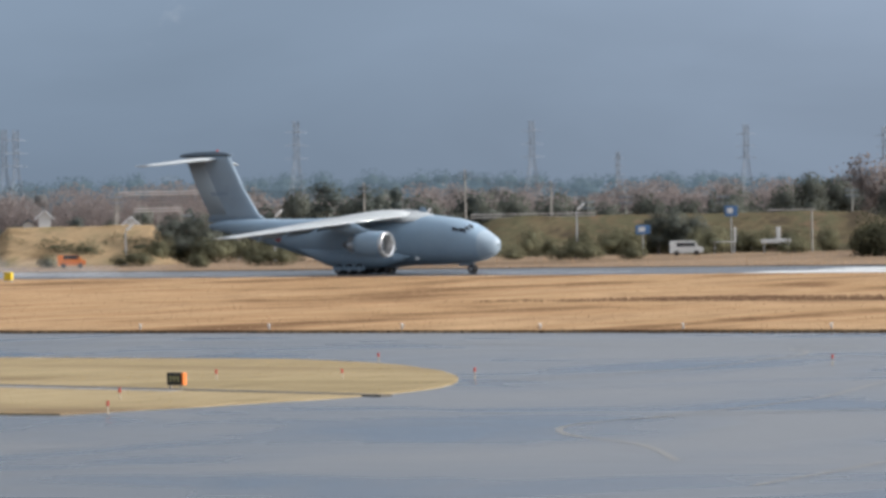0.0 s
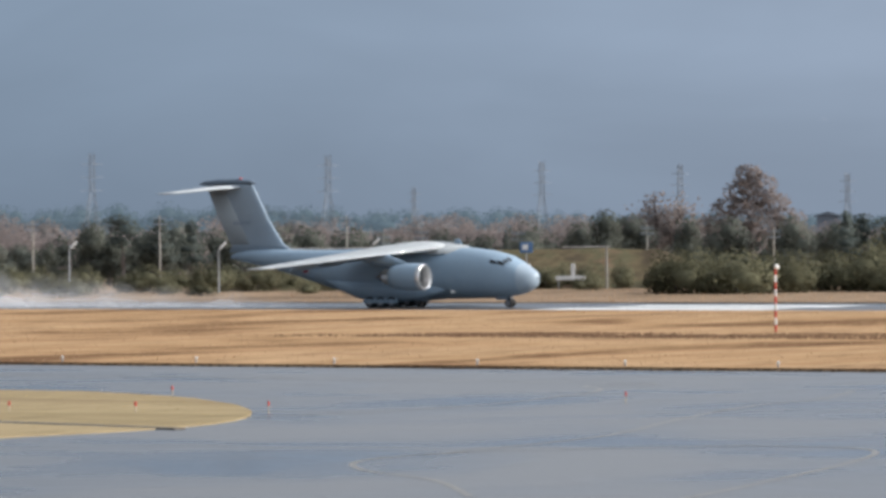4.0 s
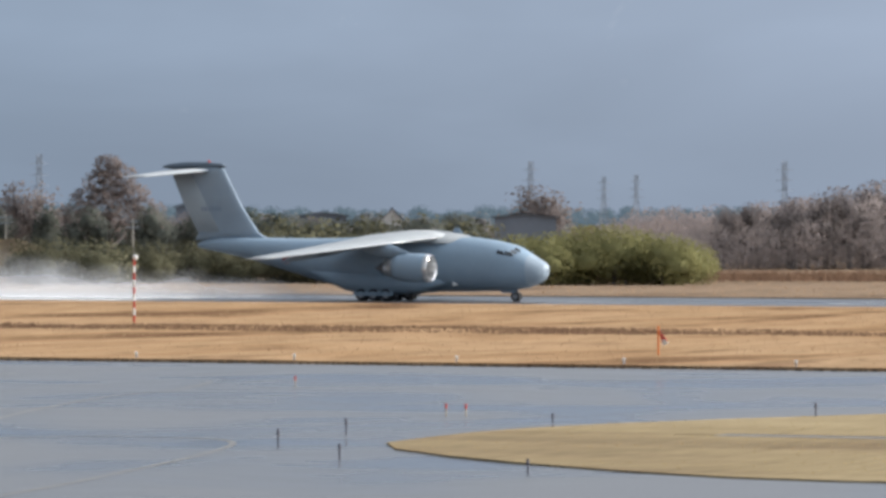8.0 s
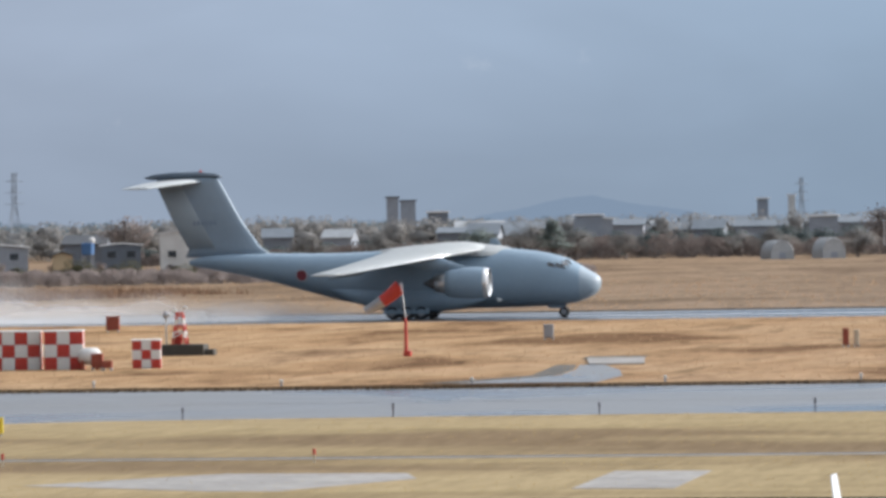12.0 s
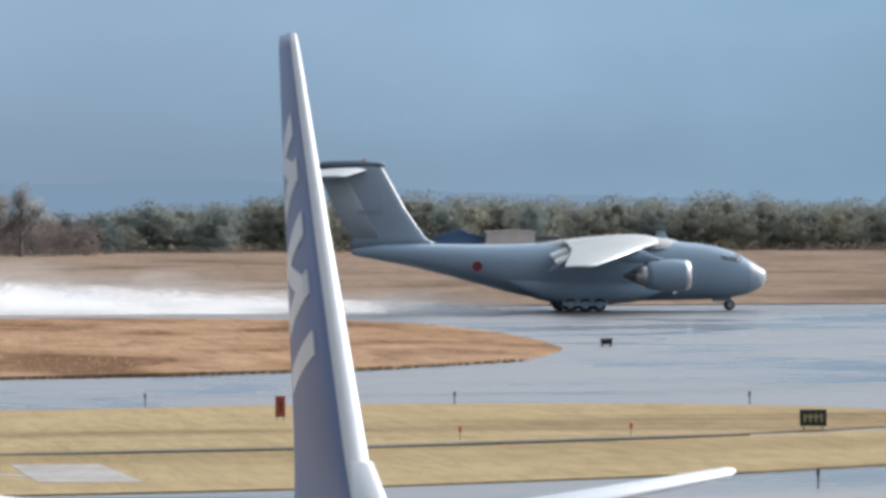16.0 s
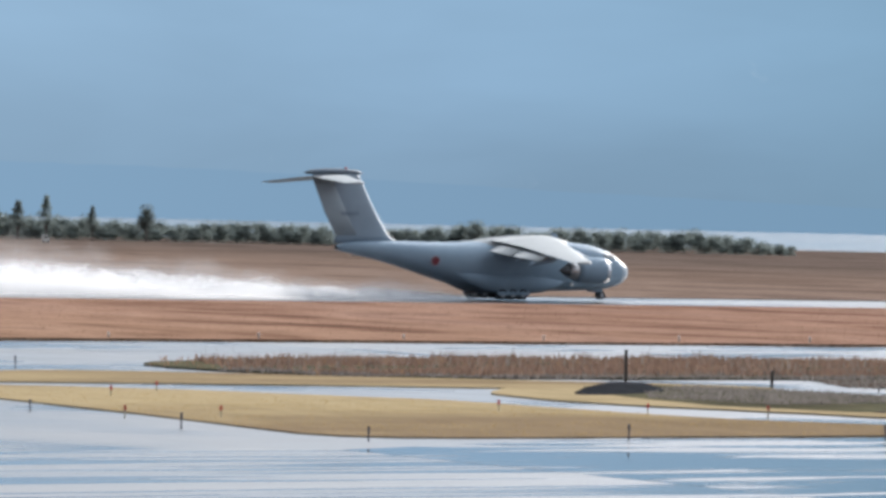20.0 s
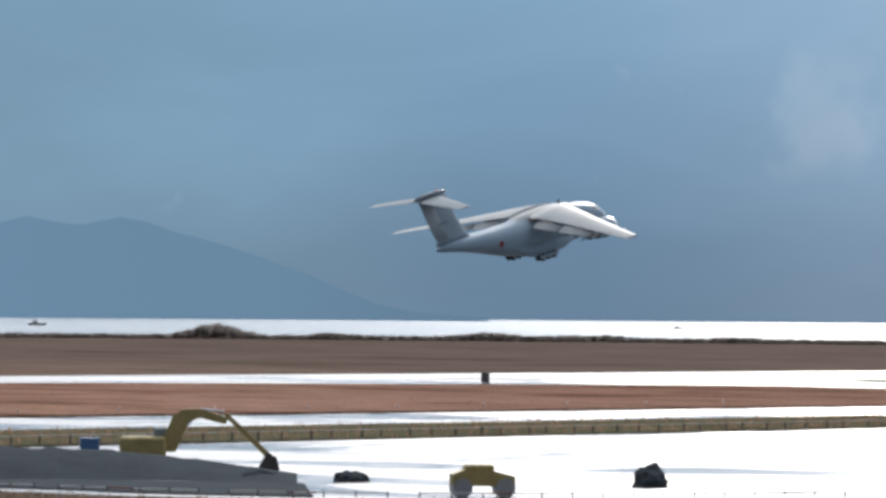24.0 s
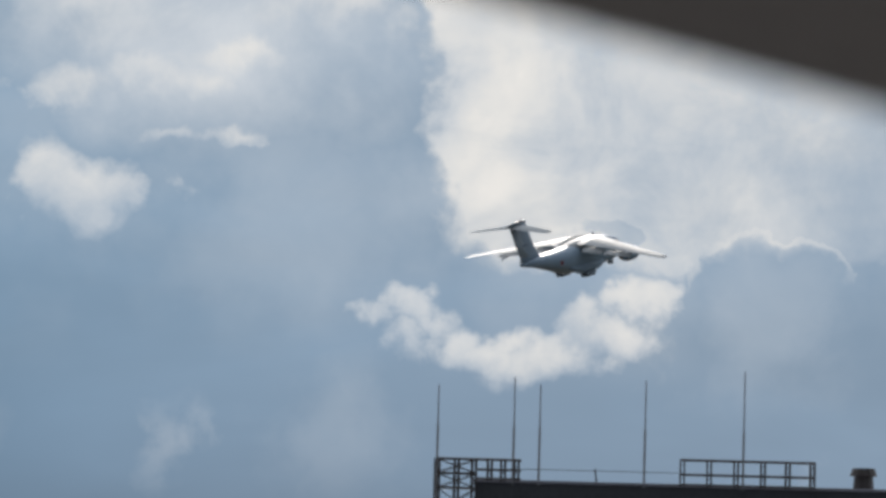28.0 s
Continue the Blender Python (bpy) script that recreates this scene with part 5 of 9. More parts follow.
# bluish grey carries the distance haze in the steel's base colour
PYLON = surface("haze_paled_pylon_steel", (0.25, 0.29, 0.34), rough=0.7, metal=0.0, vary=0.15, scale=2.0)
TIMBER = surface("weathered_pole_concrete", (0.34, 0.32, 0.29), rough=0.85, vary=0.2, scale=1.0)
BLACK = surface("black_enamel", (0.018, 0.018, 0.02), rough=0.4, vary=0.2, scale=2.0)
YELLOW = surface("signal_yellow", (0.75, 0.55, 0.03), rough=0.5, vary=0.12, scale=2.0)
ORANGE = surface("signal_orange", (0.75, 0.20, 0.03), rough=0.5, vary=0.15, scale=2.0)


def house(az, d, width, deep, top, walls, roof, label, category="house", pitch=0.35, turn=0.0, eaves=None):
    """A building with walls, a pitched or flat roof, a door and windows; top: elevation of its ridge."""
    h = up_to(top, d)
    rise = width * pitch * 0.5 if pitch else 0.25
    wall_h = max(1.8, h - rise) if eaves is None else eaves
    ob = thing("house" if category == "house" else category.replace(" ", "_"), Matrix.Translation(polar(az, d, -0.25)) @ Matrix.Rotation(radians(-az + turn), 4, "Z"), label, category)
    bm = B()
    loft(bm, [[(-width / 2, y, 0), (width / 2, y, 0), (width / 2, y, wall_h), (0, y, wall_h + rise * 0.98), (-width / 2, y, wall_h)] for y in (-deep / 2, deep / 2)])
    wall = part("wall", bm, walls, ob)
    o = 0.5
    if pitch:
        for sgn in (-1, 1):
            bm = B()
            k = rise / (width / 2)
            a, b = Vector((0, 0, wall_h + rise + 0.05)), Vector((sgn * (width / 2 + o), 0, wall_h - o * k + 0.05))
            loft(bm, [[(a.x, y, a.z), (b.x, y, b.z), (b.x, y, b.z + 0.22), (a.x, y, a.z + 0.22)] for y in (-deep / 2 - o, deep / 2 + o)])
            part("roof", bm, roof, ob)
    else:
        bm = B()
        box(bm, (width + 0.8, deep + 0.8, 0.5), (0, 0, wall_h + 0.3), bevel=0.06)
        part("roof", bm, roof, ob)
    n = max(2, int(width / 3.5))
    for i in range(n):
        x = (i + 0.5) / n * width - width / 2
        for z in ([1.5] if wall_h < 4.4 else [1.5, 4.2]):
            if z + 0.8 > wall_h:
                continue
            bm = B()
            box(bm, (1.5, 0.12, 1.1), (x, -deep / 2 - 0.03, z), bevel=0.02)
            win = part("window", bm, PANE, ob)
            bm = B()
            box(bm, (1.7, 0.2, 0.1), (x, -deep / 2 - 0.06, z - 0.62))
            part("sill", bm, walls, win)
    bm = B()
    box(bm, (1.0, 0.12, 2.0), (width * 0.23, -deep / 2 - 0.04, 1.0), bevel=0.02)
    part("door", bm, ROOF_DARK, ob)
    return ob


house(-17.12, 880, 11.0, 13, 0.08, WALL_WHITE, ROOF_DARK, "large white-gabled house under a dark tiled roof", pitch=0.72, turn=44)
house(-24.93, 830, 4.6, 8, 0.01, WALL_WHITE, ROOF_DARK, "small steep white-gabled house", pitch=1.1)
house(-25.7, 850, 8, 7, -0.04, WALL_GREY, ROOF_DARK, "low long shed with a pale eave", "shed", pitch=0.15)
house(-27.2, 860, 3.6, 5, 0.06, WALL_GREY, ROOF_DARK, "narrow grey house above the trees", pitch=0.3)
house(-23.45, 800, 9.5, 8, -0.05, WALL_GREY, ROOF_DARK, "grey barn behind the willow bushes", "barn", pitch=0.12)
house(-13.3, 930, 13, 9, -0.03, WALL_WHITE, ROOF_WHITE, "long workshop with a pale roof", "workshop", pitch=0.2)
house(-16.13, 890, 6, 6, -0.15, WALL_DULL, ROOF_WHITE, "low white-roofed shed in the town", "shed", pitch=0.1)
house(-15.47, 920, 10, 7, -0.205, WALL_DULL, ROOF_WHITE, "long low white-roofed shed in the town", "shed", pitch=0.1)
house(-14.13, 940, 7, 7, -0.21, WALL_GREY, ROOF_WHITE, "low white-roofed shed in the town", "shed", pitch=0.1)
house(-14.78, 880, 3.4, 5, -0.29, WALL_TAN, ROOF_DARK, "small tan house in the town", pitch=0.3)
house(-16.45, 860, 6.5, 6, -0.30, WALL_DULL, ROOF_RED, "house with a red-brown roof", pitch=0.35, turn=75)
house(-14.5, 1010, 9, 8, -0.12, WALL_GREY, ROOF_DARK, "dark-roofed house in the town", pitch=0.35, turn=80)
house(-17.9, 960, 6, 6, -0.16, WALL_WHITE, ROOF_WHITE, "small white hut in the fields", "shed", pitch=0.15)
house(-16.0, 860, 8.5, 7, -0.31, WALL_DULL, ROOF_RED, "house with a red-brown roof", pitch=0.4)
house(-21.95, 950, 7, 7, -0.1, WALL_TAN, ROOF_RED, "house with a red-brown roof", pitch=0.4)
house(-10.62, 1500, 6, 8, 0.08, WALL_GREY, ROOF_WHITE, "grey works building beyond the town", "works", pitch=0)
house(-10.95, 1520, 4.5, 6, 0.21, WALL_DULL, ROOF_SLATE, "tall dark works tower", "works tower", pitch=0)
house(-11.12, 1500, 3.5, 6, 0.25, WALL_DULL, ROOF_SLATE, "slim dark stair tower", "works tower", pitch=0)
house(-8.95, 1200, 6.5, 6, 0.02, WALL_DULL, ROOF_WHITE, "small white building among the far trees", "building", pitch=0)
house(-8.9, 1250, 9.5, 6, -0.01, WALL_DULL, ROOF_WHITE, "small white building among the far trees", "building", pitch=0.1)
house(-6.35, 1220, 6.8, 6, -0.03, WALL_DULL, ROOF_WHITE, "low white building among the far trees", "building", pitch=0)
house(-5.05, 1180, 14, 8, -0.15, WALL_GREY, ROOF_WHITE, "low pale-roofed shed by the wood", "shed", pitch=0.1)
house(-7.02, 1400, 3.0, 3.5, 0.17, WALL_DULL, ROOF_WHITE, "pale twin silo tower", "works tower", pitch=0)
house(-6.70, 1400, 1.9, 3.5, 0.20, WALL_WHITE, ROOF_WHITE, "slim white silo tower", "works tower", pitch=0)


def greenhouse(az, d, width, top, deep=9.0):
    """A half-round tunnel of pale film on hoops."""
    r = width / 2
    h = up_to(top, d) + 0.25
    g = thing("greenhouse", Matrix.Translation(polar(az, d, -0.25)) @ Matrix.Rotation(radians(-az + 14), 4, "Z"), "rounded tunnel greenhouse of pale film on the plain", "greenhouse", "greenhouses on the plain")
    arch = [(-r, 0.0)] + [(-r * math.cos(math.pi * k / 14), h * (0.35 + 0.65 * math.sin(math.pi * k / 14))) for k in range(15)] + [(r, 0.0)]
    bm = B()
    loft(bm, [[(x, y, z) for x, z in arch] for y in (-deep / 2, deep / 2)])
    part("film", bm, ROOF_PALE, g)
    for i in range(4):
        bm = B()
        y = deep * (i / 3 - 0.5)
        for (x0, z0), (x1, z1) in zip(arch, arch[1:]):
            tube(bm, (x0 * 1.02, y, z0 * 1.02), (x1 * 1.02, y, z1 * 1.02), 0.06, sides=5)
        part("hoop", bm, GALV, g)
    bm = B()
    box(bm, (1.4, 0.08, 1.7), (0, -deep / 2 - 0.03, 0.85), bevel=0.02)
    part("door", bm, WALL_DULL, g)
    return g


greenhouse(-6.87, 1050, 4.6, -0.31)
greenhouse(-6.3, 1050, 4.6, -0.29)
greenhouse(-5.45, 1060, 4.4, -0.37)
house(0.23, 1190, 11, 16.7, 0.0, WALL_WHITE, ROOF_WHITE, "long white-roofed hall above the scrub", "hall", pitch=0.25, turn=90)
house(-3.53, 1250, 6.5, 6, 0.09, WALL_DULL, ROOF_WHITE, "small white-roofed building among trees", "building", pitch=0)
house(-2.0, 1020, 3.4, 4, -0.27, WALL_WHITE, ROOF_WHITE, "small white hut in the fields", "shed", pitch=0)
house(1.33, 1280, 2.6, 7, 0.035, ROOF_RED, ROOF_RED, "red brick building above the scrub", "building", pitch=0)
house(9.72, 1170, 11.0, 9, -0.21, WALL_WHITE, WALL_WHITE, "white hangar at the edge of the wood", "hangar", pitch=0.05)
house(9.15, 1175, 11.0, 9, -0.2, ROOF_BLUE, ROOF_BLUE, "blue steel shed beside the hangar", "shed", pitch=0.3)
house(10.12, 1180, 5, 6, -0.29, WALL_GREY, ROOF_DARK, "small grey hut by the wood", "shed", pitch=0)
house(21.22, 1180, 9.0, 5, -0.28, WALL_GREY, ROOF_WHITE, "low pale-roofed shed by the wood", "shed", pitch=0.1)
house(21.81, 1180, 6.0, 5, -0.27, WALL_GREY, ROOF_WHITE, "low pale-roofed shed by the wood", "shed", pitch=0.1)
for az, el, w in ((-20.6, -0.1, 5), (-12.4, -0.08, 8), (-11.7, -0.1, 7), (-10.1, -0.06, 9), (-9.8, -0.12, 6), (-7.6, -0.06, 8), (-4.0, -0.08, 10), (-3.0, -0.1, 7), (-1.3, -0.08, 8), (2.1, -0.1, 7)):
    house(az, 1230 + 40 * math.sin(az * 7), w, 7, el, WALL_DULL if int(az * 10) % 2 else WALL_GREY, ROOF_SLATE if int(az * 10) % 3 else ROOF_PALE, "small town house among trees", pitch=0.5, turn=84 + 9 * math.sin(az * 5))
for i in range(22):
    # the low roofs of the town stand close together beyond the plain
    u = (i * 0.618) % 1.0
    house(-10.4 + 7.6 * (i + 0.3 * math.sin(5 * i)) / 22, 1290 + 60 * u, 8, 9 + 9 * ((i * 0.37) % 1.0), -0.10 + 0.09 * ((i * 0.73) % 1.0), WALL_DULL if i % 3 else WALL_GREY, ROOF_PALE if i % 5 == 1 else ROOF_SLATE, "low town building with a shallow roof", "building", pitch=0.3 + 0.3 * u, turn=80 + 20 * u)


def tank_tower(az, d, el, w, tall, mat, label, dome=False):
    t = thing("tank_tower", Matrix.Translation(polar(az, d, -0.25)), label, "tank")
    bm = B()
    h = up_to(el, d)
    box(bm, (w, w, tall), (0, 0, h - tall / 2), bevel=0.15)
    part("tank", bm, mat, t)
    if dome:
        bm = B()
        bmesh.ops.create_icosphere(bm, subdivisions=2, radius=0.65, matrix=Matrix.Translation((0.7, 0, h + 0.35)))
        part("dome", bm, WALL_WHITE, t, "white dome on top", smooth=True)
    for x in (-1, 1):
        for y in (-1, 1):
            bm = B()
            tube(bm, (0.42 * w * x, 0.42 * w * y, 0), (0.42 * w * x, 0.42 * w * y, h - tall + 0.1), 0.09, sides=6)
            part("leg", bm, GALV, t)
    return t


tank_tower(-13.0, 900, -0.09, 2.4, 2.9, WALL_WHITE, "white square tank on a steel stand")
tank_tower(-14.5, 900, -0.19, 1.9, 2.1, ROOF_BLUE, "blue tank with a white dome on a steel stand", True)


BEIGE_RAIL = surface("dusty_white_rail", (0.55, 0.50, 0.47), rough=0.7, vary=0.15, scale=1.0)


def guard_rail(az0, az1, d, el, deep, label):
    """A pale rail on posts along a road."""
    z = up_to(el, d)
    t = thing("guard_rail", Matrix.Translation(polar((az0 + az1) / 2, d, 0)) @ Matrix.Rotation(radians(-(az0 + az1) / 2), 4, "Z"), label, "guard rail", "guard rails along the road")
    w = 2 * d * math.tan(radians((az1 - az0) / 2))
    for k in range(2):
        bm = B()
        box(bm, (w, 0.08, 0.16), (0, -0.1, z - 0.1 - 0.42 * k), bevel=0.03)
        part("rail", bm, BEIGE_RAIL, t)
    n = max(2, int(w / 3.0))
    for i in range(n + 1):
        bm = B()
        tube(bm, (w * (i / n - 0.5), 0, z - deep), (w * (i / n - 0.5), 0, z), 0.05, sides=6)
        part("post", bm, TIMBER, t)
    return t


guard_rail(-33.42, -32.05, 716, -0.29, 1.2, "pale guard rail along the road bank")
guard_rail(-30.13, -29.62, 716, -0.30, 1.2, "pale guard rail along the road bank")
# no road lies under these two; tall posts lift them to fit the view
guard_rail(-37.32, -36.40, 780, 0.035, 10.5, "pale rail on tall posts behind the thicket")
guard_rail(-37.15, -36.62, 760, -0.15, 8.0, "pale rail on tall posts behind the thicket")


def low_beam(az, d, w, label, solid=True):
    """A white beam just off the ground with an upright at its far end."""
    t = thing("road_barrier", Matrix.Translation(polar(az, d, 0.12)) @ Matrix.Rotation(radians(-az), 4, "Z"), label, "barrier", "white barriers by the road")
    bm = B()
    box(bm, (w, 0.5, 0.55 if solid else 0.16), (0, 0, 1.55), bevel=0.05)
    part("beam", bm, WALL_WHITE, t)
    bm = B()
    box(bm, (0.55 if solid else 0.3, 0.4, 1.9), (w * 0.08 if solid else w * 0.45, 0, 2.5), bevel=0.05)
    part("upright", bm, WALL_WHITE, t)
    for x in (-0.4, 0.4):
        bm = B()
        tube(bm, (x * w, 0, 0), (x * w, 0, 1.4), 0.09, sides=6)
        part("leg", bm, GALV, t)
    return t


low_beam(-30.05, 690, 4.0, "low white barrier beam with a stout upright")
low_beam(-30.62, 692, 3.2, "thin white barrier frame with a slim upright", False)


def pylon(az, d, top, label="grey lattice power pylon"):
    h = up_to(top, d)
    t = thing("power_pylon", Matrix.Translation(polar(az, d, -0.3)) @ Matrix.Rotation(radians(20 - az), 4, "Z"), label, "pylon", "power pylons beyond the town")
    w = h * 0.10
    bm = B()

    def half(z):
        return w * (1 - 0.85 * min(1, z / (0.62 * h))) + 0.06 * w

    zs = [0, 0.2 * h, 0.38 * h, 0.52 * h, 0.64 * h, 0.76 * h, 0.88 * h, h]
    corners = ((-1, -1), (1, -1), (1, 1), (-1, 1))
    for z0, z1 in zip(zs, zs[1:]):
        for i, (x, y) in enumerate(corners):
            a, b = half(z0), half(z1)
            tube(bm, (x * a, y * a, z0), (x * b, y * b, z1), 0.075, sides=3, caps=False)
            x2, y2 = corners[(i + 1) % 4]
            tube(bm, (x * a, y * a, z0), (x2 * b, y2 * b, z1), 0.04, sides=3, caps=False)
            tube(bm, (x2 * a, y2 * a, z0), (x * b, y * b, z1), 0.04, sides=3, caps=False)
    part("lattice", bm, PYLON, t)
    for z in (0.66, 0.78, 0.9):
        bm = B()
        r = 0.10 * h * (1.15 - 0.4 * (z - 0.66))
        for y in (-0.25, 0.25):
            tube(bm, (-r, 0, z * h), (0, y, z * h + 0.35), 0.04, sides=3, caps=False)
            tube(bm, (r, 0, z * h), (0, y, z * h + 0.35), 0.04, sides=3, caps=False)
        tube(bm, (-r, 0, z * h), (r, 0, z * h), 0.08, sides=3, caps=False)
        part("crossarm", bm, PYLON, t)
    return t


for az, el in ((-38.57, 0.76), (-38.44, 0.75), (-35.34, 0.79), (-32.73, 0.75), (-31.78, 0.38), (-30.36, 0.66), (-28.83, 0.61), (-26.98, 0.5), (-23.39, 0.53), (-22.58, 0.36), (-22.22, 0.38), (-20.58, 0.53), (-18.27, 0.5), (-15.3, 0.6), (-6.59, 0.40), (-2.80, 0.64), (-4.16, 0.25)):
    pylon(az, 1250 if el > 0.42 else 1500, el)


def utility_pole(az, d, top, arms=2):
    h = up_to(top, d)
    t = thing("utility_pole", Matrix.Translation(polar(az, d, -0.2)) @ Matrix.Rotation(radians(-az), 4, "Z"), "pale concrete utility pole with crossarms", "utility pole", "utility poles along the road")
    bm = B()
    tube(bm, (0, 0, 0), (0, 0, h), 0.17, 0.11, sides=8)
    part("pole", bm, TIMBER, t)
    for i in range(arms):
        bm = B()
        box(bm, (1.9, 0.1, 0.12), (0, -0.12, h - 0.5 - 0.8 * i), bevel=0.02)
        for x in (-0.8, -0.3, 0.3, 0.8):
            tube(bm, (x, -0.12, h - 0.45 - 0.8 * i), (x, -0.12, h - 0.2 - 0.8 * i), 0.05, sides=6)
        part("crossarm", bm, PYLON, t)
    return t


for az, el in ((-33.48, 0.22), (-32.53, 0.08), (-32.12, -0.13), (-31.7, -0.08), (-30.63, -0.1), (-37.35, 0.03), (-36.0, 0.05), (-34.6, 0.1), (-29.2, -0.05), (-27.8, -0.1), (-36.55, -0.19)):
    utility_pole(az, 725, el)
utility_pole(-29.65, 700, -0.29, 0)


def wires():
    """Slack wires between the road's poles."""
    stops = [(-37.35, 0.0), (-36.0, 0.02), (-34.6, 0.06), (-33.48, 0.16), (-32.53, 0.04), (-31.7, -0.1), (-30.63, -0.14), (-29.2, -0.09), (-27.8, -0.14)]
    for k in range(3):
        cu = bpy.data.curves.new("overhead_wire", "CURVE")
        cu.dimensions, cu.bevel_depth, cu.bevel_resolution = "3D", 0.022, 0
        sp = cu.splines.new("POLY")
        pts = []
        for (a, e), (b, f) in zip(stops, stops[1:]):
            for i in range(6):
                u = i / 6
                pts.append(polar(a + (b - a) * u, 725, up_to(e + (f - e) * u, 725) - 0.3 * k - 1.2 * 4 * u * (1 - u) * 0.35))
        sp.points.add(len(pts) - 1)
        for q, p in zip(sp.points, pts):
            q.co = (*p, 1)
        cu.materials.append(BLACK)
        tagged(new("overhead_wire", cu), "slack black overhead wire between poles", "wire", "overhead wires along the road")


wires()


def road_sign(az, d, el, label, mat, w=1.6, h=1.3):
    z = up_to(el, d)
    t = thing("road_sign", Matrix.Translation(polar(az, d, -0.1)) @ Matrix.Rotation(radians(-az), 4, "Z"), label, "road sign")
    bm = B()
    tube(bm, (0, 0.1, 0), (0, 0.1, z), 0.08, sides=8)
    part("post", bm, GALV, t)
    bm = B()
    box(bm, (w, 0.1, h), (0, 0, z), bevel=0.04)
    pl = part("panel", bm, mat, t)
    bm = B()
    box(bm, (w * 0.45, 0.04, h * 0.5), (-w * 0.08, -0.06, z + 0.05), bevel=0.01)
    part("panel_bar", bm, WHITE, pl, "plain pale bar")
    return t


road_sign(-30.54, 690, -0.30, "blue road sign with a pale bar on a post", ROOF_BLUE, 1.7, 1.4)
road_sign(-31.52, 690, -0.49, "blue road sign by the bank", ROOF_BLUE, 1.9, 1.2)


def road_lamp(az, d, el, side):
    z = up_to(el, d)
    t = thing("street_lamp", Matrix.Translation(polar(az, d, -0.1)) @ Matrix.Rotation(radians(-az), 4, "Z"), "grey street lamp with a pale angled head", "street lamp", "street lamps along the road")
    bm = B()
    tube(bm, (0, 0, 0), (0, 0, z - 0.6), 0.13, 0.09, sides=8)
    part("post", bm, GALV, t)
    bm = B()
    box(bm, (1.3, 0.5, 0.35), (side * 0.55, 0, z), Matrix.Rotation(-side * 0.75, 4, "Y"), bevel=0.1)
    part("lamp_head", bm, WALL_WHITE, t, "pale lamp head")
    return t


for az, el, s in ((-35.6, -0.23, 1), (-32.25, -0.22, 1), (-33.95, -0.25, 1), (-37.25, -0.35, 1)):
    road_lamp(az, 690, el, s)


def van(az, d, label, w=4.4, h=1.9, mat=None):
    t = thing("van", Matrix.Translation(polar(az, d, 0.12)) @ Matrix.Rotation(radians(-az), 4, "Z"), label, "van")
    bm = B()
    loft(bm, [[(x, y, z) for x, z in ((-w / 2, 0.35), (w / 2, 0.35), (w / 2, 1.0), (w * 0.36, 1.15), (w * 0.24, h), (-w / 2, h))] for y in (-0.85, 0.85)])
    part("body", bm, mat or WHITE, t)
    for x in (-0.3, 0.3):
        for y in (-0.8, 0.8):
            bm = B()
            tube(bm, (x * w, y - 0.1, 0.33), (x * w, y + 0.1, 0.33), 0.33, sides=12)
            part("wheel", bm, RUBBER, t)
    bm = B()
    box(bm, (w * 0.55, 1.74, 0.5), (-0.02 * w, 0, 1.42))
    part("window", bm, PANE, t)
    return t


van(-31.04, 680, "white van parked on the road")
house(-37.19, 760, 2.4, 4, -0.235, WALL_WHITE, ROOF_WHITE, "tiny white-gabled hut above the bank", "shed", pitch=0.9)
house(-38.14, 770, 1.8, 3, -0.15, WALL_WHITE, ROOF_WHITE, "tiny white hut in the thicket", "shed", pitch=0.9)
house(-38.32, 750, 1.5, 3, -0.25, WALL_WHITE, ROOF_DARK, "tiny white hut in the thicket", "shed", pitch=0.6)
van(-37.85, 672, "small red van standing below the bank", 3.6, 1.7, ORANGE)
van(32.0, 1250, "white van on the shore road", 3.6, 1.7)
van(28.19, 1300, "small white van by the trees", 1.9, 2.0)

# ---- airfield furniture ----
BEIGE = surface("weathered_beige", (0.55, 0.47, 0.36), rough=0.7, vary=0.2, scale=2.0)
DULL_RED = surface("dull_red_paint", (0.33, 0.07, 0.04), rough=0.6, vary=0.25, scale=2.0)


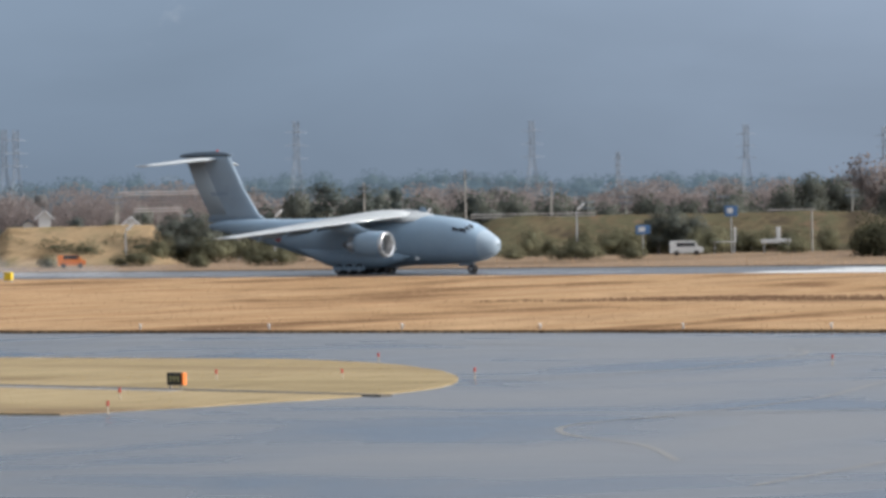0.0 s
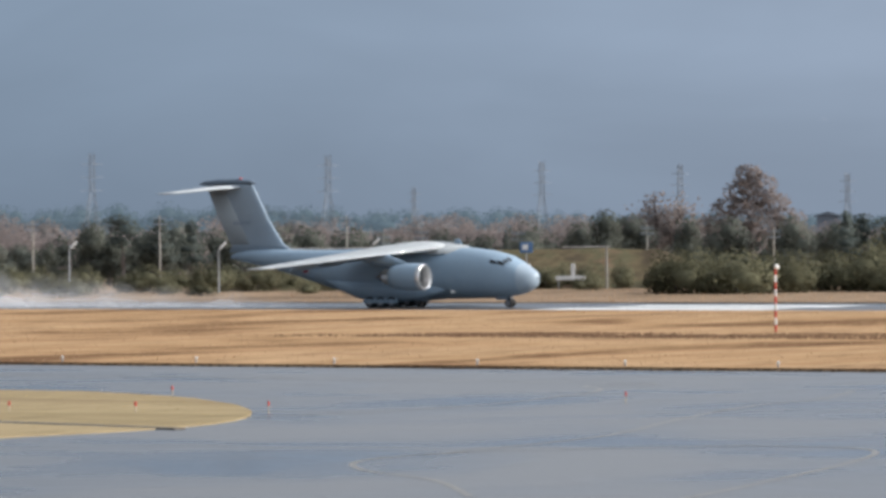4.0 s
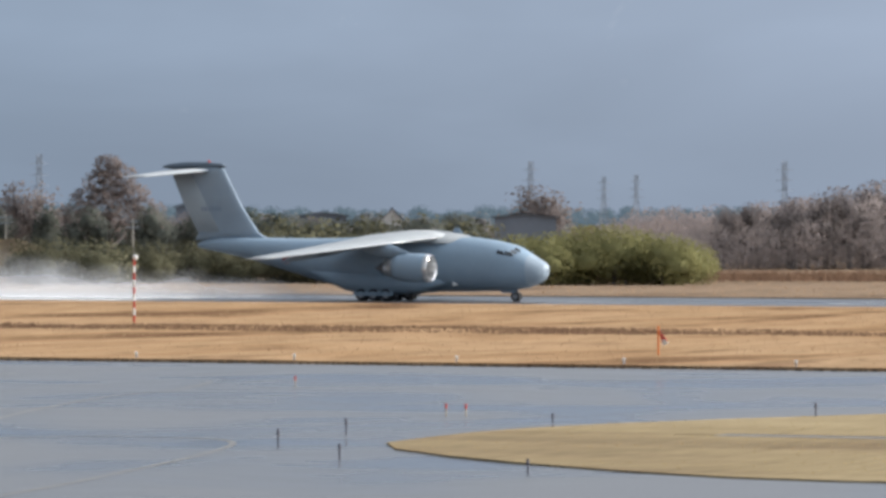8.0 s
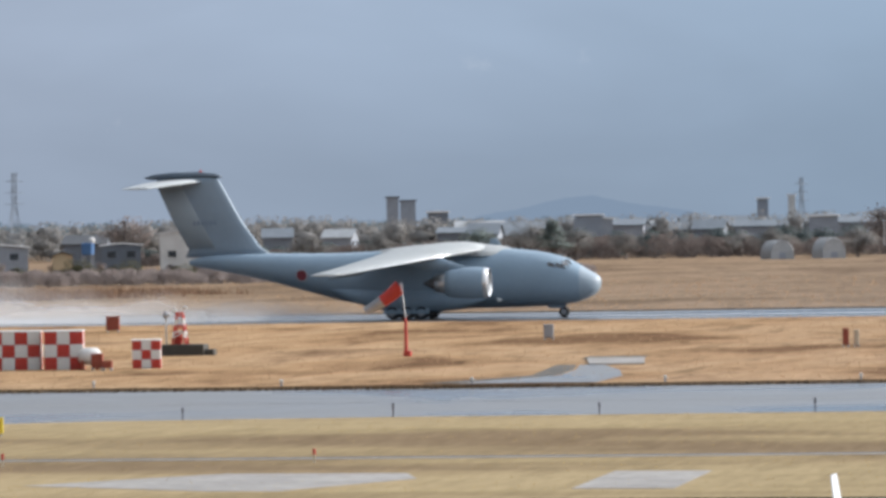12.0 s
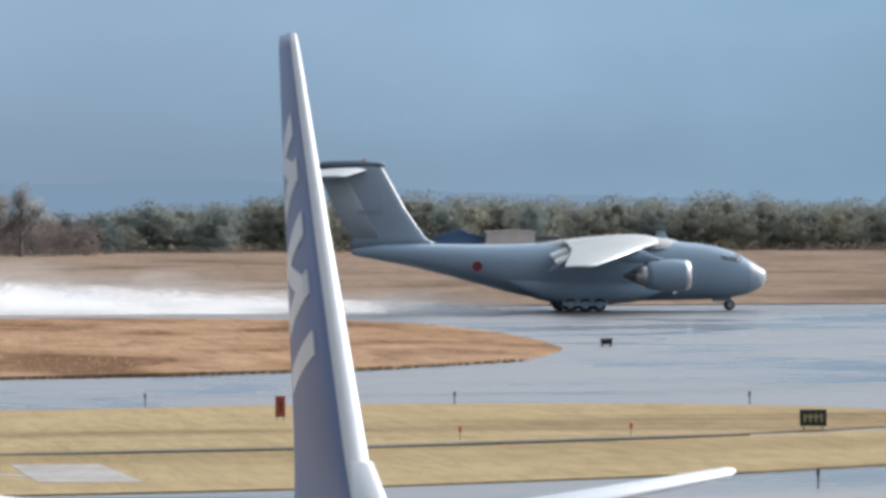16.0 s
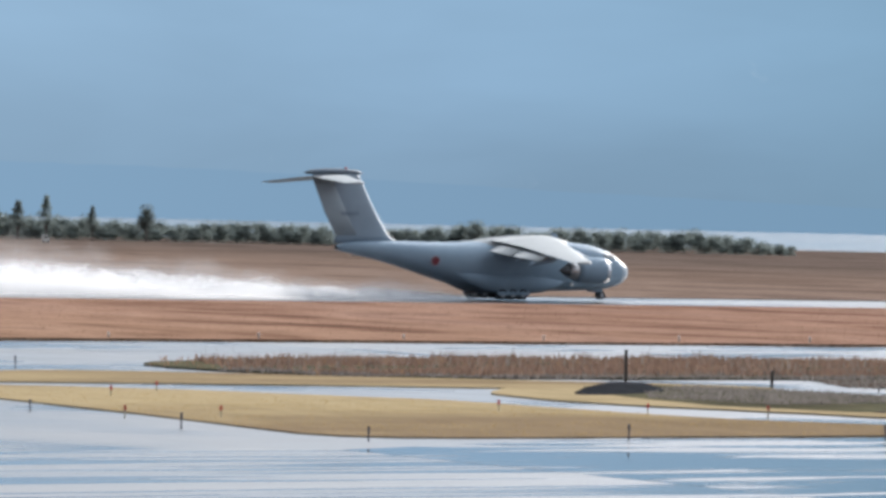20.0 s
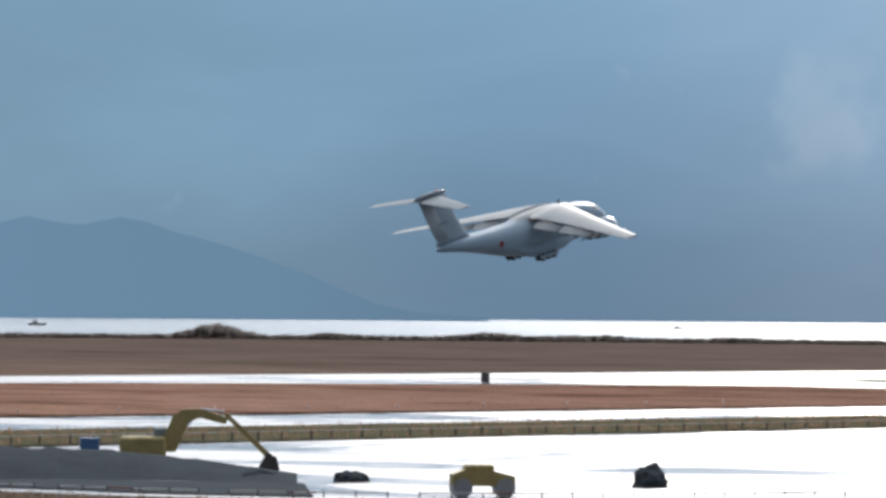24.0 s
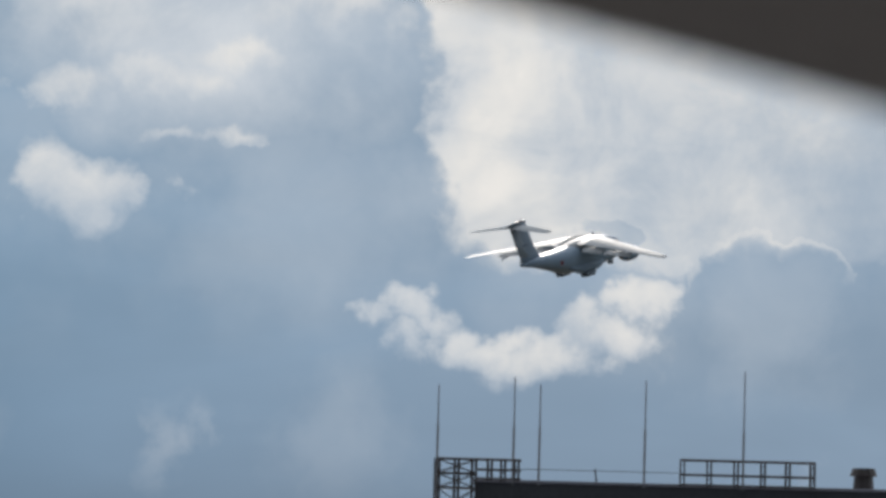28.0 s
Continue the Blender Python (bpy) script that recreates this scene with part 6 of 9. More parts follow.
def localizer_mast():
    """Red and white lattice mast with three red ball lamps."""
    m = thing("lattice_mast", pose(-97.3, 329.7, 0.2), "red and white banded lattice mast with red balls", "mast")
    top, w = 14.2, 0.36
    bands = 7
    for k in range(bands):
        z0, z1 = top * k / bands, top * (k + 1) / bands
        bm = B()
        for x in (-w, w):
            for y in (-w, w):
                tube(bm, (x, y, z0), (x, y, z1), 0.045, sides=5)
        n = 3
        for i in range(n):
            a, b = z0 + (z1 - z0) * i / n, z0 + (z1 - z0) * (i + 1) / n
            s = 1 if i % 2 else -1
            for y in (-w, w):
                tube(bm, (-s * w, y, a), (s * w, y, b), 0.03, sides=4)
                tube(bm, (-w, y, b), (w, y, b), 0.03, sides=4)
            for x in (-w, w):
                tube(bm, (x, -s * w, a), (x, s * w, b), 0.03, sides=4)
        part("lattice_band", bm, RED if k % 2 == 0 else WHITE, m, "red lattice band" if k % 2 == 0 else "white lattice band")
    bm = B()
    tube(bm, (0, 0, top), (0, 0, top + 0.7), 0.16, 0.05, sides=8)
    part("finial", bm, RED, m)
    for x in (-0.18, 0.1):
        bm = B()
        tube(bm, (x, -0.42, 0.3), (x, -0.42, top - 1.0), 0.07, sides=6)
        part("conduit", bm, GALV, m)
    for z in (11.9, 7.95, 3.95):
        bm = B()
        bmesh.ops.create_icosphere(bm, subdivisions=2, radius=0.42, matrix=Matrix.Translation((-0.85, -0.1, z)) @ Matrix.Diagonal((0.9, 0.8, 1.25, 1)))
        ball = part("obstruction_ball", bm, RED, m, "red obstruction ball", smooth=True)
        bm = B()
        tube(bm, (-0.85, -0.1, z), (-0.2, -0.1, z), 0.05, sides=6)
        part("bracket", bm, GALV, ball)
    for y in (-0.6, 0.6):
        bm = B()
        box(bm, (6.0, 0.12, 0.12), (2.9, y, 1.75))
        part("cable_tray", bm, DULL_RED, m)
    for x in (1.6, 3.3, 5.0):
        bm = B()
        tube(bm, (x, 0, 0), (x, 0, 1.75), 0.05, sides=6)
        part("tray_post", bm, DULL_RED, m)
    return m


localizer_mast()


def chequer_hut(x, y, cols, rows, size, deep, label):
    """An equipment hut clad in red and white panels, each panel set on the shell."""
    w, h = cols * size, rows * size
    t = thing("equipment_hut", pose(x, y, 0.18, rz=12), label, "equipment hut", "chequered huts on the grass")
    bm = B()
    box(bm, (w - 0.06, deep - 0.06, h - 0.03), (0, 0, h / 2), bevel=0.03)
    part("shell", bm, GALV, t)
    tile = {}
    for mat in (RED, WHITE):
        bm = B()
        box(bm, (size - 0.015, 0.05, size - 0.015), bevel=0.012)
        tile[mat] = mesh_of("panel", bm, mat)
    for side in range(2):
        n = cols if side == 0 else max(1, round(deep / size))
        for i in range(n):
            for k in range(rows):
                ob = new("panel", tile[WHITE if (i + k) % 2 else RED])
                ob.parent = t
                u = (i + 0.5) * size
                if side == 0:
                    ob.matrix_basis = Matrix.Translation((u - w / 2, -deep / 2, (k + 0.5) * size))
                else:
                    ob.matrix_basis = Matrix.Translation((w / 2, u - deep / 2 + (deep - n * size) / 2, (k + 0.5) * size)) @ Matrix.Rotation(math.pi / 2, 4, "Z")
    bm = B()
    box(bm, (w + 0.1, deep + 0.1, 0.08), (0, 0, h + 0.03), bevel=0.02)
    part("roof", bm, WHITE, t)
    return t


chequer_hut(-88.3, 322.5, 4, 3, 0.82, 2.4, "red and white chequered equipment hut")
chequer_hut(-85.0, 322.2, 3, 3, 0.82, 2.4, "red and white chequered equipment hut")
chequer_hut(-79.7, 322.8, 3, 3, 0.6, 1.8, "small red and white chequered hut")


def tank(x, y, r, long, label):
    t = thing("fuel_tank", pose(x, y, 0.2, rz=12), label, "tank")
    bm = B()
    prof = [(-long / 2, 0.02), (-long / 2 + 0.12, 0.6 * r), (-long / 2 + 0.35, r), (long / 2 - 0.35, r), (long / 2 - 0.12, 0.6 * r), (long / 2, 0.02)]
    loft(bm, [[(px, q * math.cos(2 * math.pi * i / 20), r + 0.3 + q * math.sin(2 * math.pi * i / 20)) for i in range(20)] for px, q in prof])
    part("shell", bm, WHITE, t, smooth=True)
    for px in (-long * 0.3, long * 0.3):
        bm = B()
        box(bm, (0.2, 1.2, 0.6), (px, 0, 0.3), bevel=0.02)
        part("saddle", bm, DULL_RED, t)
    return t


tank(-90.6, 321.5, 0.62, 2.0, "small white tank beside the chequered huts")
tank(-82.9, 320.6, 0.55, 1.6, "small white tank beside the chequered huts")


def cabinet(name, x, y, w, d, h, mat, label, category, z=0.18, turn=8, legs=True):
    t = thing(name, pose(x, y, z, rz=turn), label, category)
    bm = B()
    box(bm, (w, d, h), (0, 0, h / 2 + (0.18 if legs else 0)), bevel=0.04)
    body = part("body", bm, mat, t)
    bm = B()
    box(bm, (w * 1.06, d * 1.06, 0.06), (0, 0, h + 0.03 + (0.18 if legs else 0)), bevel=0.015)
    part("lid", bm, mat, t)
    bm = B()
    box(bm, (w * 0.42, 0.03, h * 0.8), (-w * 0.22, -d / 2 - 0.01, h * 0.5 + (0.18 if legs else 0)), bevel=0.008)
    part("door", bm, mat, body)
    if legs:
        for sx in (-0.4, 0.4):
            bm = B()
            box(bm, (0.1, d * 0.9, 0.2), (sx * w, 0, 0.1))
            part("foot", bm, GALV, t)
    return t


cabinet("equipment_box", -82.0, 319.0, 0.75, 0.6, 0.85, DULL_RED, "dull red equipment box on the grass", "equipment box")
cabinet("equipment_box", -81.2, 318.5, 0.6, 0.6, 0.4, DULL_RED, "small dull red box on the grass", "equipment box")
cabinet("runway_sign", -109.2, 430.4, 1.15, 0.5, 1.15, DULL_RED, "dark red runway sign box seen from behind", "airfield sign")
cabinet("equipment_box", -63.7, 384.3, 0.75, 0.6, 0.95, GALV, "pale grey equipment box on the grass", "equipment box")
cabinet("equipment_box", -37.9, 353.0, 0.42, 0.4, 1.1, DULL_RED, "small red marker box", "equipment box")
cabinet("equipment_box", -37.2, 353.4, 0.32, 0.4, 0.95, BEIGE, "small pale marker box", "equipment box")
cabinet("runway_sign", 211.0, 449.5, 1.2, 0.5, 1.15, DULL_RED, "dark red runway sign box seen from behind", "airfield sign")
cabinet("runway_sign", 496.0, 424.0, 1.3, 0.5, 1.25, BLACK, "dark runway sign box seen from behind", "airfield sign")
cabinet("equipment_box", -218.0, 658.0, 2.1, 1.0, 1.2, WHITE, "white box in the field beyond the runway", "equipment box")
cabinet("runway_sign", -355.4, 446.0, 0.95, 0.5, 0.8, YELLOW, "yellow distance sign beside the runway", "airfield sign")
cabinet("equipment_box", 67.5, 354.5, 0.75, 0.5, 0.35, BLACK, "low dark box at the taxiway edge", "equipment box", z=0.0)


def radar_unit():
    t = thing("antenna_unit", pose(-84.6, 352.5, 0.18), "red and white banded lattice antenna on a dark platform", "antenna")
    bm = B()
    box(bm, (3.5, 1.6, 0.8), (0.1, 0, 0.4), bevel=0.05)
    part("platform", bm, PLATFORM, t)
    bm = B()
    box(bm, (0.7, 0.9, 0.45), (2.15, 0, 0.22), bevel=0.05)
    part("step", bm, PLATFORM, t)
    for k in range(5):
        # the lattice mast narrows upwards, band by band
        z0, z1 = 0.8 + 0.44 * k, 0.8 + 0.44 * (k + 1)
        w0, w1 = 0.48 - 0.055 * k, 0.48 - 0.055 * (k + 1)
        bm = B()
        for sx, sy in ((-1, -1), (1, -1), (1, 1), (-1, 1)):
            tube(bm, (sx * w0, sy * w0, z0), (sx * w1, sy * w1, z1), 0.065, sides=5)
            tube(bm, (sx * w0, sy * w0, z0), (-sy * w1, sx * w1, z1), 0.045, sides=5)
            tube(bm, (sx * w1, sy * w1, z1), (-sy * w1, sx * w1, z1), 0.045, sides=5)
        part("mast_band", bm, RED if k % 2 == 0 else WHITE, t)
    for x, h in ((-0.42, 3.05), (0.38, 3.3)):
        bm = B()
        tube(bm, (x * 0.5, 0, 2.9), (x, 0, h), 0.04, sides=5)
        horn = part("horn", bm, WHITE, t)
        bm = B()
        box(bm, (0.34, 0.2, 0.2), (x, 0, h + 0.06), bevel=0.04)
        part("horn_head", bm, WHITE, horn)
    bm = B()
    tube(bm, (-1.0, 0, 0.8), (-1.0, 0, 2.7), 0.06, sides=6)
    pole = part("pole", bm, WHITE, t)
    bm = B()
    bmesh.ops.create_icosphere(bm, subdivisions=2, radius=0.26, matrix=Matrix.Translation((-1.0, 0, 2.85)) @ Matrix.Diagonal((1, 0.5, 1.0, 1)))
    part("dish", bm, GALV, pole, "round grey dish", smooth=True)
    bm = B()
    box(bm, (0.5, 0.4, 0.8), (-0.1, -0.1, 1.2), bevel=0.05)
    part("lamp_box", bm, RED, t, "red equipment box inside the mast")
    return t


PLATFORM = surface("dark_olive_platform", (0.075, 0.07, 0.06), rough=0.8, vary=0.2, scale=1.0)
radar_unit()


def banded_pole(x, y, top, r, bands, label, category="pole", cap=None, z=0.18):
    t = thing("banded_pole", pose(x, y, z), label, category)
    for k in range(bands):
        bm = B()
        tube(bm, (0, 0, top * k / bands), (0, 0, top * (k + 1) / bands), r, sides=10)
        part("band", bm, RED if (k + bands) % 2 else WHITE, t)
    if cap == "knob":
        bm = B()
        bmesh.ops.create_icosphere(bm, subdivisions=2, radius=0.24, matrix=Matrix.Translation((0.1, 0, top + 0.1)))
        part("knob", bm, WHITE, t, "white sensor knob", smooth=True)
    if cap == "cage":
        bm = B()
        box(bm, (0.75, 0.75, 1.5), (0, 0, top + 0.8), bevel=0.04)
        part("sensor_box", bm, BEIGE, t, "pale sensor box")
        bm = B()
        for sx in (-0.7, 0.7):
            for sy in (-0.5, 0.5):
                tube(bm, (sx, sy, top), (sx, sy, top + 1.7), 0.05, sides=5)
            for zz in (0.05, 0.85, 1.7):
                tube(bm, (sx, -0.5, top + zz), (sx, 0.5, top + zz), 0.04, sides=5)
        for zz in (0.05, 0.85, 1.7):
            for sy in (-0.5, 0.5):
                tube(bm, (-0.7, sy, top + zz), (0.7, sy, top + zz), 0.04, sides=5)
        part("cage", bm, GALV, t, "grey steel cage")
        bm = B()
        tube(bm, (0, 0, top + 1.6), (0, 0, top + 2.6), 0.05, sides=6)
        part("lamp_stem", bm, RED, t)
    return t


banded_pole(-196.8, 373.5, 5.2, 0.10, 9, "thin red and white banded pole with a white knob", cap="knob")
banded_pole(-35.0, 358.8, 6.9, 0.17, 7, "red and white banded pole with a caged sensor box", "sensor pole", cap="cage")


def windsock():
    t = thing("windsock", pose(-66.7, 343.3, 0.18), "drooping red and grey windsock on a red post", "windsock")
    bm = B()
    tube(bm, (0, 0, 0), (0, 0, 2.6), 0.13, 0.11, sides=8)
    box(bm, (0.5, 0.5, 0.4), (0.1, 0, 0.2), bevel=0.04)
    part("post", bm, RED, t)
    bm = B()
    tube(bm, (0, 0, 2.6), (-0.3, 0, 5.0), 0.05, 0.04, sides=6)
    part("arm", bm, GALV, t)
    a, b = Vector((-0.4, 0, 4.7)), Vector((-2.75, 0, 3.1))
    for u0, u1, mat, nm in ((0.0, 0.5, RED, "sock_red"), (0.5, 1.0, GALV, "sock_grey")):
        bm = B()
        d = b - a
        side = Vector((d.z, 0, -d.x)).normalized()
        rings = []
        for i in range(6):
            u = u0 + (u1 - u0) * i / 5
            r = 0.50 * (1 - 0.4 * u)
            c = a + d * u + Vector((0, 0.05 * math.sin(9 * u), -0.15 * math.sin(math.pi * u)))
            rings.append([c + side * r * math.cos(2 * math.pi * k / 14) + Vector((0, 1, 0)) * r * 0.8 * math.sin(2 * math.pi * k / 14) for k in range(14)])
        loft(bm, rings, caps=False)
        part(nm, bm, mat, t, "red sleeve" if mat is RED else "grey sleeve", smooth=True)
    return t


windsock()


def small_flag():
    t = thing("marker_flag", pose(-122.4, 303.3, 0.18), "red marker post with a small red and white vane", "marker")
    bm = B()
    tube(bm, (0, 0, 0), (0, 0, 1.85), 0.07, sides=8)
    part("post", bm, ORANGE, t)
    bm = B()
    loft(bm, [[(0.05, y, 1.6), (0.6, y, 0.95), (0.25, y, 0.75)] for y in (-0.03, 0.03)])
    part("vane", bm, RED, t)
    bm = B()
    loft(bm, [[(0.3, y, 1.05), (0.7, y, 0.75), (0.3, y, 0.65)] for y in (-0.05, 0.05)])
    part("vane_tip", bm, WHITE, t)
    return t


small_flag()


SIGN_BAR = surface("dull_sign_yellow", (0.36, 0.33, 0.16), rough=0.6, vary=0.15, scale=2.0)


def lit_sign(x, y, w, h, face, bars, label, turn=0.0, side=None):
    """A taxiway sign: a box on legs with a lit face; its characters as plain bars."""
    t = thing("taxiway_sign", pose(x, y, 0.06, rz=turn), label, "airfield sign", "signs on the grass islands")
    bm = B()
    box(bm, (w, 0.22, h), (0, 0, h / 2 + 0.15), bevel=0.025)
    body = part("box", bm, face, t)
    bm = B()
    for i in range(bars):
        box(bm, (0.10, 0.02, h * 0.5), ((i - (bars - 1) / 2) * 0.24, -0.115, h / 2 + 0.15))
    for i in range(bars - 1):
        box(bm, (0.14, 0.02, 0.07), ((i - (bars - 2) / 2) * 0.24, -0.115, h / 2 + 0.2))
    part("marking_bars", bm, SIGN_BAR if face is BLACK else BLACK, body, "dull bars")
    if side:
        bm = B()
        box(bm, (0.1, 0.3, h), (w / 2 + 0.05, 0, h / 2 + 0.15), bevel=0.01)
        part("side_panel", bm, side, t)
    for sx in (-0.35, 0.35):
        bm = B()
        tube(bm, (sx * w, 0, 0), (sx * w, 0, 0.2), 0.04, sides=6)
        part("leg", bm, GALV, t)
    return t


lit_sign(-150.2, 201.3, 0.92, 0.62, BLACK, 3, "black taxiway sign with yellow bars", side=ORANGE)
lit_sign(50.3, 216.8, 1.15, 0.72, BLACK, 4, "black taxiway sign with yellow bars", turn=-10)
lit_sign(29.2, 232.4, 0.45, 0.95, DULL_RED, 1, "red-brown taxiway sign seen nearly edge-on", turn=-5)
lit_sign(-62.1, 223.3, 0.62, 0.72, YELLOW, 1, "yellow taxiway sign with a dark side", turn=10, side=None)
cabinet("equipment_box", -62.5, 223.6, 0.3, 0.4, 0.75, BLACK, "dark box behind the yellow sign", "equipment box", z=0.06)

MARK = surface("slate_marker", (0.09, 0.085, 0.11), rough=0.5, vary=0.15, scale=3.0)
# edge markers and lamps, each a thin post with a coloured top
SHORT, EDGE_KINDS = [], {}


def marker_kind(name, mat, h, label, group):
    t = thing(name, pose(0, -300, 0), label, "edge marker", group)
    bm = B()
    tube(bm, (0, 0, 0), (0, 0, h), 0.035, sides=6)
    part("stem", bm, BEIGE if mat is RED else MARK, t)
    bm = B()
    tube(bm, (0, 0, h * 0.62), (0, 0, h), 0.065, 0.055, sides=8)
    part("sleeve", bm, mat, t)
    return t


def lamp_kind():
    t = thing("edge_lamp", pose(0, -310, 0), "small white taxiway edge lamp in the grass", "edge lamp", "edge lamps along the taxiway")
    bm = B()
    tube(bm, (0, 0, 0), (0, 0, 0.25), 0.06, sides=6)
    part("stem", bm, GALV, t)
    bm = B()
    bmesh.ops.create_icosphere(bm, subdivisions=1, radius=0.11, matrix=Matrix.Translation((0, 0, 0.30)))
    part("globe", bm, WALL_WHITE, t, "pale glass globe", smooth=True)
    return t


POST = marker_kind("edge_marker", MARK, 0.62, "thin dark taxiway edge marker post", "dark edge markers")
REDPOST = marker_kind("edge_marker", RED, 0.6, "short red taxiway edge marker", "red edge markers")
LAMP = lamp_kind()
FIRST = set()


def stand(src, x, y, z=0.0, k=1.0, lean=0.0):
    m = pose(x, y, z, ry=lean) @ Matrix.Diagonal((1, 1, k, 1))
    if src.name not in FIRST:
        FIRST.add(src.name)
        src.matrix_basis = m
        return src
    made = copy_thing(src, Matrix.Identity(4))
    made.matrix_basis = m
    return made


for x, y in ((-71.5, 234.9), (-81, 219.7), (-88.2, 206.3), (-92.9, 195.3), (-83.8, 175.6), (-91, 185), (-57.9, 241.5), (-47.7, 242), (-37.9, 243), (-27.7, 244), (-17.6, 245), (-7.0, 246), (3.6, 247), (14, 249), (24.9, 251), (40.3, 251.8), (54.3, 247.8), (63.4, 234.1), (69.8, 226), (64.4, 205), (55.7, 192.6), (40.1, 172.1), (121.6, 247.5), (118, 248.5), (111.6, 230.1), (111.6, 222), (141.6, 267.6), (112.2, 210.5), (110.4, 193.3), (113.2, 182.5), (126, 182), (139, 181), (-73, 168.5)):
    stand(POST, x, y, 0.0, 0.9 + 0.3 * ((x * 7.3) % 1))
for x, y in ((-96.9, 214.3), (-96.0, 214.5), (-154.5, 210.5), (-147.8, 212), (-141.5, 214.5), (-145, 190), (-136.5, 178), (-131, 232), (-160, 233), (-120, 246), (-54, 195), (-66.5, 197.5), (-42, 197), (-18, 198), (8.0, 204), (34.0, 211), (41.5, 212.5), (66.5, 238), (118, 203), (113.3, 203.5), (131, 232), (125, 226), (137, 209), (143, 205), (148, 202)):
    stand(REDPOST, x, y, 0.0)
stand(REDPOST, 67.6, 239.3, 0.0, 2.1, 12)
for i in range(22):
    stand(LAMP, -215 + 10.9 * i, 284.2 + (0.06 * max(0, i - 17)) * 12, 0.2)
for i in range(24):
    stand(LAMP, 129 + 12.4 * i, 323.5 - 0.1 * max(0, i - 3) * 0.6 + (4 if i == 0 else 0), 0.2)

# concrete panels, culvert and drains let into the grass
SOIL_LINE = surface("wet_drain_bed", (0.09, 0.08, 0.065), rough=0.8, vary=0.3, scale=0.6)
for outline in ([(-28.6, 176.6), (-24.9, 176.2), (-25.3, 188.2), (-28.8, 188.4)], [(-16.3, 176), (-12.8, 175.6), (-12.8, 189.6), (-16.3, 189.8)], [(-7.5, 180.4), (-3.8, 179.8), (-4.1, 194), (-7.5, 194.6)], [(1.7, 179.6), (5.0, 179.0), (4.9, 193), (1.6, 193.6)], [(14.2, 180.5), (17.8, 180), (17.4, 193), (14, 193.4)], [(-41.5, 176.4), (-38.8, 176.2), (-35.5, 184), (-36.5, 188), (-43.6, 188.5), (-49.2, 181)]):
    slab("pavement", outline, 0.0, 0.082, PALE_SLAB, "pale concrete panel let into the grass", "concrete panel", ragged=0.25, step=0.8)
slab("pavement", [(5.2, 180.5), (9.5, 192.5), (17.0, 181.2), (16.8, 180.4), (9.6, 190.6), (5.3, 179.6)], 0.0, 0.078, PALE_SLAB, "narrow concrete path across the grass", "path")
slab("pavement", [(-50.2, 318), (-46.8, 318.6), (-48.6, 331), (-52.4, 331)], 0.0, 0.30, PALE_SLAB, "pale culvert slab in the grass", "culvert")
# solid dark slab painted as the shade inside the culvert
slab("pavement", [(-52.8, 331.6), (-48.8, 331.6), (-49.3, 337), (-53.2, 337)], 0.0, 0.236, SOIL_LINE, "dark slab for the shaded culvert mouth", "culvert")
slab("pavement", [(-52.6, 285), (-48.8, 297), (-49.4, 308), (-50.8, 318), (-49.2, 318), (-46.4, 306), (-44.8, 296), (-44.6, 285)], 0.0, 0.225, ASPHALT, "wet drain channel in the grass", "drain")
slab("pavement", [(-54.4, 285), (-50.4, 297.5), (-52.2, 318), (-51.0, 318), (-49.6, 308), (-49.0, 297), (-52.8, 285)], 0.0, 0.24, SOIL_LINE, "dark muddy edge of the drain channel", "drain")

slab("pavement", [(-900, 204.4), (-162, 204.0), (-148, 200.3), (-134, 196.2), (-134, 195.3), (-148, 198.9), (-162, 202.3), (-900, 202.6)], 0.0, 0.085, SOIL_LINE, "shallow dark drain across the mown island", "drain")
slab("pavement", [(-900, 202.5), (-162, 202.2), (-148, 198.8), (-148, 197.9), (-162, 201.2), (-900, 201.5)], 0.0, 0.088, PALE_SLAB, "pale kerb beside the drain", "drain")

slab("pavement", [(-78, 201.2), (-47, 201.3), (14, 202.5), (29, 206.0), (46, 213.6), (46.6, 212.6), (29.4, 204.6), (14, 201.3), (-47, 200.3), (-78, 200.2)], 0.0, 0.085, SOIL_LINE, "shallow dark drain across the mown island", "drain")
slab("pavement", [(-78, 200.1), (-47, 200.2), (14, 201.2), (14, 200.4), (-47, 199.5), (-78, 199.4)], 0.0, 0.088, PALE_SLAB, "pale kerb beside the drain", "drain")

LINE = surface("faded_yellow_line", (0.22, 0.19, 0.145), rough=0.30, vary=0.3, scale=1.2)


def stripe(points, width, label="worn yellow taxi guide line"):
    """A painted guide line along a smooth course."""
    pts = [Vector((*p, 0.010)) for p in points]
    fine = []
    for i in range(len(pts) - 1):
        p0, p1, p2, p3 = pts[max(0, i - 1)], pts[i], pts[i + 1], pts[min(len(pts) - 1, i + 2)]
        for k in range(10):
            u = k / 10
            fine.append(0.5 * ((2 * p1) + (p2 - p0) * u + (2 * p0 - 5 * p1 + 4 * p2 - p3) * u * u + (3 * p1 - p0 - 3 * p2 + p3) * u ** 3))
    fine.append(pts[-1])
    bm = B()
    rings = []
    for a, b in zip(fine, fine[1:] + [fine[-1] * 2 - fine[-2]]):
        side = Vector((-(b - a).y, (b - a).x, 0)).normalized() * width / 2
        rings.append([a - side, a + side])
    loft(bm, rings, closed=False, caps=False)
    return tagged(part("trim", bm, LINE), label, "guide line", kind="structure")


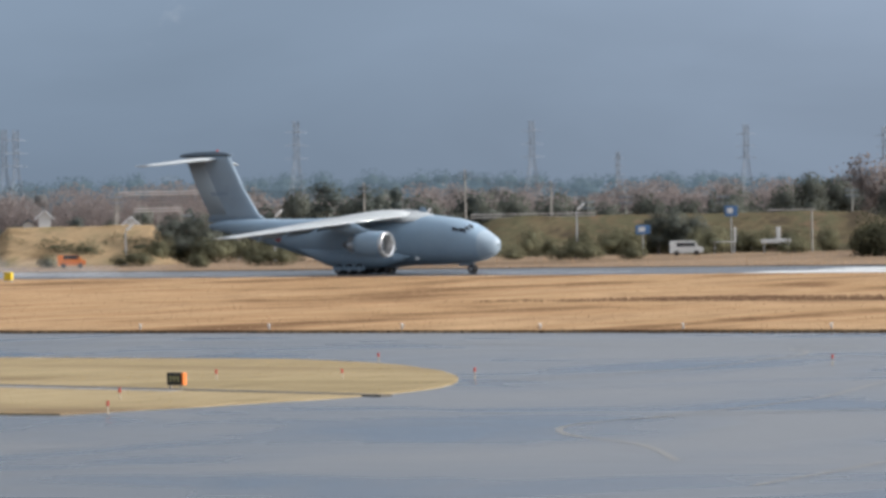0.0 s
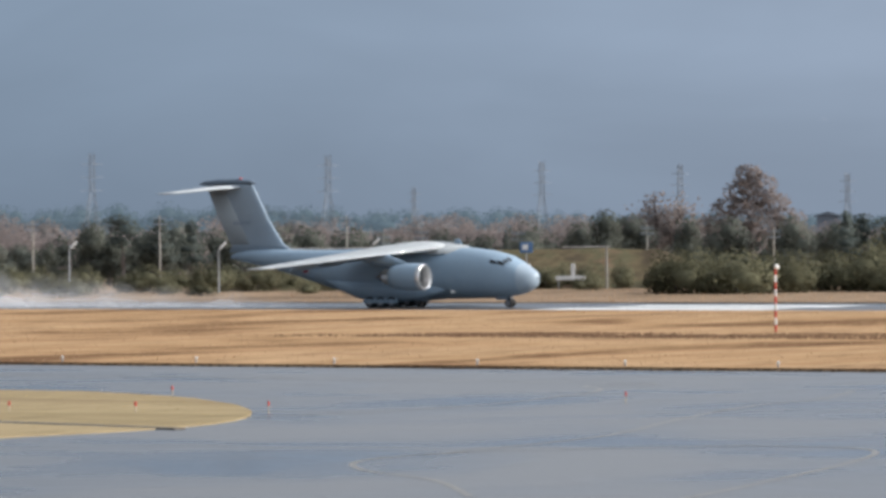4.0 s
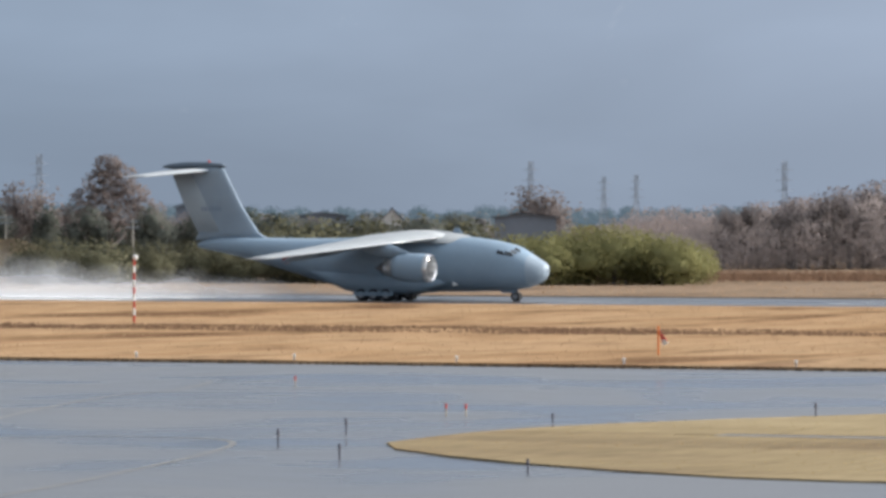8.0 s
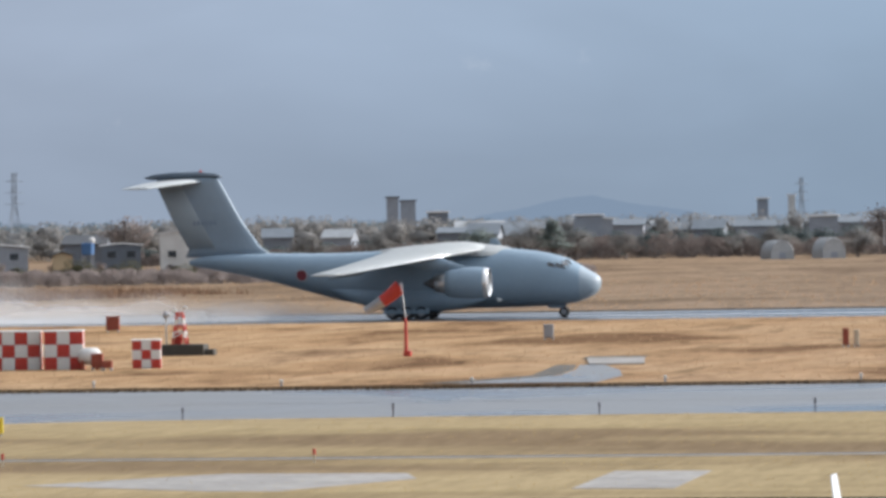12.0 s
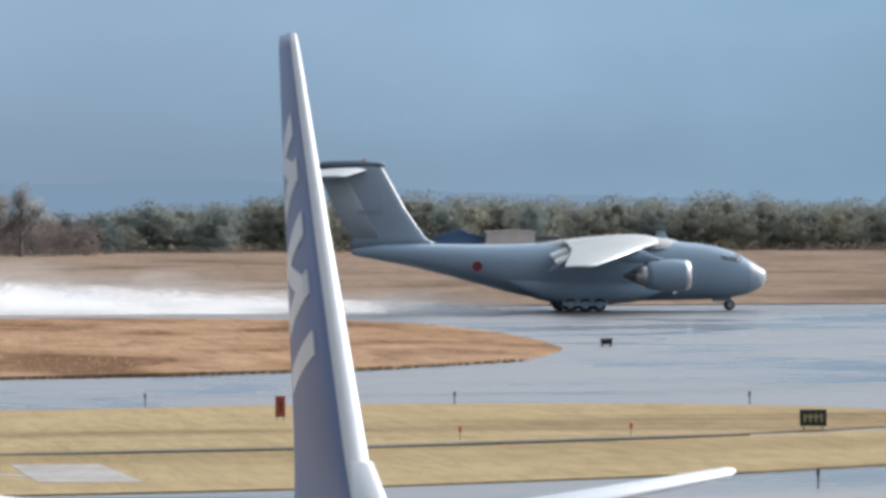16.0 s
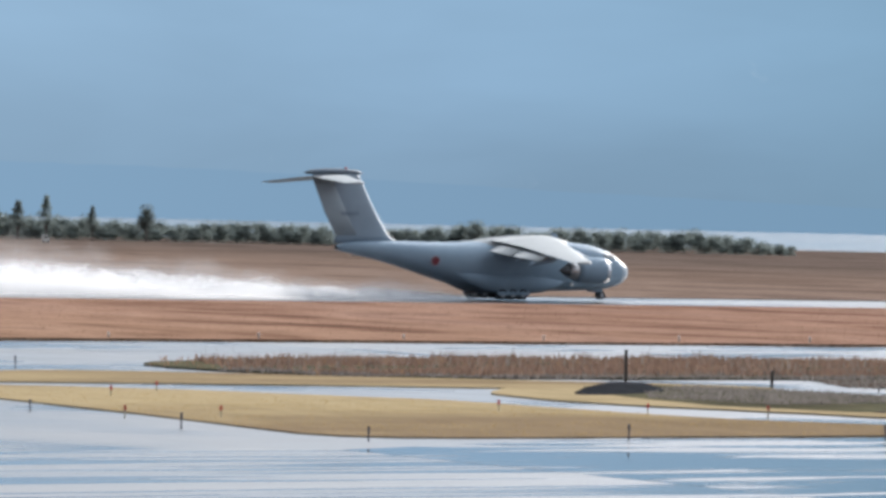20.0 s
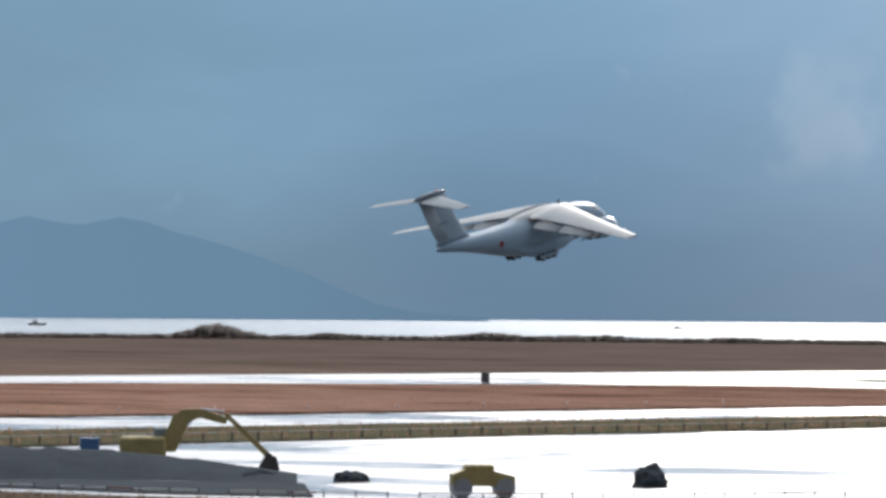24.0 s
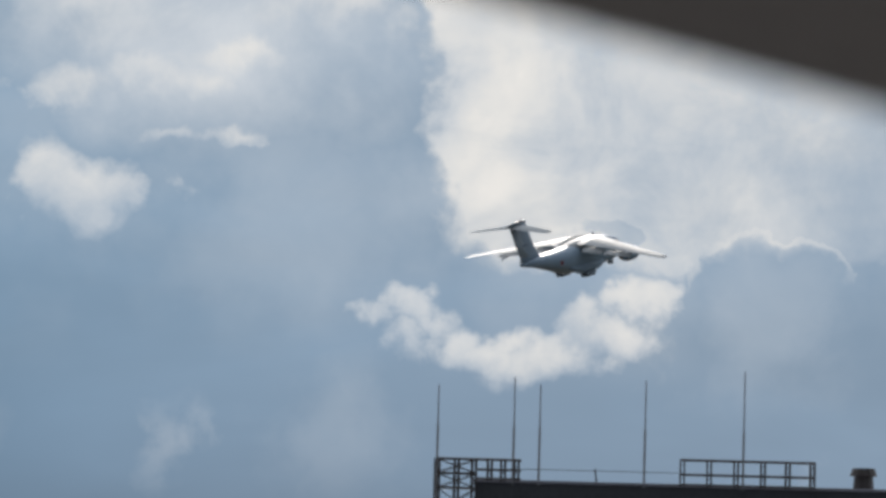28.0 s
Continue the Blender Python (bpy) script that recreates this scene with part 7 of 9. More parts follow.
stripe([(-400, 263), (-170, 262), (-146, 254), (-138.5, 236), (-137, 220), (-141, 206), (-146, 196)], 0.3)
stripe([(-92, 152), (-99, 161), (-106, 167), (-110, 174), (-109, 182), (-102, 190)], 0.3)
stripe([(-102, 190), (-94, 187), (-86, 160), (-82, 140)], 0.3)
stripe([(-128, 252), (-124, 240), (-123, 231), (-118, 214), (-112, 196), (-110, 178)], 0.3)
stripe([(-110, 262), (-60, 263), (40, 264), (75, 262), (90, 252), (94, 236), (91.5, 214), (88, 203), (80, 192), (64, 180), (40, 166)], 0.3)
stripe([(90, 470), (90, 380), (90, 300), (90, 225), (86, 180)], 0.3)
stripe([(40, 264), (200, 303), (420, 300)], 0.3)
for i in range(24):
    slab("trim", [(-577 + 50 * i, 482.6), (-548 + 50 * i, 482.6), (-548 + 50 * i, 483.5), (-577 + 50 * i, 483.5)], 0.0, 0.010, WHITE, "worn white runway centre dash", "runway marking")

for y in (470, 486):
    slab("trim", [(-277, y), (-250, y), (-250, y + 10), (-277, y + 10)], 0.0, 0.011, WHITE, "worn white runway aiming block", "runway marking")

# ---- parked airliner below the deck ----
JET_WHITE = surface("jet_white", (0.74, 0.75, 0.76), rough=0.3, vary=0.05, scale=0.4, spec=0.6)
JET_BLUE = surface("jet_blue", (0.06, 0.105, 0.27), rough=0.35, vary=0.1, scale=0.4, spec=0.5)


def build_airliner():
    jet = thing("parked_airliner", pose(10.35, 62.9, 0, rz=-90.5), "white and blue parked airliner seen nose-on with its tail standing up", "airliner")
    hull = [(0.0, 2.9, 2.6, 0.15), (0.7, 3.6, 2.1, 0.8), (2.2, 4.4, 1.6, 1.4), (4.5, 5.15, 1.42, 1.85), (8, 5.25, 1.4, 1.9), (26, 5.25, 1.4, 1.9), (30, 5.2, 2.0, 1.75), (34, 5.05, 3.0, 1.3), (37, 4.85, 3.9, 0.75), (38.6, 4.7, 4.3, 0.25)]
    bm = B()
    loft(bm, [section(*r) for r in hull])
    body = part("fuselage", bm, JET_WHITE, jet, smooth=True)
    # fin: blue with a bright leading edge and slanted pale stripes on the sides
    tri = [(26.6, 10.6, 0.035, 4.6), (28.4, 8.7, 0.06, 5.2), (29.4, 7.8, 0.07, 6.0), (36.7, 2.35, 0.09, 12.15), (36.95, 2.0, 0.07, 12.35)]
    bm = B()
    loft(bm, [upright_foil(s, c, k, z) for s, c, k, z in tri])
    fin = part("fin", bm, JET_BLUE, jet, "tall blue tail fin", smooth=True)
    bm = B()
    loft(bm, [upright_foil(s - 0.06, 0.9, k * c / 0.9 * 0.62, z) for s, c, k, z in tri])
    part("leading_edge", bm, JET_WHITE, fin, "bright white leading edge", smooth=True)
    bm = B()
    loft(bm, [upright_foil(22.6, 8.0, 0.04, 4.6), upright_foil(25.6, 5.2, 0.07, 5.1), upright_foil(28.2, 2.6, 0.10, 5.9)])
    part("dorsal_fillet", bm, JET_WHITE, fin, smooth=True)
    for side in (-1, 1):
        def skin(x, z, lift):
            """A point on the fin's side: x along the chord, z up, lift off the surface."""
            s, c, k = (interp([(r[3], r[q]) for r in tri], z) for q in (0, 1, 2))
            h = 5 * k * (0.2969 * math.sqrt(x) - 0.126 * x - 0.3516 * x * x + 0.2843 * x ** 3 - 0.1036 * x ** 4)
            return (NOSE - (s + x * c), side * (h * c + lift), z)
        for z0, x0, x1, rise in ((6.6, 0.92, 0.22, 0.75), (7.5, 0.92, 0.22, 0.75), (8.15, 0.30, 0.85, 0.2), (8.4, 0.92, 0.22, 0.75), (9.3, 0.92, 0.22, 0.7), (9.9, 0.30, 0.85, 0.2), (10.1, 0.92, 0.25, 0.6)):
            bm = B()
            rings = []
            for q in range(5):
                x, z = x0 + (x1 - x0) * q / 4, z0 + rise * q / 4
                rings.append([skin(x, z, -0.05), skin(x, z + 0.36, -0.05), skin(x, z + 0.36, 0.012), skin(x, z, 0.012)])
            loft(bm, rings)
            part("fin_stripe", bm, JET_WHITE, fin, "slanted pale stripe")
        bm = B()
        loft(bm, [foil((33.0, 4.35), 4.4, 0.10, side * 0.6), foil((36.7, 5.22), 1.75, 0.09, side * 7.0), foil((37.1, 5.27), 1.2, 0.07, side * 7.2)])
        part("tailplane", bm, JET_WHITE, jet, "white tailplane half", smooth=True)
        bm = B()
        loft(bm, [foil((12.6, 2.35), 7.9, 0.13, side * 1.5), foil((16.0, 2.75), 5.0, 0.12, side * 5.8), foil((22.3, 3.85), 1.8, 0.10, side * 17.15), foil((22.9, 4.2), 1.5, 0.09, side * 17.62)])
        wing = part("wing", bm, JET_WHITE, jet, "white swept wing", smooth=True)
        bm = B()
        loft(bm, [upright_foil(22.85, 1.55, 0.09, 4.1), upright_foil(23.5, 1.15, 0.08, 5.0), upright_foil(24.3, 0.62, 0.07, 5.95)])
        for v in bm.verts:
            v.co.y += side * (17.68 + 0.21 * (v.co.z - 4.1))
        part("winglet", bm, JET_BLUE if side > 0 else JET_WHITE, wing, "upswept winglet", smooth=True)
        y, z = side * 4.9, 1.75
        bm = B()
        loft(bm, [ring_x(s, r, y, z, 20) for s, r in ((12.2, 0.85), (12.0, 0.92), (12.3, 1.02), (13.5, 1.08), (15.2, 0.9), (16.0, 0.66), (16.0, 0.5), (14.0, 0.6))], caps=False)
        part("engine_nacelle", bm, JET_WHITE, jet, smooth=True)
        bm = B()
        loft(bm, [upright_foil(12.8, 4.2, 0.08, 2.5), upright_foil(14.4, 3.6, 0.08, 3.0)])
        bmesh.ops.translate(bm, verts=bm.verts[:], vec=(0, y, 0))
        part("engine_pylon", bm, JET_WHITE, jet)
        for dy in (-0.4, 0.4):
            wheel(jet, 19.2, side * 2.86 + dy, 0.55, 0.38)
        bm = B()
        tube(bm, (NOSE - 19.2, side * 2.86, 0.5), (NOSE - 19.0, side * 2.7, 2.4), 0.14, sides=8)
        part("main_gear_leg", bm, STEEL, jet)
    for dy in (-0.2, 0.2):
        wheel(jet, 4.0, dy, 0.34, 0.22)
    bm = B()
    tube(bm, (NOSE - 4.0, 0, 0.35), (NOSE - 3.9, 0, 1.7), 0.09, sides=8)
    part("nose_gear_leg", bm, STEEL, jet)
    for side in (-1, 1):
        for i in range(22):
            bm = B()
            box(bm, (0.28, 0.06, 0.36), (NOSE - 7.0 - 0.95 * i, side * 1.86, 3.9), bevel=0.02)
            part("cabin_window", bm, PANE, body)
    return jet


build_airliner()


def steel_column(az, d, el, w):
    z = up_to(el, d)
    t = thing("steel_column", Matrix.Translation(polar(az, d, 0.0)) @ Matrix.Rotation(radians(-az - 4), 4, "Z"), "pale grey boxed column, set to fit the view", "column", "grey columns on the apron")
    bm = B()
    box(bm, (w, w, z), (0, 0, z / 2), bevel=0.02)
    part("shaft", bm, GREY_PANEL, t)
    bm = B()
    box(bm, (w + 0.03, w + 0.03, 0.05), (0, 0, z + 0.02), bevel=0.01)
    part("cap", bm, GREY_PANEL, t)
    bm = B()
    box(bm, (0.035, 0.03, 0.30), (w * 0.18, -w / 2 - 0.01, z - 0.65), bevel=0.005)
    part("latch", bm, BLACK, t, "small dark latch")
    bm = B()
    box(bm, (w * 0.9, 0.02, z - 0.3), (0, -w / 2 - 0.004, z / 2 - 0.1), bevel=0.004)
    part("cover_plate", bm, GREY_PANEL, t)
    return t


GREY_PANEL = surface("grey_panel", (0.33, 0.34, 0.35), rough=0.55, vary=0.12, scale=1.0)
# distance and width are chosen to fit the camera's view
steel_column(24.55, 60, -2.85, 0.50)
steel_column(27.15, 60, -2.745, 0.48)


# ---- airport fire-service car ----
LIME = surface("dull_lime_paint", (0.25, 0.29, 0.05), rough=0.35, vary=0.1, scale=1.5, coat=0.3)
TAIL_RED = surface("tail_lamp", (0.5, 0.02, 0.02), rough=0.2, vary=0.1, scale=3.0)


def build_car():
    c = thing("patrol_car", pose(98.8, 150, 0, rz=90), "lime-green patrol car with a roof beacon on the wet taxiway", "car")
    L, W = 4.5, 1.78
    side = [(-2.25, 0.45), (-2.2, 0.95), (-2.1, 1.02), (-1.95, 1.55), (-1.7, 1.66), (0.0, 1.70), (0.35, 1.64), (1.05, 1.05), (2.0, 0.92), (2.22, 0.75), (2.25, 0.42), (1.9, 0.32), (-1.9, 0.32)]
    bm = B()
    loft(bm, [[(x, y * W / 2, z) for x, z in side] for y in (-1.0, 1.0)])
    for v in bm.verts:
        if v.co.z > 1.2:
            v.co.y *= 0.84
    bmesh.ops.bevel(bm, geom=[e for e in bm.edges], offset=0.04, segments=1, affect="EDGES", profile=0.5)
    body = part("body", bm, LIME, c)
    for x0, x1, nm in ((-1.75, -0.95, "rear_side_window"), (-0.88, -0.1, "side_window"), (-0.03, 0.55, "front_side_window")):
        for s in (-1, 1):
            bm = B()
            loft(bm, [[(x0, s * (0.865 + o), 1.08), (x1 + (0.25 if nm[0] == "f" else 0), s * (0.865 + o), 1.08), (x1 - (0.1 if nm[0] == "f" else 0), s * (0.775 + o), 1.56), (x0 + 0.06, s * (0.775 + o), 1.56)] for o in (0.0, 0.02)])
            part(nm, bm, PANE, body)
    bm = B()
    loft(bm, [[(x, -0.72, 1.08), (x, 0.72, 1.08), (x + 0.14, 0.64, 1.54), (x + 0.14, -0.64, 1.54)] for x in (-2.14, -2.10)])
    part("rear_window", bm, PANE, body)
    bm = B()
    loft(bm, [[(x, -0.72, 1.12), (x, 0.72, 1.12), (x - 0.62, 0.64, 1.62), (x - 0.62, -0.64, 1.62)] for x in (1.02, 1.06)])
    part("windscreen", bm, PANE, body)
    for x in (-1.4, 1.4):
        for y in (-0.78, 0.78):
            bm = B()
            tube(bm, (x, y - 0.11, 0.34), (x, y + 0.11, 0.34), 0.34, sides=18)
            w = part("tyre", bm, RUBBER, c)
            bm = B()
            tube(bm, (x, y - 0.12, 0.34), (x, y + 0.12, 0.34), 0.19, sides=12)
            part("rim", bm, STEEL, w)
    for y in (-0.74, 0.74):
        bm = B()
        box(bm, (0.08, 0.2, 0.42), (-2.16, y, 0.98), bevel=0.02)
        part("tail_lamp", bm, TAIL_RED, c, "red tail lamp")
    bm = B()
    box(bm, (0.12, 1.74, 0.24), (-2.27, 0, 0.52), bevel=0.03)
    part("bumper", bm, BLACK, c)
    bm = B()
    for y in (-0.6, 0.6):
        box(bm, (2.0, 0.05, 0.08), (-0.6, y, 1.78))
    for x in (-1.3, 0.1):
        box(bm, (0.06, 1.25, 0.05), (x, 0, 1.80))
    part("roof_rack", bm, BLACK, c)
    bm = B()
    box(bm, (0.35, 1.1, 0.14), (-0.3, 0, 1.9), bevel=0.04)
    bar = part("light_bar", bm, WHITE, c, "pale light bar")
    bm = B()
    bmesh.ops.create_icosphere(bm, subdivisions=2, radius=0.13, matrix=Matrix.Translation((-0.3, 0.1, 2.05)))
    part("beacon", bm, WALL_WHITE, bar, "pale beacon dome", smooth=True)
    bm = B()
    box(bm, (0.03, 0.5, 0.12), (-2.27, 0, 0.72))
    part("plate_bar", bm, WHITE, c, "plain pale plate")
    return c


CAR = build_car()

# ---- lamp posts and works at the taxiway end ----
SOIL = surface("dark_wet_soil", (0.078, 0.088, 0.098), rough=0.95, vary=0.16, scale=0.35, bump=0.35, spec=0.0)
VERGE = turf("dull_verge", [(0.06, 0.047, 0.04), (0.115, 0.085, 0.07), (0.095, 0.082, 0.068), (0.14, 0.095, 0.075)], 0.12, 0.9)
MACHINE = surface("machine_yellow", (0.44, 0.34, 0.13), rough=0.6, vary=0.25, scale=1.2)
BLUE_GREY = surface("container_blue_grey", (0.22, 0.28, 0.33), rough=0.6, vary=0.15, scale=0.8)


def lamp_post(x, y, h, label):
    t = thing("flood_lamp_post", pose(x, y, 0.05), label, "lamp post", "twin lamp posts by the taxiway")
    bm = B()
    tube(bm, (0, 0, 0), (0, 0, h), 0.16, 0.13, sides=10)
    part("post", bm, DARK_POST, t)
    for z, s in ((h - 0.1, -1), (h - 0.75, -1), (h - 0.35, 1)):
        bm = B()
        box(bm, (0.42, 0.34, 0.3), (s * 0.36, 0, z), Matrix.Rotation(s * 0.4, 4, "Y"), bevel=0.05)
        tube(bm, (0, 0, z), (s * 0.3, 0, z), 0.05, sides=6)
        part("flood_lamp", bm, DARK_POST, t)
    bm = B()
    box(bm, (0.55, 0.45, 1.0), (0, 0, 0.5), bevel=0.05)
    part("base_box", bm, BLUE_GREY, t)
    return t


DARK_POST = surface("dark_brown_steel", (0.10, 0.085, 0.08), rough=0.5, metal=0.3, vary=0.2, scale=2.0)
lamp_post(182.6, 234.2, 5.9, "dark steel post with three flood lamps")
lamp_post(181.2, 230.2, 6.0, "dark steel post with three flood lamps")


def dark_stake(x, y, h, w=0.15):
    t = thing("dark_stake", pose(x, y, 0.0), "dark upright stake in the reeds", "stake")
    bm = B()
    box(bm, (w, w, h), (0, 0, h / 2), bevel=0.03)
    part("stake", bm, BLACK, t)
    bm = B()
    box(bm, (w * 1.3, w * 1.3, 0.08), (0, 0, h + 0.03), bevel=0.01)
    part("cap", bm, BLACK, t)
    return t


dark_stake(168.6, 244.0, 1.9)
dark_stake(173.5, 236.5, 1.0)
dark_stake(176.5, 226, 1.3)
for i in range(5):
    cabinet("concrete_block", 203.5 + 3.05 * i, 263.4 + 0.3 * i, 0.75, 0.6, 0.65, DARK_POST, "dark block in a row by the taxiway", "block", z=0.12, legs=False)
bm = B()
tube(bm, (203.5, 263.0, 0.35), (215.7, 264.2, 0.35), 0.09, sides=6)
tagged(part("barrier_beam", bm, DARK_POST), "low dark beam along the row of blocks", "beam")
slab("grass_verge", [(157.3, 206), (166, 214), (174, 216), (178.5, 214), (181, 203.5), (183.2, 193), (184, 181.5), (186.5, 173), (196, 165), (230, 146), (300, 108), (290, 95), (210, 138), (180, 154), (173.7, 159), (163.7, 163), (161.3, 171.6), (162.8, 181), (159.1, 193.4)], -0.1, 0.11, VERGE, "dull trodden verge in front of the works", "verge", ragged=0.8, step=1.5)
ISLE_5 = [(150.4, 230.5), (154, 235), (158.4, 238.3), (163, 240.3), (168, 241.2), (170.4, 237.8), (172.4, 230), (174, 225.5), (177, 216), (167, 212), (160, 203.5), (157, 198.5), (154.2, 200.5), (153.2, 204.4), (152, 208.5), (149.7, 212.8), (148.2, 218.5), (148.6, 225)]
slab("grass_verge", rounded(ISLE_5), -0.1, 0.09, STRAW, "straw-coloured grass verge by the service road", "verge", ragged=0.4, step=0.9)
slab("grass_verge", [(157, 231), (162, 238.4), (168, 240), (170, 237), (172, 230), (173.6, 225), (176, 216.5), (167, 212.6), (160, 205), (156.4, 207), (153.5, 213.5), (154.5, 222)], -0.1, 0.105, OLIVE_TURF, "rough olive weeds on the verge", "verge", ragged=0.5, step=0.9)
slab("grass_verge", [(181, 240), (186, 249.4), (226, 250), (222, 238), (205, 228), (188, 231.5)], -0.1, 0.07, VERGE, "dull trodden ground round the lamp posts", "verge", ragged=0.8, step=1.2)


WET_SOIL = surface("soaked_black_soil", (0.035, 0.037, 0.042), rough=1.0, vary=0.25, scale=0.5, bump=0.4, spec=0.0)


def earth_mound_on_verge():
    """A low lens of dark soil tipped on the verge."""
    bm = B()
    rings = []
    for i in range(25):
        u = i / 24
        w = 1.9 * math.sin(math.pi * u) ** 0.6 + 0.05
        c = Vector((154.2 + 10.5 * u, 227.0 + 8.5 * u, 0))
        ring = []
        for k in range(9):
            v = k / 8 * 2 - 1
            q = c + Vector((0.63, -0.78, 0)) * v * w
            h = 0.62 * (math.sin(math.pi * u) ** 0.8) * (1 - v * v) ** 0.7 * (0.8 + 0.4 * noise.noise((q.x * 0.9, q.y * 0.9, 4.0)))
            ring.append((q.x, q.y, 0.06 + h))
        rings.append(ring)
    loft(bm, rings, closed=False, caps=False)
    bm.normal_update()
    for f in bm.faces:
        if f.normal.z < 0:
            f.normal_flip()
    return tagged(part("earth_mound", bm, WET_SOIL, smooth=True), "low mound of dark wet soil on the verge", "earth mound")


earth_mound_on_verge()


slab("works_ground", [(179, 229), (184.5, 216), (186.2, 204), (188.6, 193.5), (189.6, 182.5), (192, 175.5), (206, 189), (199, 203), (192, 216), (185, 224)], -0.1, 0.08, SOIL, "wet dark soil in front of the heaped bank", "soil", ragged=0.6, step=1.2)


def berm():
    """A long heap of dark soil."""
    ridge = [(39.7, 0.2), (40.1, 1.6), (40.5, 2.1), (41.6, 2.25), (43, 2.05), (44, 1.75), (45.3, 1.45), (46.3, 1.0), (47.4, 0.35)]
    bm = B()
    rings = []
    for i in range(91):
        az = 39.7 + 7.7 * i / 90
        d = 288 + 4 * math.sin(az)
        h = interp(ridge, az) * (1 + 0.10 * noise.noise((az * 5, 0, 0)) + 0.05 * noise.noise((az * 23, 3, 0)))
        rings.append([polar(az, d - 7 + 0.5 * noise.noise((az * 9, 5, 0)), 0.0), polar(az, d - 4.5, 0.45 * h * (1 + 0.15 * noise.noise((az * 17, 8, 0)))), polar(az, d - 1.6, 0.9 * h), polar(az, d, h), polar(az, d + 2, 0.92 * h), polar(az, d + 7, 0.0)])
    loft(bm, rings, closed=False, caps=False)
    return tagged(part("earth_bank", bm, SOIL, smooth=True), "long dark bank of heaped wet soil", "earth bank")


berm()


def barrier_fence():
    """Low red and white boards on pegs along the works."""
    f = thing("barrier_fence", pose(0, 0, 0.1), "low red and white barrier boards along the works", "barrier")
    line = [(175.5, 228), (181.7, 216), (183.6, 204), (185.8, 193.5), (187, 181.7), (190, 174), (198, 166.5), (222, 150), (262, 126)]
    meshes = []
    for mat in (WHITE, DULL_RED):
        bm = B()
        box(bm, (1.45, 0.05, 0.07), (0, 0, 0.26), bevel=0.01)
        meshes.append(mesh_of("board", bm, mat))
    bm = B()
    box(bm, (0.06, 0.06, 0.34), (0, 0, 0.17))
    peg = mesh_of("peg", bm, DARK_POST)
    run = 0.0
    for a, b in zip(line, line[1:]):
        d = Vector(b) - Vector(a)
        ang = math.atan2(d.y, d.x)
        s = 0.0
        while s < d.length:
            p = Vector(a) + d.normalized() * s
            k = int(run)
            if k % 7 != 6:
                ob = new("board", meshes[1 if k % 7 == 2 else 0])
                ob.parent = f
                ob.matrix_basis = Matrix.Translation((*p, 0)) @ Matrix.Rotation(ang, 4, "Z")
            q = new("peg", peg)
            q.parent = f
            q.matrix_basis = Matrix.Translation((*(p - d.normalized() * 0.8), 0))
            s += 1.6
            run += 1
    return f


barrier_fence()


def rail_fence():
    """Short dark posts with a wire along the grass strip."""
    f = thing("post_fence", pose(0, 0, 0.1), "row of short dark fence posts along the grass strip", "fence")
    bm = B()
    box(bm, (0.12, 0.12, 0.62), (0, 0, 0.31), bevel=0.015)
    post = mesh_of("post", bm, DARK_POST)
    n = 84
    for i in range(n):
        x = 215 + 2.75 * i
        ob = new("post", post)
        ob.parent = f
        ob.matrix_basis = Matrix.Translation((x, 251.5 + 0.012 * (x - 215) + 0.3 * math.sin(x), 0)) @ Matrix.Rotation(0.3 * math.sin(3 * x), 4, "Z")
    bm = B()
    tube(bm, (215, 251.5, 0.6), (215 + 2.75 * (n - 1), 254.2, 0.6), 0.02, sides=4)
    part("wire", bm, GALV, f)
    return f


rail_fence()


def excavator(az, d, z, label):
    e = thing("excavator", Matrix.Translation(polar(az, d, z)) @ Matrix.Rotation(radians(-az), 4, "Z") @ Matrix.Diagonal((1.08, 1.08, 1.08, 1)), label, "excavator")
    for y in (-0.95, 0.95):
        bm = B()
        loft(bm, [[(-1.5, y + o, 0.35), (-1.3, y + o, 0.05), (1.3, y + o, 0.05), (1.5, y + o, 0.35), (1.3, y + o, 0.65), (-1.3, y + o, 0.65)] for o in (-0.22, 0.22)])
        part("track", bm, DARK_POST, e)
    bm = B()
    box(bm, (2.5, 2.0, 1.15), (-0.35, 0, 1.35), bevel=0.14)
    body = part("house", bm, MACHINE, e)
    bm = B()
    box(bm, (1.0, 0.9, 1.3), (0.75, 0.5, 1.75), bevel=0.08)
    cab = part("cab", bm, BLUE_GREY, e)
    bm = B()
    box(bm, (0.04, 0.7, 0.8), (1.27, 0.5, 1.95))
    part("cab_window", bm, PANE, cab)
    boom = [(0.5, 1.2), (1.2, 2.95), (1.7, 3.4), (2.7, 3.45), (4.2, 2.95), (4.1, 2.6), (2.7, 2.95), (2.1, 2.75), (1.4, 1.1)]
    bm = B()
    loft(bm, [[(x, y, zz) for x, zz in boom] for y in (-0.45, -0.12)])
    part("boom", bm, MACHINE, e)
    bm = B()
    loft(bm, [[(x, y, zz) for x, zz in ((3.9, 3.15), (4.2, 3.2), (6.6, 0.95), (6.35, 0.75))] for y in (-0.42, -0.16)])
    part("arm", bm, MACHINE, e)
    bm = B()
    loft(bm, [[(x, y, zz) for x, zz in ((6.3, 1.15), (6.8, 0.9), (7.0, 0.2), (6.3, -0.05), (5.6, 0.1), (5.9, 0.4))] for y in (-0.8, 0.2)])
    part("bucket", bm, DARK_POST, e)
    bm = B()
    tube(bm, (1.2, -0.28, 1.6), (2.4, -0.28, 3.0), 0.08, sides=6)
    tube(bm, (2.7, -0.28, 3.4), (4.0, -0.28, 3.3), 0.07, sides=6)
    part("ram", bm, GALV, e)
    return e


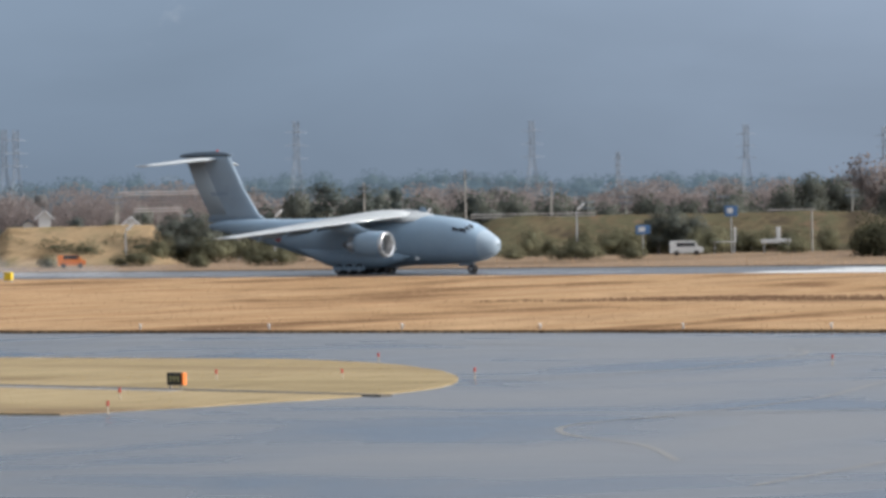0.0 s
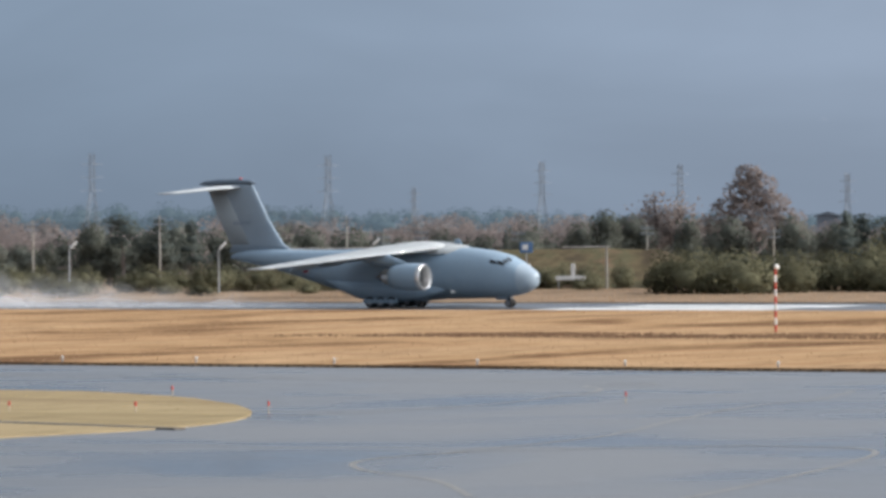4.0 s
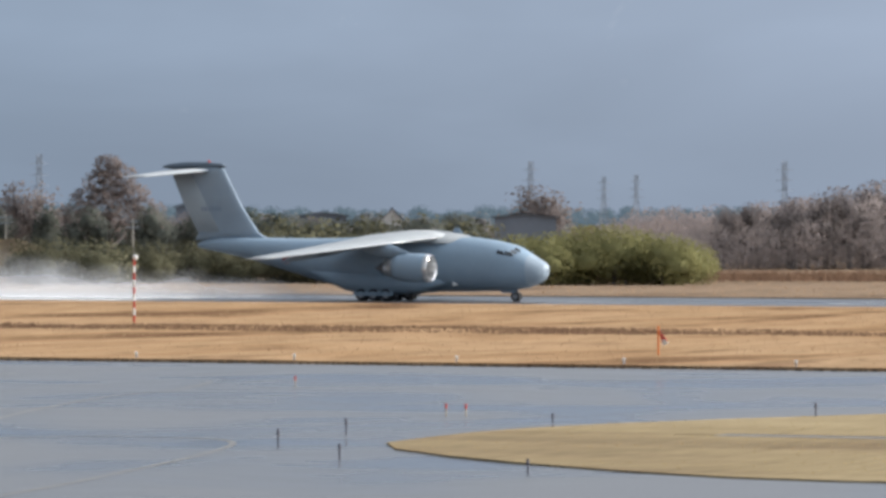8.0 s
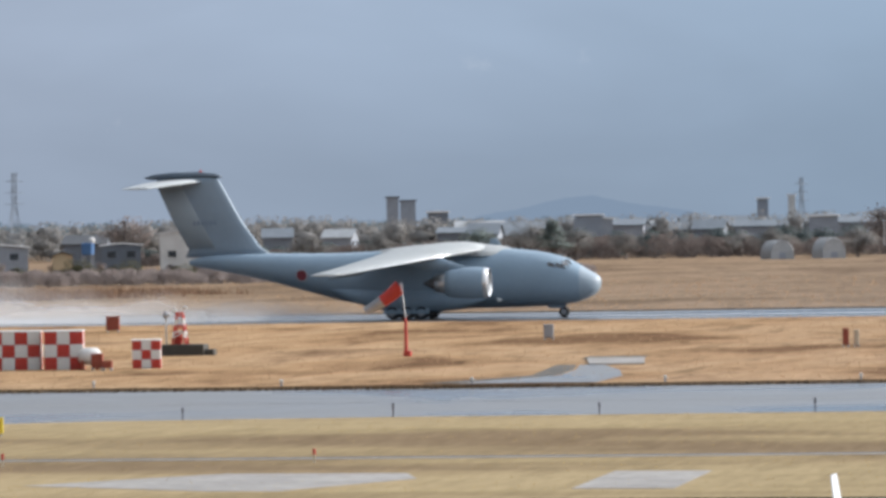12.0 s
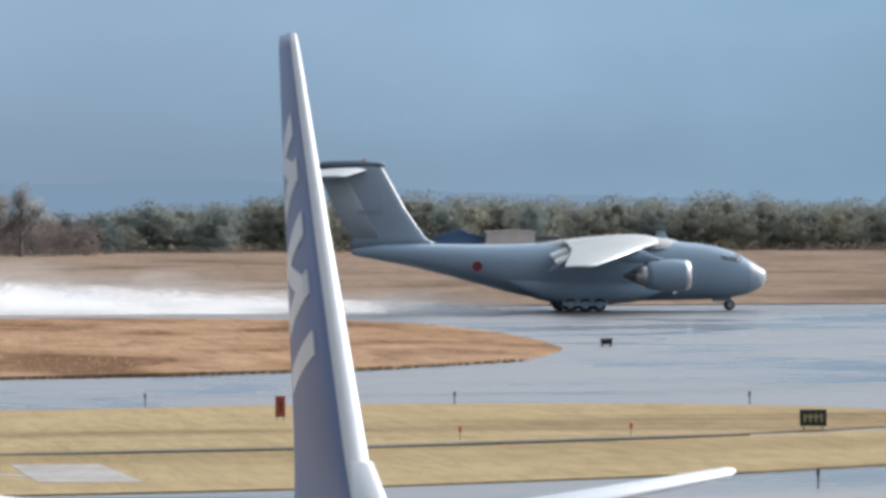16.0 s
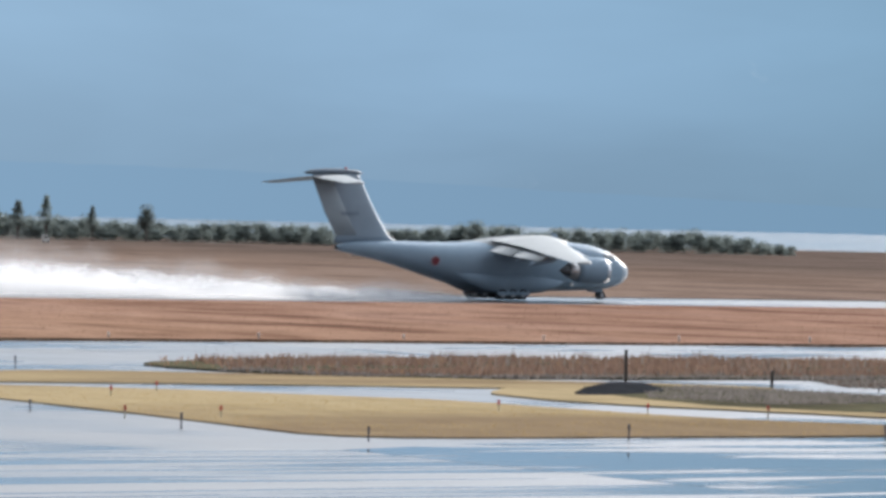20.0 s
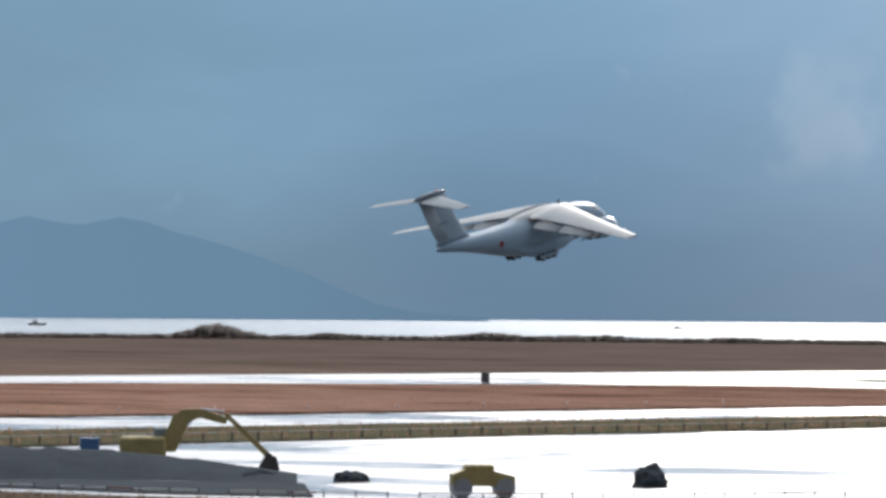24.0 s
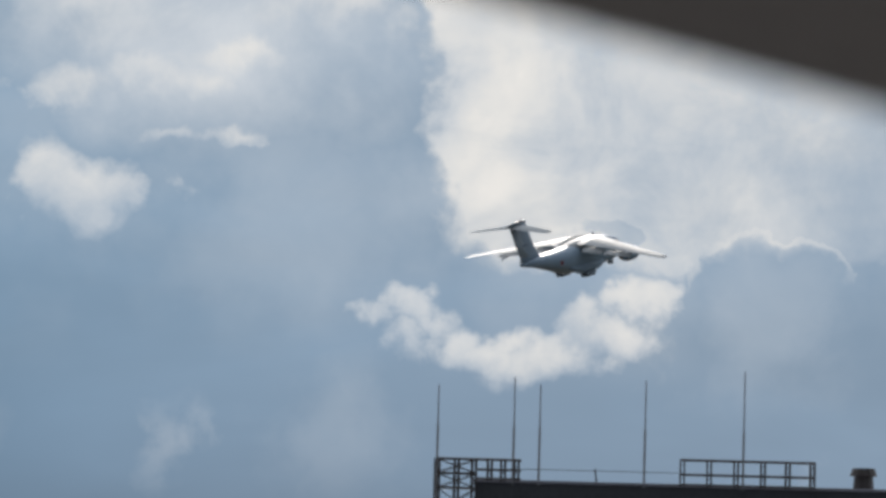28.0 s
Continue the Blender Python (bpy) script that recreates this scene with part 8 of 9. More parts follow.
excavator(45.76, 300, -0.05, "yellow excavator with its arm reaching down behind the soil heap")


def roller(az, d, label):
    r = thing("road_roller", Matrix.Translation(polar(az, d, 0.0)) @ Matrix.Rotation(radians(-az + 10), 4, "Z"), label, "road roller")
    for x in (-1.1, 1.1):
        bm = B()
        tube(bm, (x, -0.7, 0.5), (x, 0.7, 0.5), 0.5, sides=20)
        part("drum", bm, STEEL, r)
    bm = B()
    loft(bm, [[(x, y, z) for x, z in ((-1.6, 0.6), (1.6, 0.6), (1.6, 1.1), (0.6, 1.35), (-0.9, 1.45), (-1.6, 1.2))] for y in (-0.6, 0.6)])
    part("body", bm, MACHINE, r)
    bm = B()
    box(bm, (1.5, 1.05, 0.5), (-0.2, 0, 1.45), bevel=0.12)
    part("hood", bm, MACHINE, r)
    return r


roller(49.45, 262, "yellow road roller on the wet ground")


def tarp_heap(az, d, w, h, turn, label):
    """A heap under pale sheeting, with folds down its sides."""
    t = thing("covered_heap", Matrix.Translation(polar(az, d, 0.0)) @ Matrix.Rotation(radians(turn), 4, "Z"), label, "covered heap")
    bm = B()
    rings = []
    for i in range(13):
        u = i / 12
        s = math.sin(math.pi * u) ** 0.6 + 0.02
        ring = []
        for j in range(11):
            a = math.pi * j / 10
            f = 1 + 0.10 * math.sin(5 * a + 9 * u) + 0.12 * noise.noise((u * 4, j * 0.7, az))
            ring.append((w * (u - 0.5), 0.9 * s * f * math.cos(a), max(0.0, h * s * f * math.sin(a))))
        rings.append(ring)
    loft(bm, rings, closed=False, caps=False)
    part("sheeting", bm, WALL_WHITE, t, "crumpled pale sheeting", smooth=True)
    for k in (-0.3, 0.05, 0.35):
        bm = B()
        box(bm, (0.5, 0.35, 0.3), (k * w, -1.0, 0.15), bevel=0.08)
        part("weight", bm, DARK_POST, t, "dark sandbag")
    return t


for az, d, w, h, turn, label in ((39.30, 308, 1.9, 0.55, -25, "low heap under crumpled pale sheeting"), (39.62, 311, 2.4, 0.95, -48, "heap under crumpled pale sheeting by the soil bank"), (39.86, 307, 1.7, 0.7, -20, "small heap under torn pale sheeting"), (40.02, 310, 1.4, 0.85, -60, "small heap under pale sheeting by the soil bank")):
    tarp_heap(az, d, w, h, turn, label)


def frame_gate(az, d):
    t = thing("pipe_frame", Matrix.Translation(polar(az, d, 0.0)) @ Matrix.Rotation(radians(-az), 4, "Z"), "dark square pipe frame beside the soil bank", "pipe frame")
    for x in (-0.75, 0.75):
        bm = B()
        tube(bm, (x, 0, 0), (x, 0, 2.5), 0.09, sides=8)
        part("upright", bm, DARK_POST, t)
    bm = B()
    tube(bm, (-0.85, 0, 2.45), (0.85, 0, 2.45), 0.10, sides=8)
    part("crossbar", bm, DARK_POST, t)
    for x in (-0.4, 0.0, 0.4):
        bm = B()
        tube(bm, (x, 0, 0), (x * 1.5 + 0.5, 0.6, 2.0), 0.06, sides=6)
        part("leaning_pole", bm, DARK_POST, t)
    return t


frame_gate(40.1, 309)
cabinet("site_container", *polar(42.75, 303).xy, 2.9, 2.2, 2.0, BLUE_GREY, "blue-grey site container behind the soil heap", "container", z=0.05, turn=-42)
cabinet("site_generator", *polar(45.1, 296).xy, 1.1, 0.9, 1.5, ROOF_BLUE, "small blue generator beside the excavator", "generator", z=0.3, turn=-42)
for az, d, w, tall in ((39.15, 302, 2.2, 0.5), (39.45, 303, 2.6, 0.6), (39.8, 299, 2.4, 0.55), (47.0, 286, 3.4, 0.55), (48.0, 285, 2.2, 0.55), (51.3, 280, 1.9, 1.15), (54.65, 288, 1.5, 0.9), (55.13, 288, 1.3, 0.95)):
    p = polar(az, d)
    bm = B()
    bmesh.ops.create_icosphere(bm, subdivisions=3, radius=1.0, matrix=Matrix.Diagonal((w / 2, 1.0, tall, 1)))
    for v in bm.verts:
        v.co *= 1 + 0.30 * noise.noise(v.co * 1.7 + Vector((az, 0, 0))) + 0.22 * noise.noise(v.co * 4.5 + Vector((0, az, 0)))
        v.co.z = max(v.co.z, -0.1)
    ob = part("rubble_heap", bm, SOIL)
    ob.matrix_world = Matrix.Translation((p.x, p.y, 0.05))
    tagged(ob, "low heap of dark rubble", "rubble heap", "rubble heaps by the works")


def boat(az, d, k, label):
    b = thing("boat", Matrix.Translation(polar(az, d, 0.02)) @ Matrix.Rotation(radians(-az + 8), 4, "Z") @ Matrix.Diagonal((k, k, k, 1)), label, "boat", "white boats on the bay")
    bm = B()
    loft(bm, [[(x, w, 1.0 + 0.03 * x), (x, 0, 0.0), (x, -w, 1.0 + 0.03 * x)] for x, w in ((-3.5, 0.9), (-1, 1.1), (2, 0.9), (4.0, 0.05))])
    part("hull", bm, WALL_WHITE, b)
    bm = B()
    box(bm, (2.2, 1.4, 1.2), (-0.6, 0, 1.6), bevel=0.12)
    part("cabin", bm, WALL_WHITE, b)
    return b


for az, d, k in ((54.46, 2600, 0.9), (56.22, 2600, 0.8), (51.6, 2900, 0.7), (56.9, 3000, 0.9), (43.0, 2500, 1.0), (44.5, 2600, 1.2)):
    boat(az, d, k, "small white boat on the bright water")

# ---- airport office building ----
CONC_DARK = surface("shaded_concrete", (0.35, 0.348, 0.39), rough=0.8, vary=0.12, scale=0.35, fine=18.0)
CONC_BLACK = surface("dark_cladding", (0.085, 0.09, 0.10), rough=0.6, vary=0.2, scale=0.5)
# pale teal base colour stands in for windows lit from inside
PANE_TEAL = surface("lit_look_teal_glass", (0.45, 0.55, 0.50), rough=0.2, vary=0.1, scale=1.0)


SLATE_PANE = surface("slate_glass", (0.11, 0.115, 0.13), rough=0.2, vary=0.15, scale=1.0)


def office():
    k = polar(57.73, 230)
    t = thing("office_building", Matrix.Translation((k.x, k.y, 0)) @ Matrix.Rotation(radians(-61.0), 4, "Z"), "grey concrete office building with a dark roof block and masts", "building")
    W, D, H = 34.0, 16.0, 12.4
    bm = B()
    box(bm, (W, D, H), (W / 2 + 0.3, D / 2, H / 2), bevel=0.05)
    wall = part("wall", bm, CONC_DARK, t)
    bm = B()
    box(bm, (W + 0.6, D + 0.6, 0.84), (W / 2 + 0.3, D / 2, H + 0.42), bevel=0.04)
    part("parapet", bm, CONC_DARK, t)
    for x in (0.7, 3.0, 8.1, 13.2, 18.3, 23.4, 28.5, 33.5):
        bm = B()
        box(bm, (0.65, 0.5, H), (x + 0.6, -0.25, H / 2), bevel=0.03)
        part("pilaster", bm, CONC_DARK, t)
    for floor in range(3):
        z = 10.25 - 3.77 * floor
        for x, w, m in [(0.3 + 0.28, 0.42, PANE_TEAL), (1.95, 0.42, PANE_TEAL), (2.4, 0.42, PANE_TEAL)] + [(4.4 + 1.13 * i, 0.92, PANE) for i in range(4)] + [(9.5 + 1.13 * i, 0.92, PANE) for i in range(4)] + [(14.6 + 1.13 * i, 0.92, PANE) for i in range(4)]:
            bm = B()
            box(bm, (w, 0.16, 0.98), (x, -0.02, z), bevel=0.01)
            win = part("window", bm, m, t)
            bm = B()
            box(bm, (w + 0.12, 0.2, 0.07), (x, -0.06, z - 0.54))
            part("sill", bm, CONC_DARK, win)
            if w > 0.5:
                bm = B()
                box(bm, (0.04, 0.06, 0.98), (x, -0.11, z))
                part("mullion", bm, GREY_PANEL, win)
    bm = B()
    box(bm, (28.5, 9, 2.7), (5.3 + 14.25, 5.5, H + 0.84 + 1.3), bevel=0.03)
    block = part("roof_block", bm, CONC_BLACK, t, "dark clad roof block")
    bm = B()
    box(bm, (28.8, 9.3, 0.14), (5.3 + 14.25, 5.5, H + 0.84 + 2.7), bevel=0.02)
    part("roof_edge", bm, CONC_DARK, block, "slim overhanging roof edge")
    for x in (8.7, 9.35, 10.0, 10.65, 11.3, 13.9, 14.55, 15.2):
        bm = B()
        box(bm, (0.5, 0.08, 0.8), (x, 0.98, H + 0.84 + 1.15), bevel=0.01)
        part("roof_window", bm, SLATE_PANE, block, "faint slate-grey pane")
    for x in (7.4, 12.4, 17.4, 22.4, 27.4):
        bm = B()
        box(bm, (0.16, 0.06, 2.5), (x, 0.98, H + 0.84 + 1.25), bevel=0.01)
        part("cladding_rib", bm, CONC_BLACK, block)

    def cage(x0, x1, z0, z1, posts, rails, braces=False, deep=1.6):
        """An open frame: posts in pairs, thin rails, and cross-braces where it stands tall."""
        bm = B()
        for x in posts:
            for dx in (-0.09, 0.09):
                for y in (0.6, 0.6 + deep):
                    tube(bm, (x + dx, y, z0), (x + dx, y, z1), 0.032, sides=5)
            for k2 in range(int((z1 - z0) / 0.3)):
                tube(bm, (x - 0.09, 0.6, z0 + 0.3 * k2), (x + 0.09, 0.6, z0 + 0.3 * k2 + 0.15), 0.014, sides=4)
            tube(bm, (x, 0.6, z1), (x, 0.6 + deep, z1), 0.03, sides=4)
        for y in (0.6, 0.6 + deep):
            for z in rails:
                tube(bm, (x0, y, z), (x1, y, z), 0.032, sides=4)
            if braces:
                for za, zb in zip(rails, rails[1:]):
                    tube(bm, (x0, y, za), (x1, y, zb), 0.022, sides=4)
                    tube(bm, (x1, y, za), (x0, y, zb), 0.022, sides=4)
        part("steel_cage", bm, DARK_POST, t, "open steel frame")

    cage(3.55, 5.3, H + 0.84, 16.9, (3.55, 4.42, 5.2), (13.4, 14.4, 15.6, 16.25, 16.9), True)
    cage(5.3, 7.3, 15.9, 16.9, (5.9, 6.5, 7.1), (16.05, 16.45, 16.9))
    cage(14.4, 20.4, 15.9, 17.1, (14.5, 15.7, 16.9, 18.1, 19.2, 20.3), (16.0, 16.45, 17.1))
    for z in (14.4, 15.6):
        bm = B()
        box(bm, (1.7, 1.6, 0.08), (4.4, 1.4, z))
        part("platform", bm, DARK_POST, t)
    for x, z in ((3.55, 20.2), (6.95, 20.6), (8.1, 20.3), (12.8, 20.6), (17.2, 21.1)):
        bm = B()
        tube(bm, (x, 1.0, 15.8 if x > 5 else 13.2), (x, 1.0, 18.4), 0.06, sides=6)
        tube(bm, (x, 1.0, 18.4), (x, 1.0, z), 0.04, 0.03, sides=6)
        part("mast", bm, GALV, t, "thin whip mast")
    bm = B()
    tube(bm, (7.2, 0.9, 16.5), (14.4, 0.9, 16.5), 0.015, sides=4)
    tube(bm, (10.7, 0.9, 15.9), (10.6, 0.9, 16.6), 0.04, sides=5)
    part("roof_wire", bm, DARK_POST, t)
    bm = B()
    tube(bm, (22.6, 2, 15.8), (22.6, 2, 16.6), 0.5, 0.42, sides=12)
    tube(bm, (22.6, 2, 16.6), (22.6, 2, 16.95), 0.62, 0.5, sides=12)
    part("roof_vent", bm, DARK_POST, t, "squat roof vent")
    return t


office()

# ---- the viewing deck around the camera ----
DECK = surface("deck_concrete", (0.33, 0.32, 0.31), rough=0.8, vary=0.15, scale=0.8)
slab("floor", [(-7, -7), (8, -7), (8, 0.9), (-7, 0.9)], 7.6, 7.9, DECK, "concrete floor of the viewing deck", "deck")
slab("wall_deck", [(-7, 0.5), (8, 0.5), (8, 0.8), (-7, 0.8)], 0.0, 7.6, DECK, "plain terminal wall under the deck", "wall")
EAVE = surface("dark_eave", (0.15, 0.13, 0.115), rough=0.7, vary=0.12, scale=3.0)


def eave():
    t = thing("deck_canopy", Matrix.Identity(4), "dark brown sloping canopy edge over the viewing deck", "canopy")
    a, b = polar(52, 2.5, 9.876), polar(84, 2.5, 9.515)
    bm = B()
    out = Vector((math.sin(radians(68)), math.cos(radians(68)), 0))
    loft(bm, [[p, p - out * 1.5 + Vector((0, 0, 0.4)), p - out * 1.5 + Vector((0, 0, 0.6)), p + Vector((0, 0, 0.32))] for p in (a, b)])
    part("roof_edge", bm, EAVE, t)
    bm = B()
    tube(bm, (2.45, 0.20, 7.9), (2.45, 0.20, 9.62), 0.05, sides=10)
    part("post", bm, EAVE, t)
    return t


eave()

# ---- grasses and reeds ----
BLADE = leaf_matter("dry_blades", (0.40, 0.27, 0.165), 0.2)
BLADE_RED = leaf_matter("red_brown_blades", (0.21, 0.135, 0.09), 0.2)
WEED_GREY = leaf_matter("grey_weeds", (0.17, 0.155, 0.145), 0.2)
BLADE_DARK = leaf_matter("dark_blades", (0.12, 0.085, 0.055), 0.4)
STRAW_BLADE = leaf_matter("straw_blades", (0.36, 0.25, 0.10), 0.35)


def inside(points, outline):
    """Which points lie in the outline (even-odd rule)."""
    x, y = points[:, 0], points[:, 1]
    hit = np.zeros(len(points), bool)
    for (x0, y0), (x1, y1) in zip(outline, outline[1:] + outline[:1]):
        cross = ((y0 > y) != (y1 > y)) & (x < (x1 - x0) * (y - y0) / ((y1 - y0) or 1e-9) + x0)
        hit ^= cross
    return hit


def blades(name, label, base, z, height, width, material, tilt=0.35, category="grass", tufts=0.0):
    n = len(base)
    h = RNG.uniform(0.5, 1.2, n) * height
    if tufts:
        h *= np.array([1 + tufts * (noise.noise((u * 0.32, v * 0.32, 9.0)) + 0.7 * noise.noise((u * 0.9, v * 0.9, 5.0))) for u, v in base])
    a = RNG.uniform(0, math.pi, n)
    w = RNG.uniform(0.6, 1.3, n) * width
    side = np.stack([np.cos(a) * w, np.sin(a) * w, np.zeros(n)], 1)
    foot = np.column_stack([base, np.full(n, z)])
    tip = foot + np.column_stack([RNG.normal(0, tilt, n) * h, RNG.normal(0, tilt, n) * h, h])
    v = np.stack([foot - side, foot + side, tip], 1).reshape(-1, 3)
    me = bpy.data.meshes.new(name)
    me.from_pydata(v.tolist(), [], np.arange(3 * n).reshape(n, 3).tolist())
    me.materials.append(material)
    return tagged(new(name, me), label, category, kind="stuff")


def scatter(outline, n, x0, x1, y0, y1, clump=6.0):
    p = np.column_stack([RNG.uniform(x0, x1, n * 3), RNG.uniform(y0, y1, n * 3)])
    w = np.array([noise.noise((u / clump * 0.35, v / clump, 2.0)) for u, v in p])
    p = p[(w > RNG.uniform(-0.55, 0.45, len(p)))]
    p = p[inside(p, outline)]
    return p[:n]


def along(outline, n, x0, x1, y0, y1, spread):
    segs = [(np.array(a), np.array(b)) for a, b in zip(outline, outline[1:] + outline[:1])]
    segs = [(a, b) for a, b in segs if x0 <= (a[0] + b[0]) / 2 <= x1 and y0 <= (a[1] + b[1]) / 2 <= y1]
    L = np.array([np.linalg.norm(b - a) for a, b in segs])
    pick = RNG.choice(len(segs), n, p=L / L.sum())
    u = RNG.uniform(0, 1, (n, 1))
    p = np.array([segs[i][0] for i in pick]) * (1 - u) + np.array([segs[i][1] for i in pick]) * u
    return p + RNG.normal(0, spread, (n, 2))


A_CLIP = [(max(x, -360), y) for x, y in GRASS_A]
blades("grass", "tufts of long dry brown grass", scatter(A_CLIP, 26000, -360, 66, 283, 459), 0.18, 0.16, 0.05, BLADE)
# darker blades follow the backlit tone painted into this verge
blades("grass", "tufts of long dry brown grass", scatter(GRASS_B, 14000, 112, 560, 313, 459), 0.18, 0.14, 0.05, BLADE_RED)
FIELD_NEAR = [(-420, 508), (60, 508), (60, 760), (-520, 760)]
blades("grass", "tufts of dry grass beyond the runway", scatter(FIELD_NEAR, 16000, -520, 700, 508, 760), 0.1, 0.3, 0.08, BLADE)
# dark blade colour stands in for shade on the grass edge's side
blades("grass", "dark-coloured blades for the shaded taxiway edge", along(A_CLIP, 9000, -355, 70, 282, 330, 0.35), 0.0, 0.2, 0.06, BLADE_DARK)
blades("grass", "dark-coloured blades for the shaded taxiway edge", along(GRASS_B, 6000, 110, 470, 312, 420, 0.35), 0.0, 0.2, 0.06, BLADE_DARK)
for isle in (ISLE_2, ISLE_4B, [(max(x, -260), y) for x, y in ISLE_1]):
    xs, ys = [p[0] for p in isle], [p[1] for p in isle]
    blades("grass", "short straw-coloured grass on the island", scatter(isle, 9000, min(xs), max(xs), min(ys), max(ys)), 0.06, 0.07, 0.02, STRAW_BLADE)
DRIFT = [(-235, 352), (-150, 349), (-112, 356), (-140, 368), (-215, 366)]
blades("grass", "dark trampled drift in the brown grass", scatter(DRIFT, 11000, -240, -110, 348, 370), 0.18, 0.18, 0.10, BLADE_RED)
REEDS = [(153, 262), (160, 279), (190, 283), (232, 278), (236, 262), (205, 251.5), (185, 251), (165, 251.2), (156, 254)]
blades("reeds", "tall dry brown reeds", scatter(REEDS, 17000, 150, 238, 251, 284), 0.1, 0.42, 0.07, REED, 0.3, "reeds", 0.9)
blades("reeds", "thin tall stalks standing out of the reeds", scatter(REEDS, 900, 150, 238, 256, 284, 2.5), 0.1, 0.85, 0.035, WEED_GREY, 0.18, "reeds", 0.6)
blades("reeds", "dark wet sedge at the foot of the reeds", along(REEDS, 5000, 150, 220, 249, 258, 0.5), 0.05, 0.24, 0.08, WEED_GREY, 0.4, "reeds", 0.5)
WEEDS = [(179, 236), (185, 250), (200, 256), (226, 258), (224, 238), (205, 228), (188, 230)]
blades("reeds", "grey-brown weeds round the lamp posts", scatter(WEEDS, 5000, 176, 228, 226, 260, 3.0), 0.05, 0.30, 0.06, WEED_GREY, 0.45, "reeds", 0.9)
blades("reeds", "grey-brown weeds round the lamp posts", scatter([(172, 252), (184, 251), (226, 258), (228, 268), (196, 262)], 2600, 170, 230, 250, 270, 3.0), 0.08, 0.36, 0.05, WEED_GREY, 0.4, "reeds", 0.9)
V5 = [(158, 214), (165, 216), (174, 218), (172.4, 230), (169, 238), (162, 233), (155, 222)]
blades("scrub", "low dull weeds on the verge", scatter(V5, 5000, 154, 176, 212, 240, 2.5), 0.1, 0.2, 0.05, WEED_GREY, 0.5, "scrub", 0.6)
C_CLIP = [(min(x, 480), y) for x, y in STRIP_C]
blades("grass", "rough brown grass on the strip", scatter(C_CLIP, 7000, 150, 480, 251, 285), 0.1, 0.4, 0.06, BLADE_RED)

VERGE_W = [(158, 206), (166, 214), (178, 214), (183.2, 193), (184, 181.5), (186.5, 173), (196, 165), (230, 146), (210, 138), (180, 154), (163.7, 163), (161.3, 171.6), (162.8, 181)]
blades("scrub", "dark trodden scrub before the soil bank", scatter(VERGE_W, 6000, 150, 232, 136, 216), 0.1, 0.22, 0.07, BLADE_DARK, 0.6, "scrub")
blades("scrub", "low russet weeds before the soil bank", scatter(VERGE_W, 2200, 150, 232, 136, 216, 3.0), 0.1, 0.18, 0.06, BLADE_RED, 0.6, "scrub")

BELT = [tuple(polar(a, d).xy) for a, d in ((-22.8, 655), (-20, 660), (-17.4, 640), (-15, 640), (-12.6, 665), (-13.6, 695), (-18, 705), (-22.8, 700))]
blades("reeds", "belt of tall russet reeds along the runway field", scatter(BELT, 34000, -290, -140, 560, 710, 30.0), 0.1, 1.05, 0.11, REED_BELT, 0.45, "reeds", 0.5)
# ---- spray thrown up from the wet runway ----
def mist_matter(name, most, low, puff):
    """Drifting droplets: dense near the ground, breaking up into wisps above."""
    m = bpy.data.materials.new(name)
    t = nodes_of(m)
    uv = t.nodes.new("ShaderNodeUVMap").outputs[0]
    co = t.nodes.new("ShaderNodeTexCoord").outputs["Object"]
    mp = node(t, "ShaderNodeMapping", i0=co)
    mp.inputs["Scale"].default_value = (0.55, 1.0, 1.0)
    big = node(t, "ShaderNodeTexNoise", Vector=mp.outputs[0], Scale=puff, Detail=5.0, Roughness=0.55, Distortion=0.5)
    sep = node(t, "ShaderNodeSeparateXYZ", i0=uv)
    up = maths(t, "ADD", sep.outputs[1], maths(t, "MULTIPLY", maths(t, "SUBTRACT", big.outputs[0], 0.5), 1.3))
    body = ramp(t, up, [(0.0, 1.0), (0.34, 1.0), (0.55, low), (0.95, 0.0)], "EASE")
    ends = ramp(t, sep.outputs[0], [(0.0, 0.0), (0.04, 0.7), (0.12, 1.0), (0.72, 0.8), (1.0, 0.0)])
    top = ramp(t, sep.outputs[1], [(0.75, 1.0), (1.0, 0.0)])
    alpha = maths(t, "MULTIPLY", maths(t, "MULTIPLY", maths(t, "MULTIPLY", body, ends), top), most)
    d = node(t, "ShaderNodeBsdfDiffuse", Color=(0.88, 0.89, 0.91, 1))
    tr = node(t, "ShaderNodeBsdfTranslucent", Color=(0.88, 0.89, 0.91, 1))
    mix = node(t, "ShaderNodeMixShader", i0=0.5, i1=d.outputs[0], i2=tr.outputs[0])
    clear = t.nodes.new("ShaderNodeBsdfTransparent")
    thin = node(t, "ShaderNodeMixShader", i0=alpha, i1=clear.outputs[0], i2=mix.outputs[0])
    node(t, "ShaderNodeOutputMaterial", Surface=thin.outputs[0])
    return m


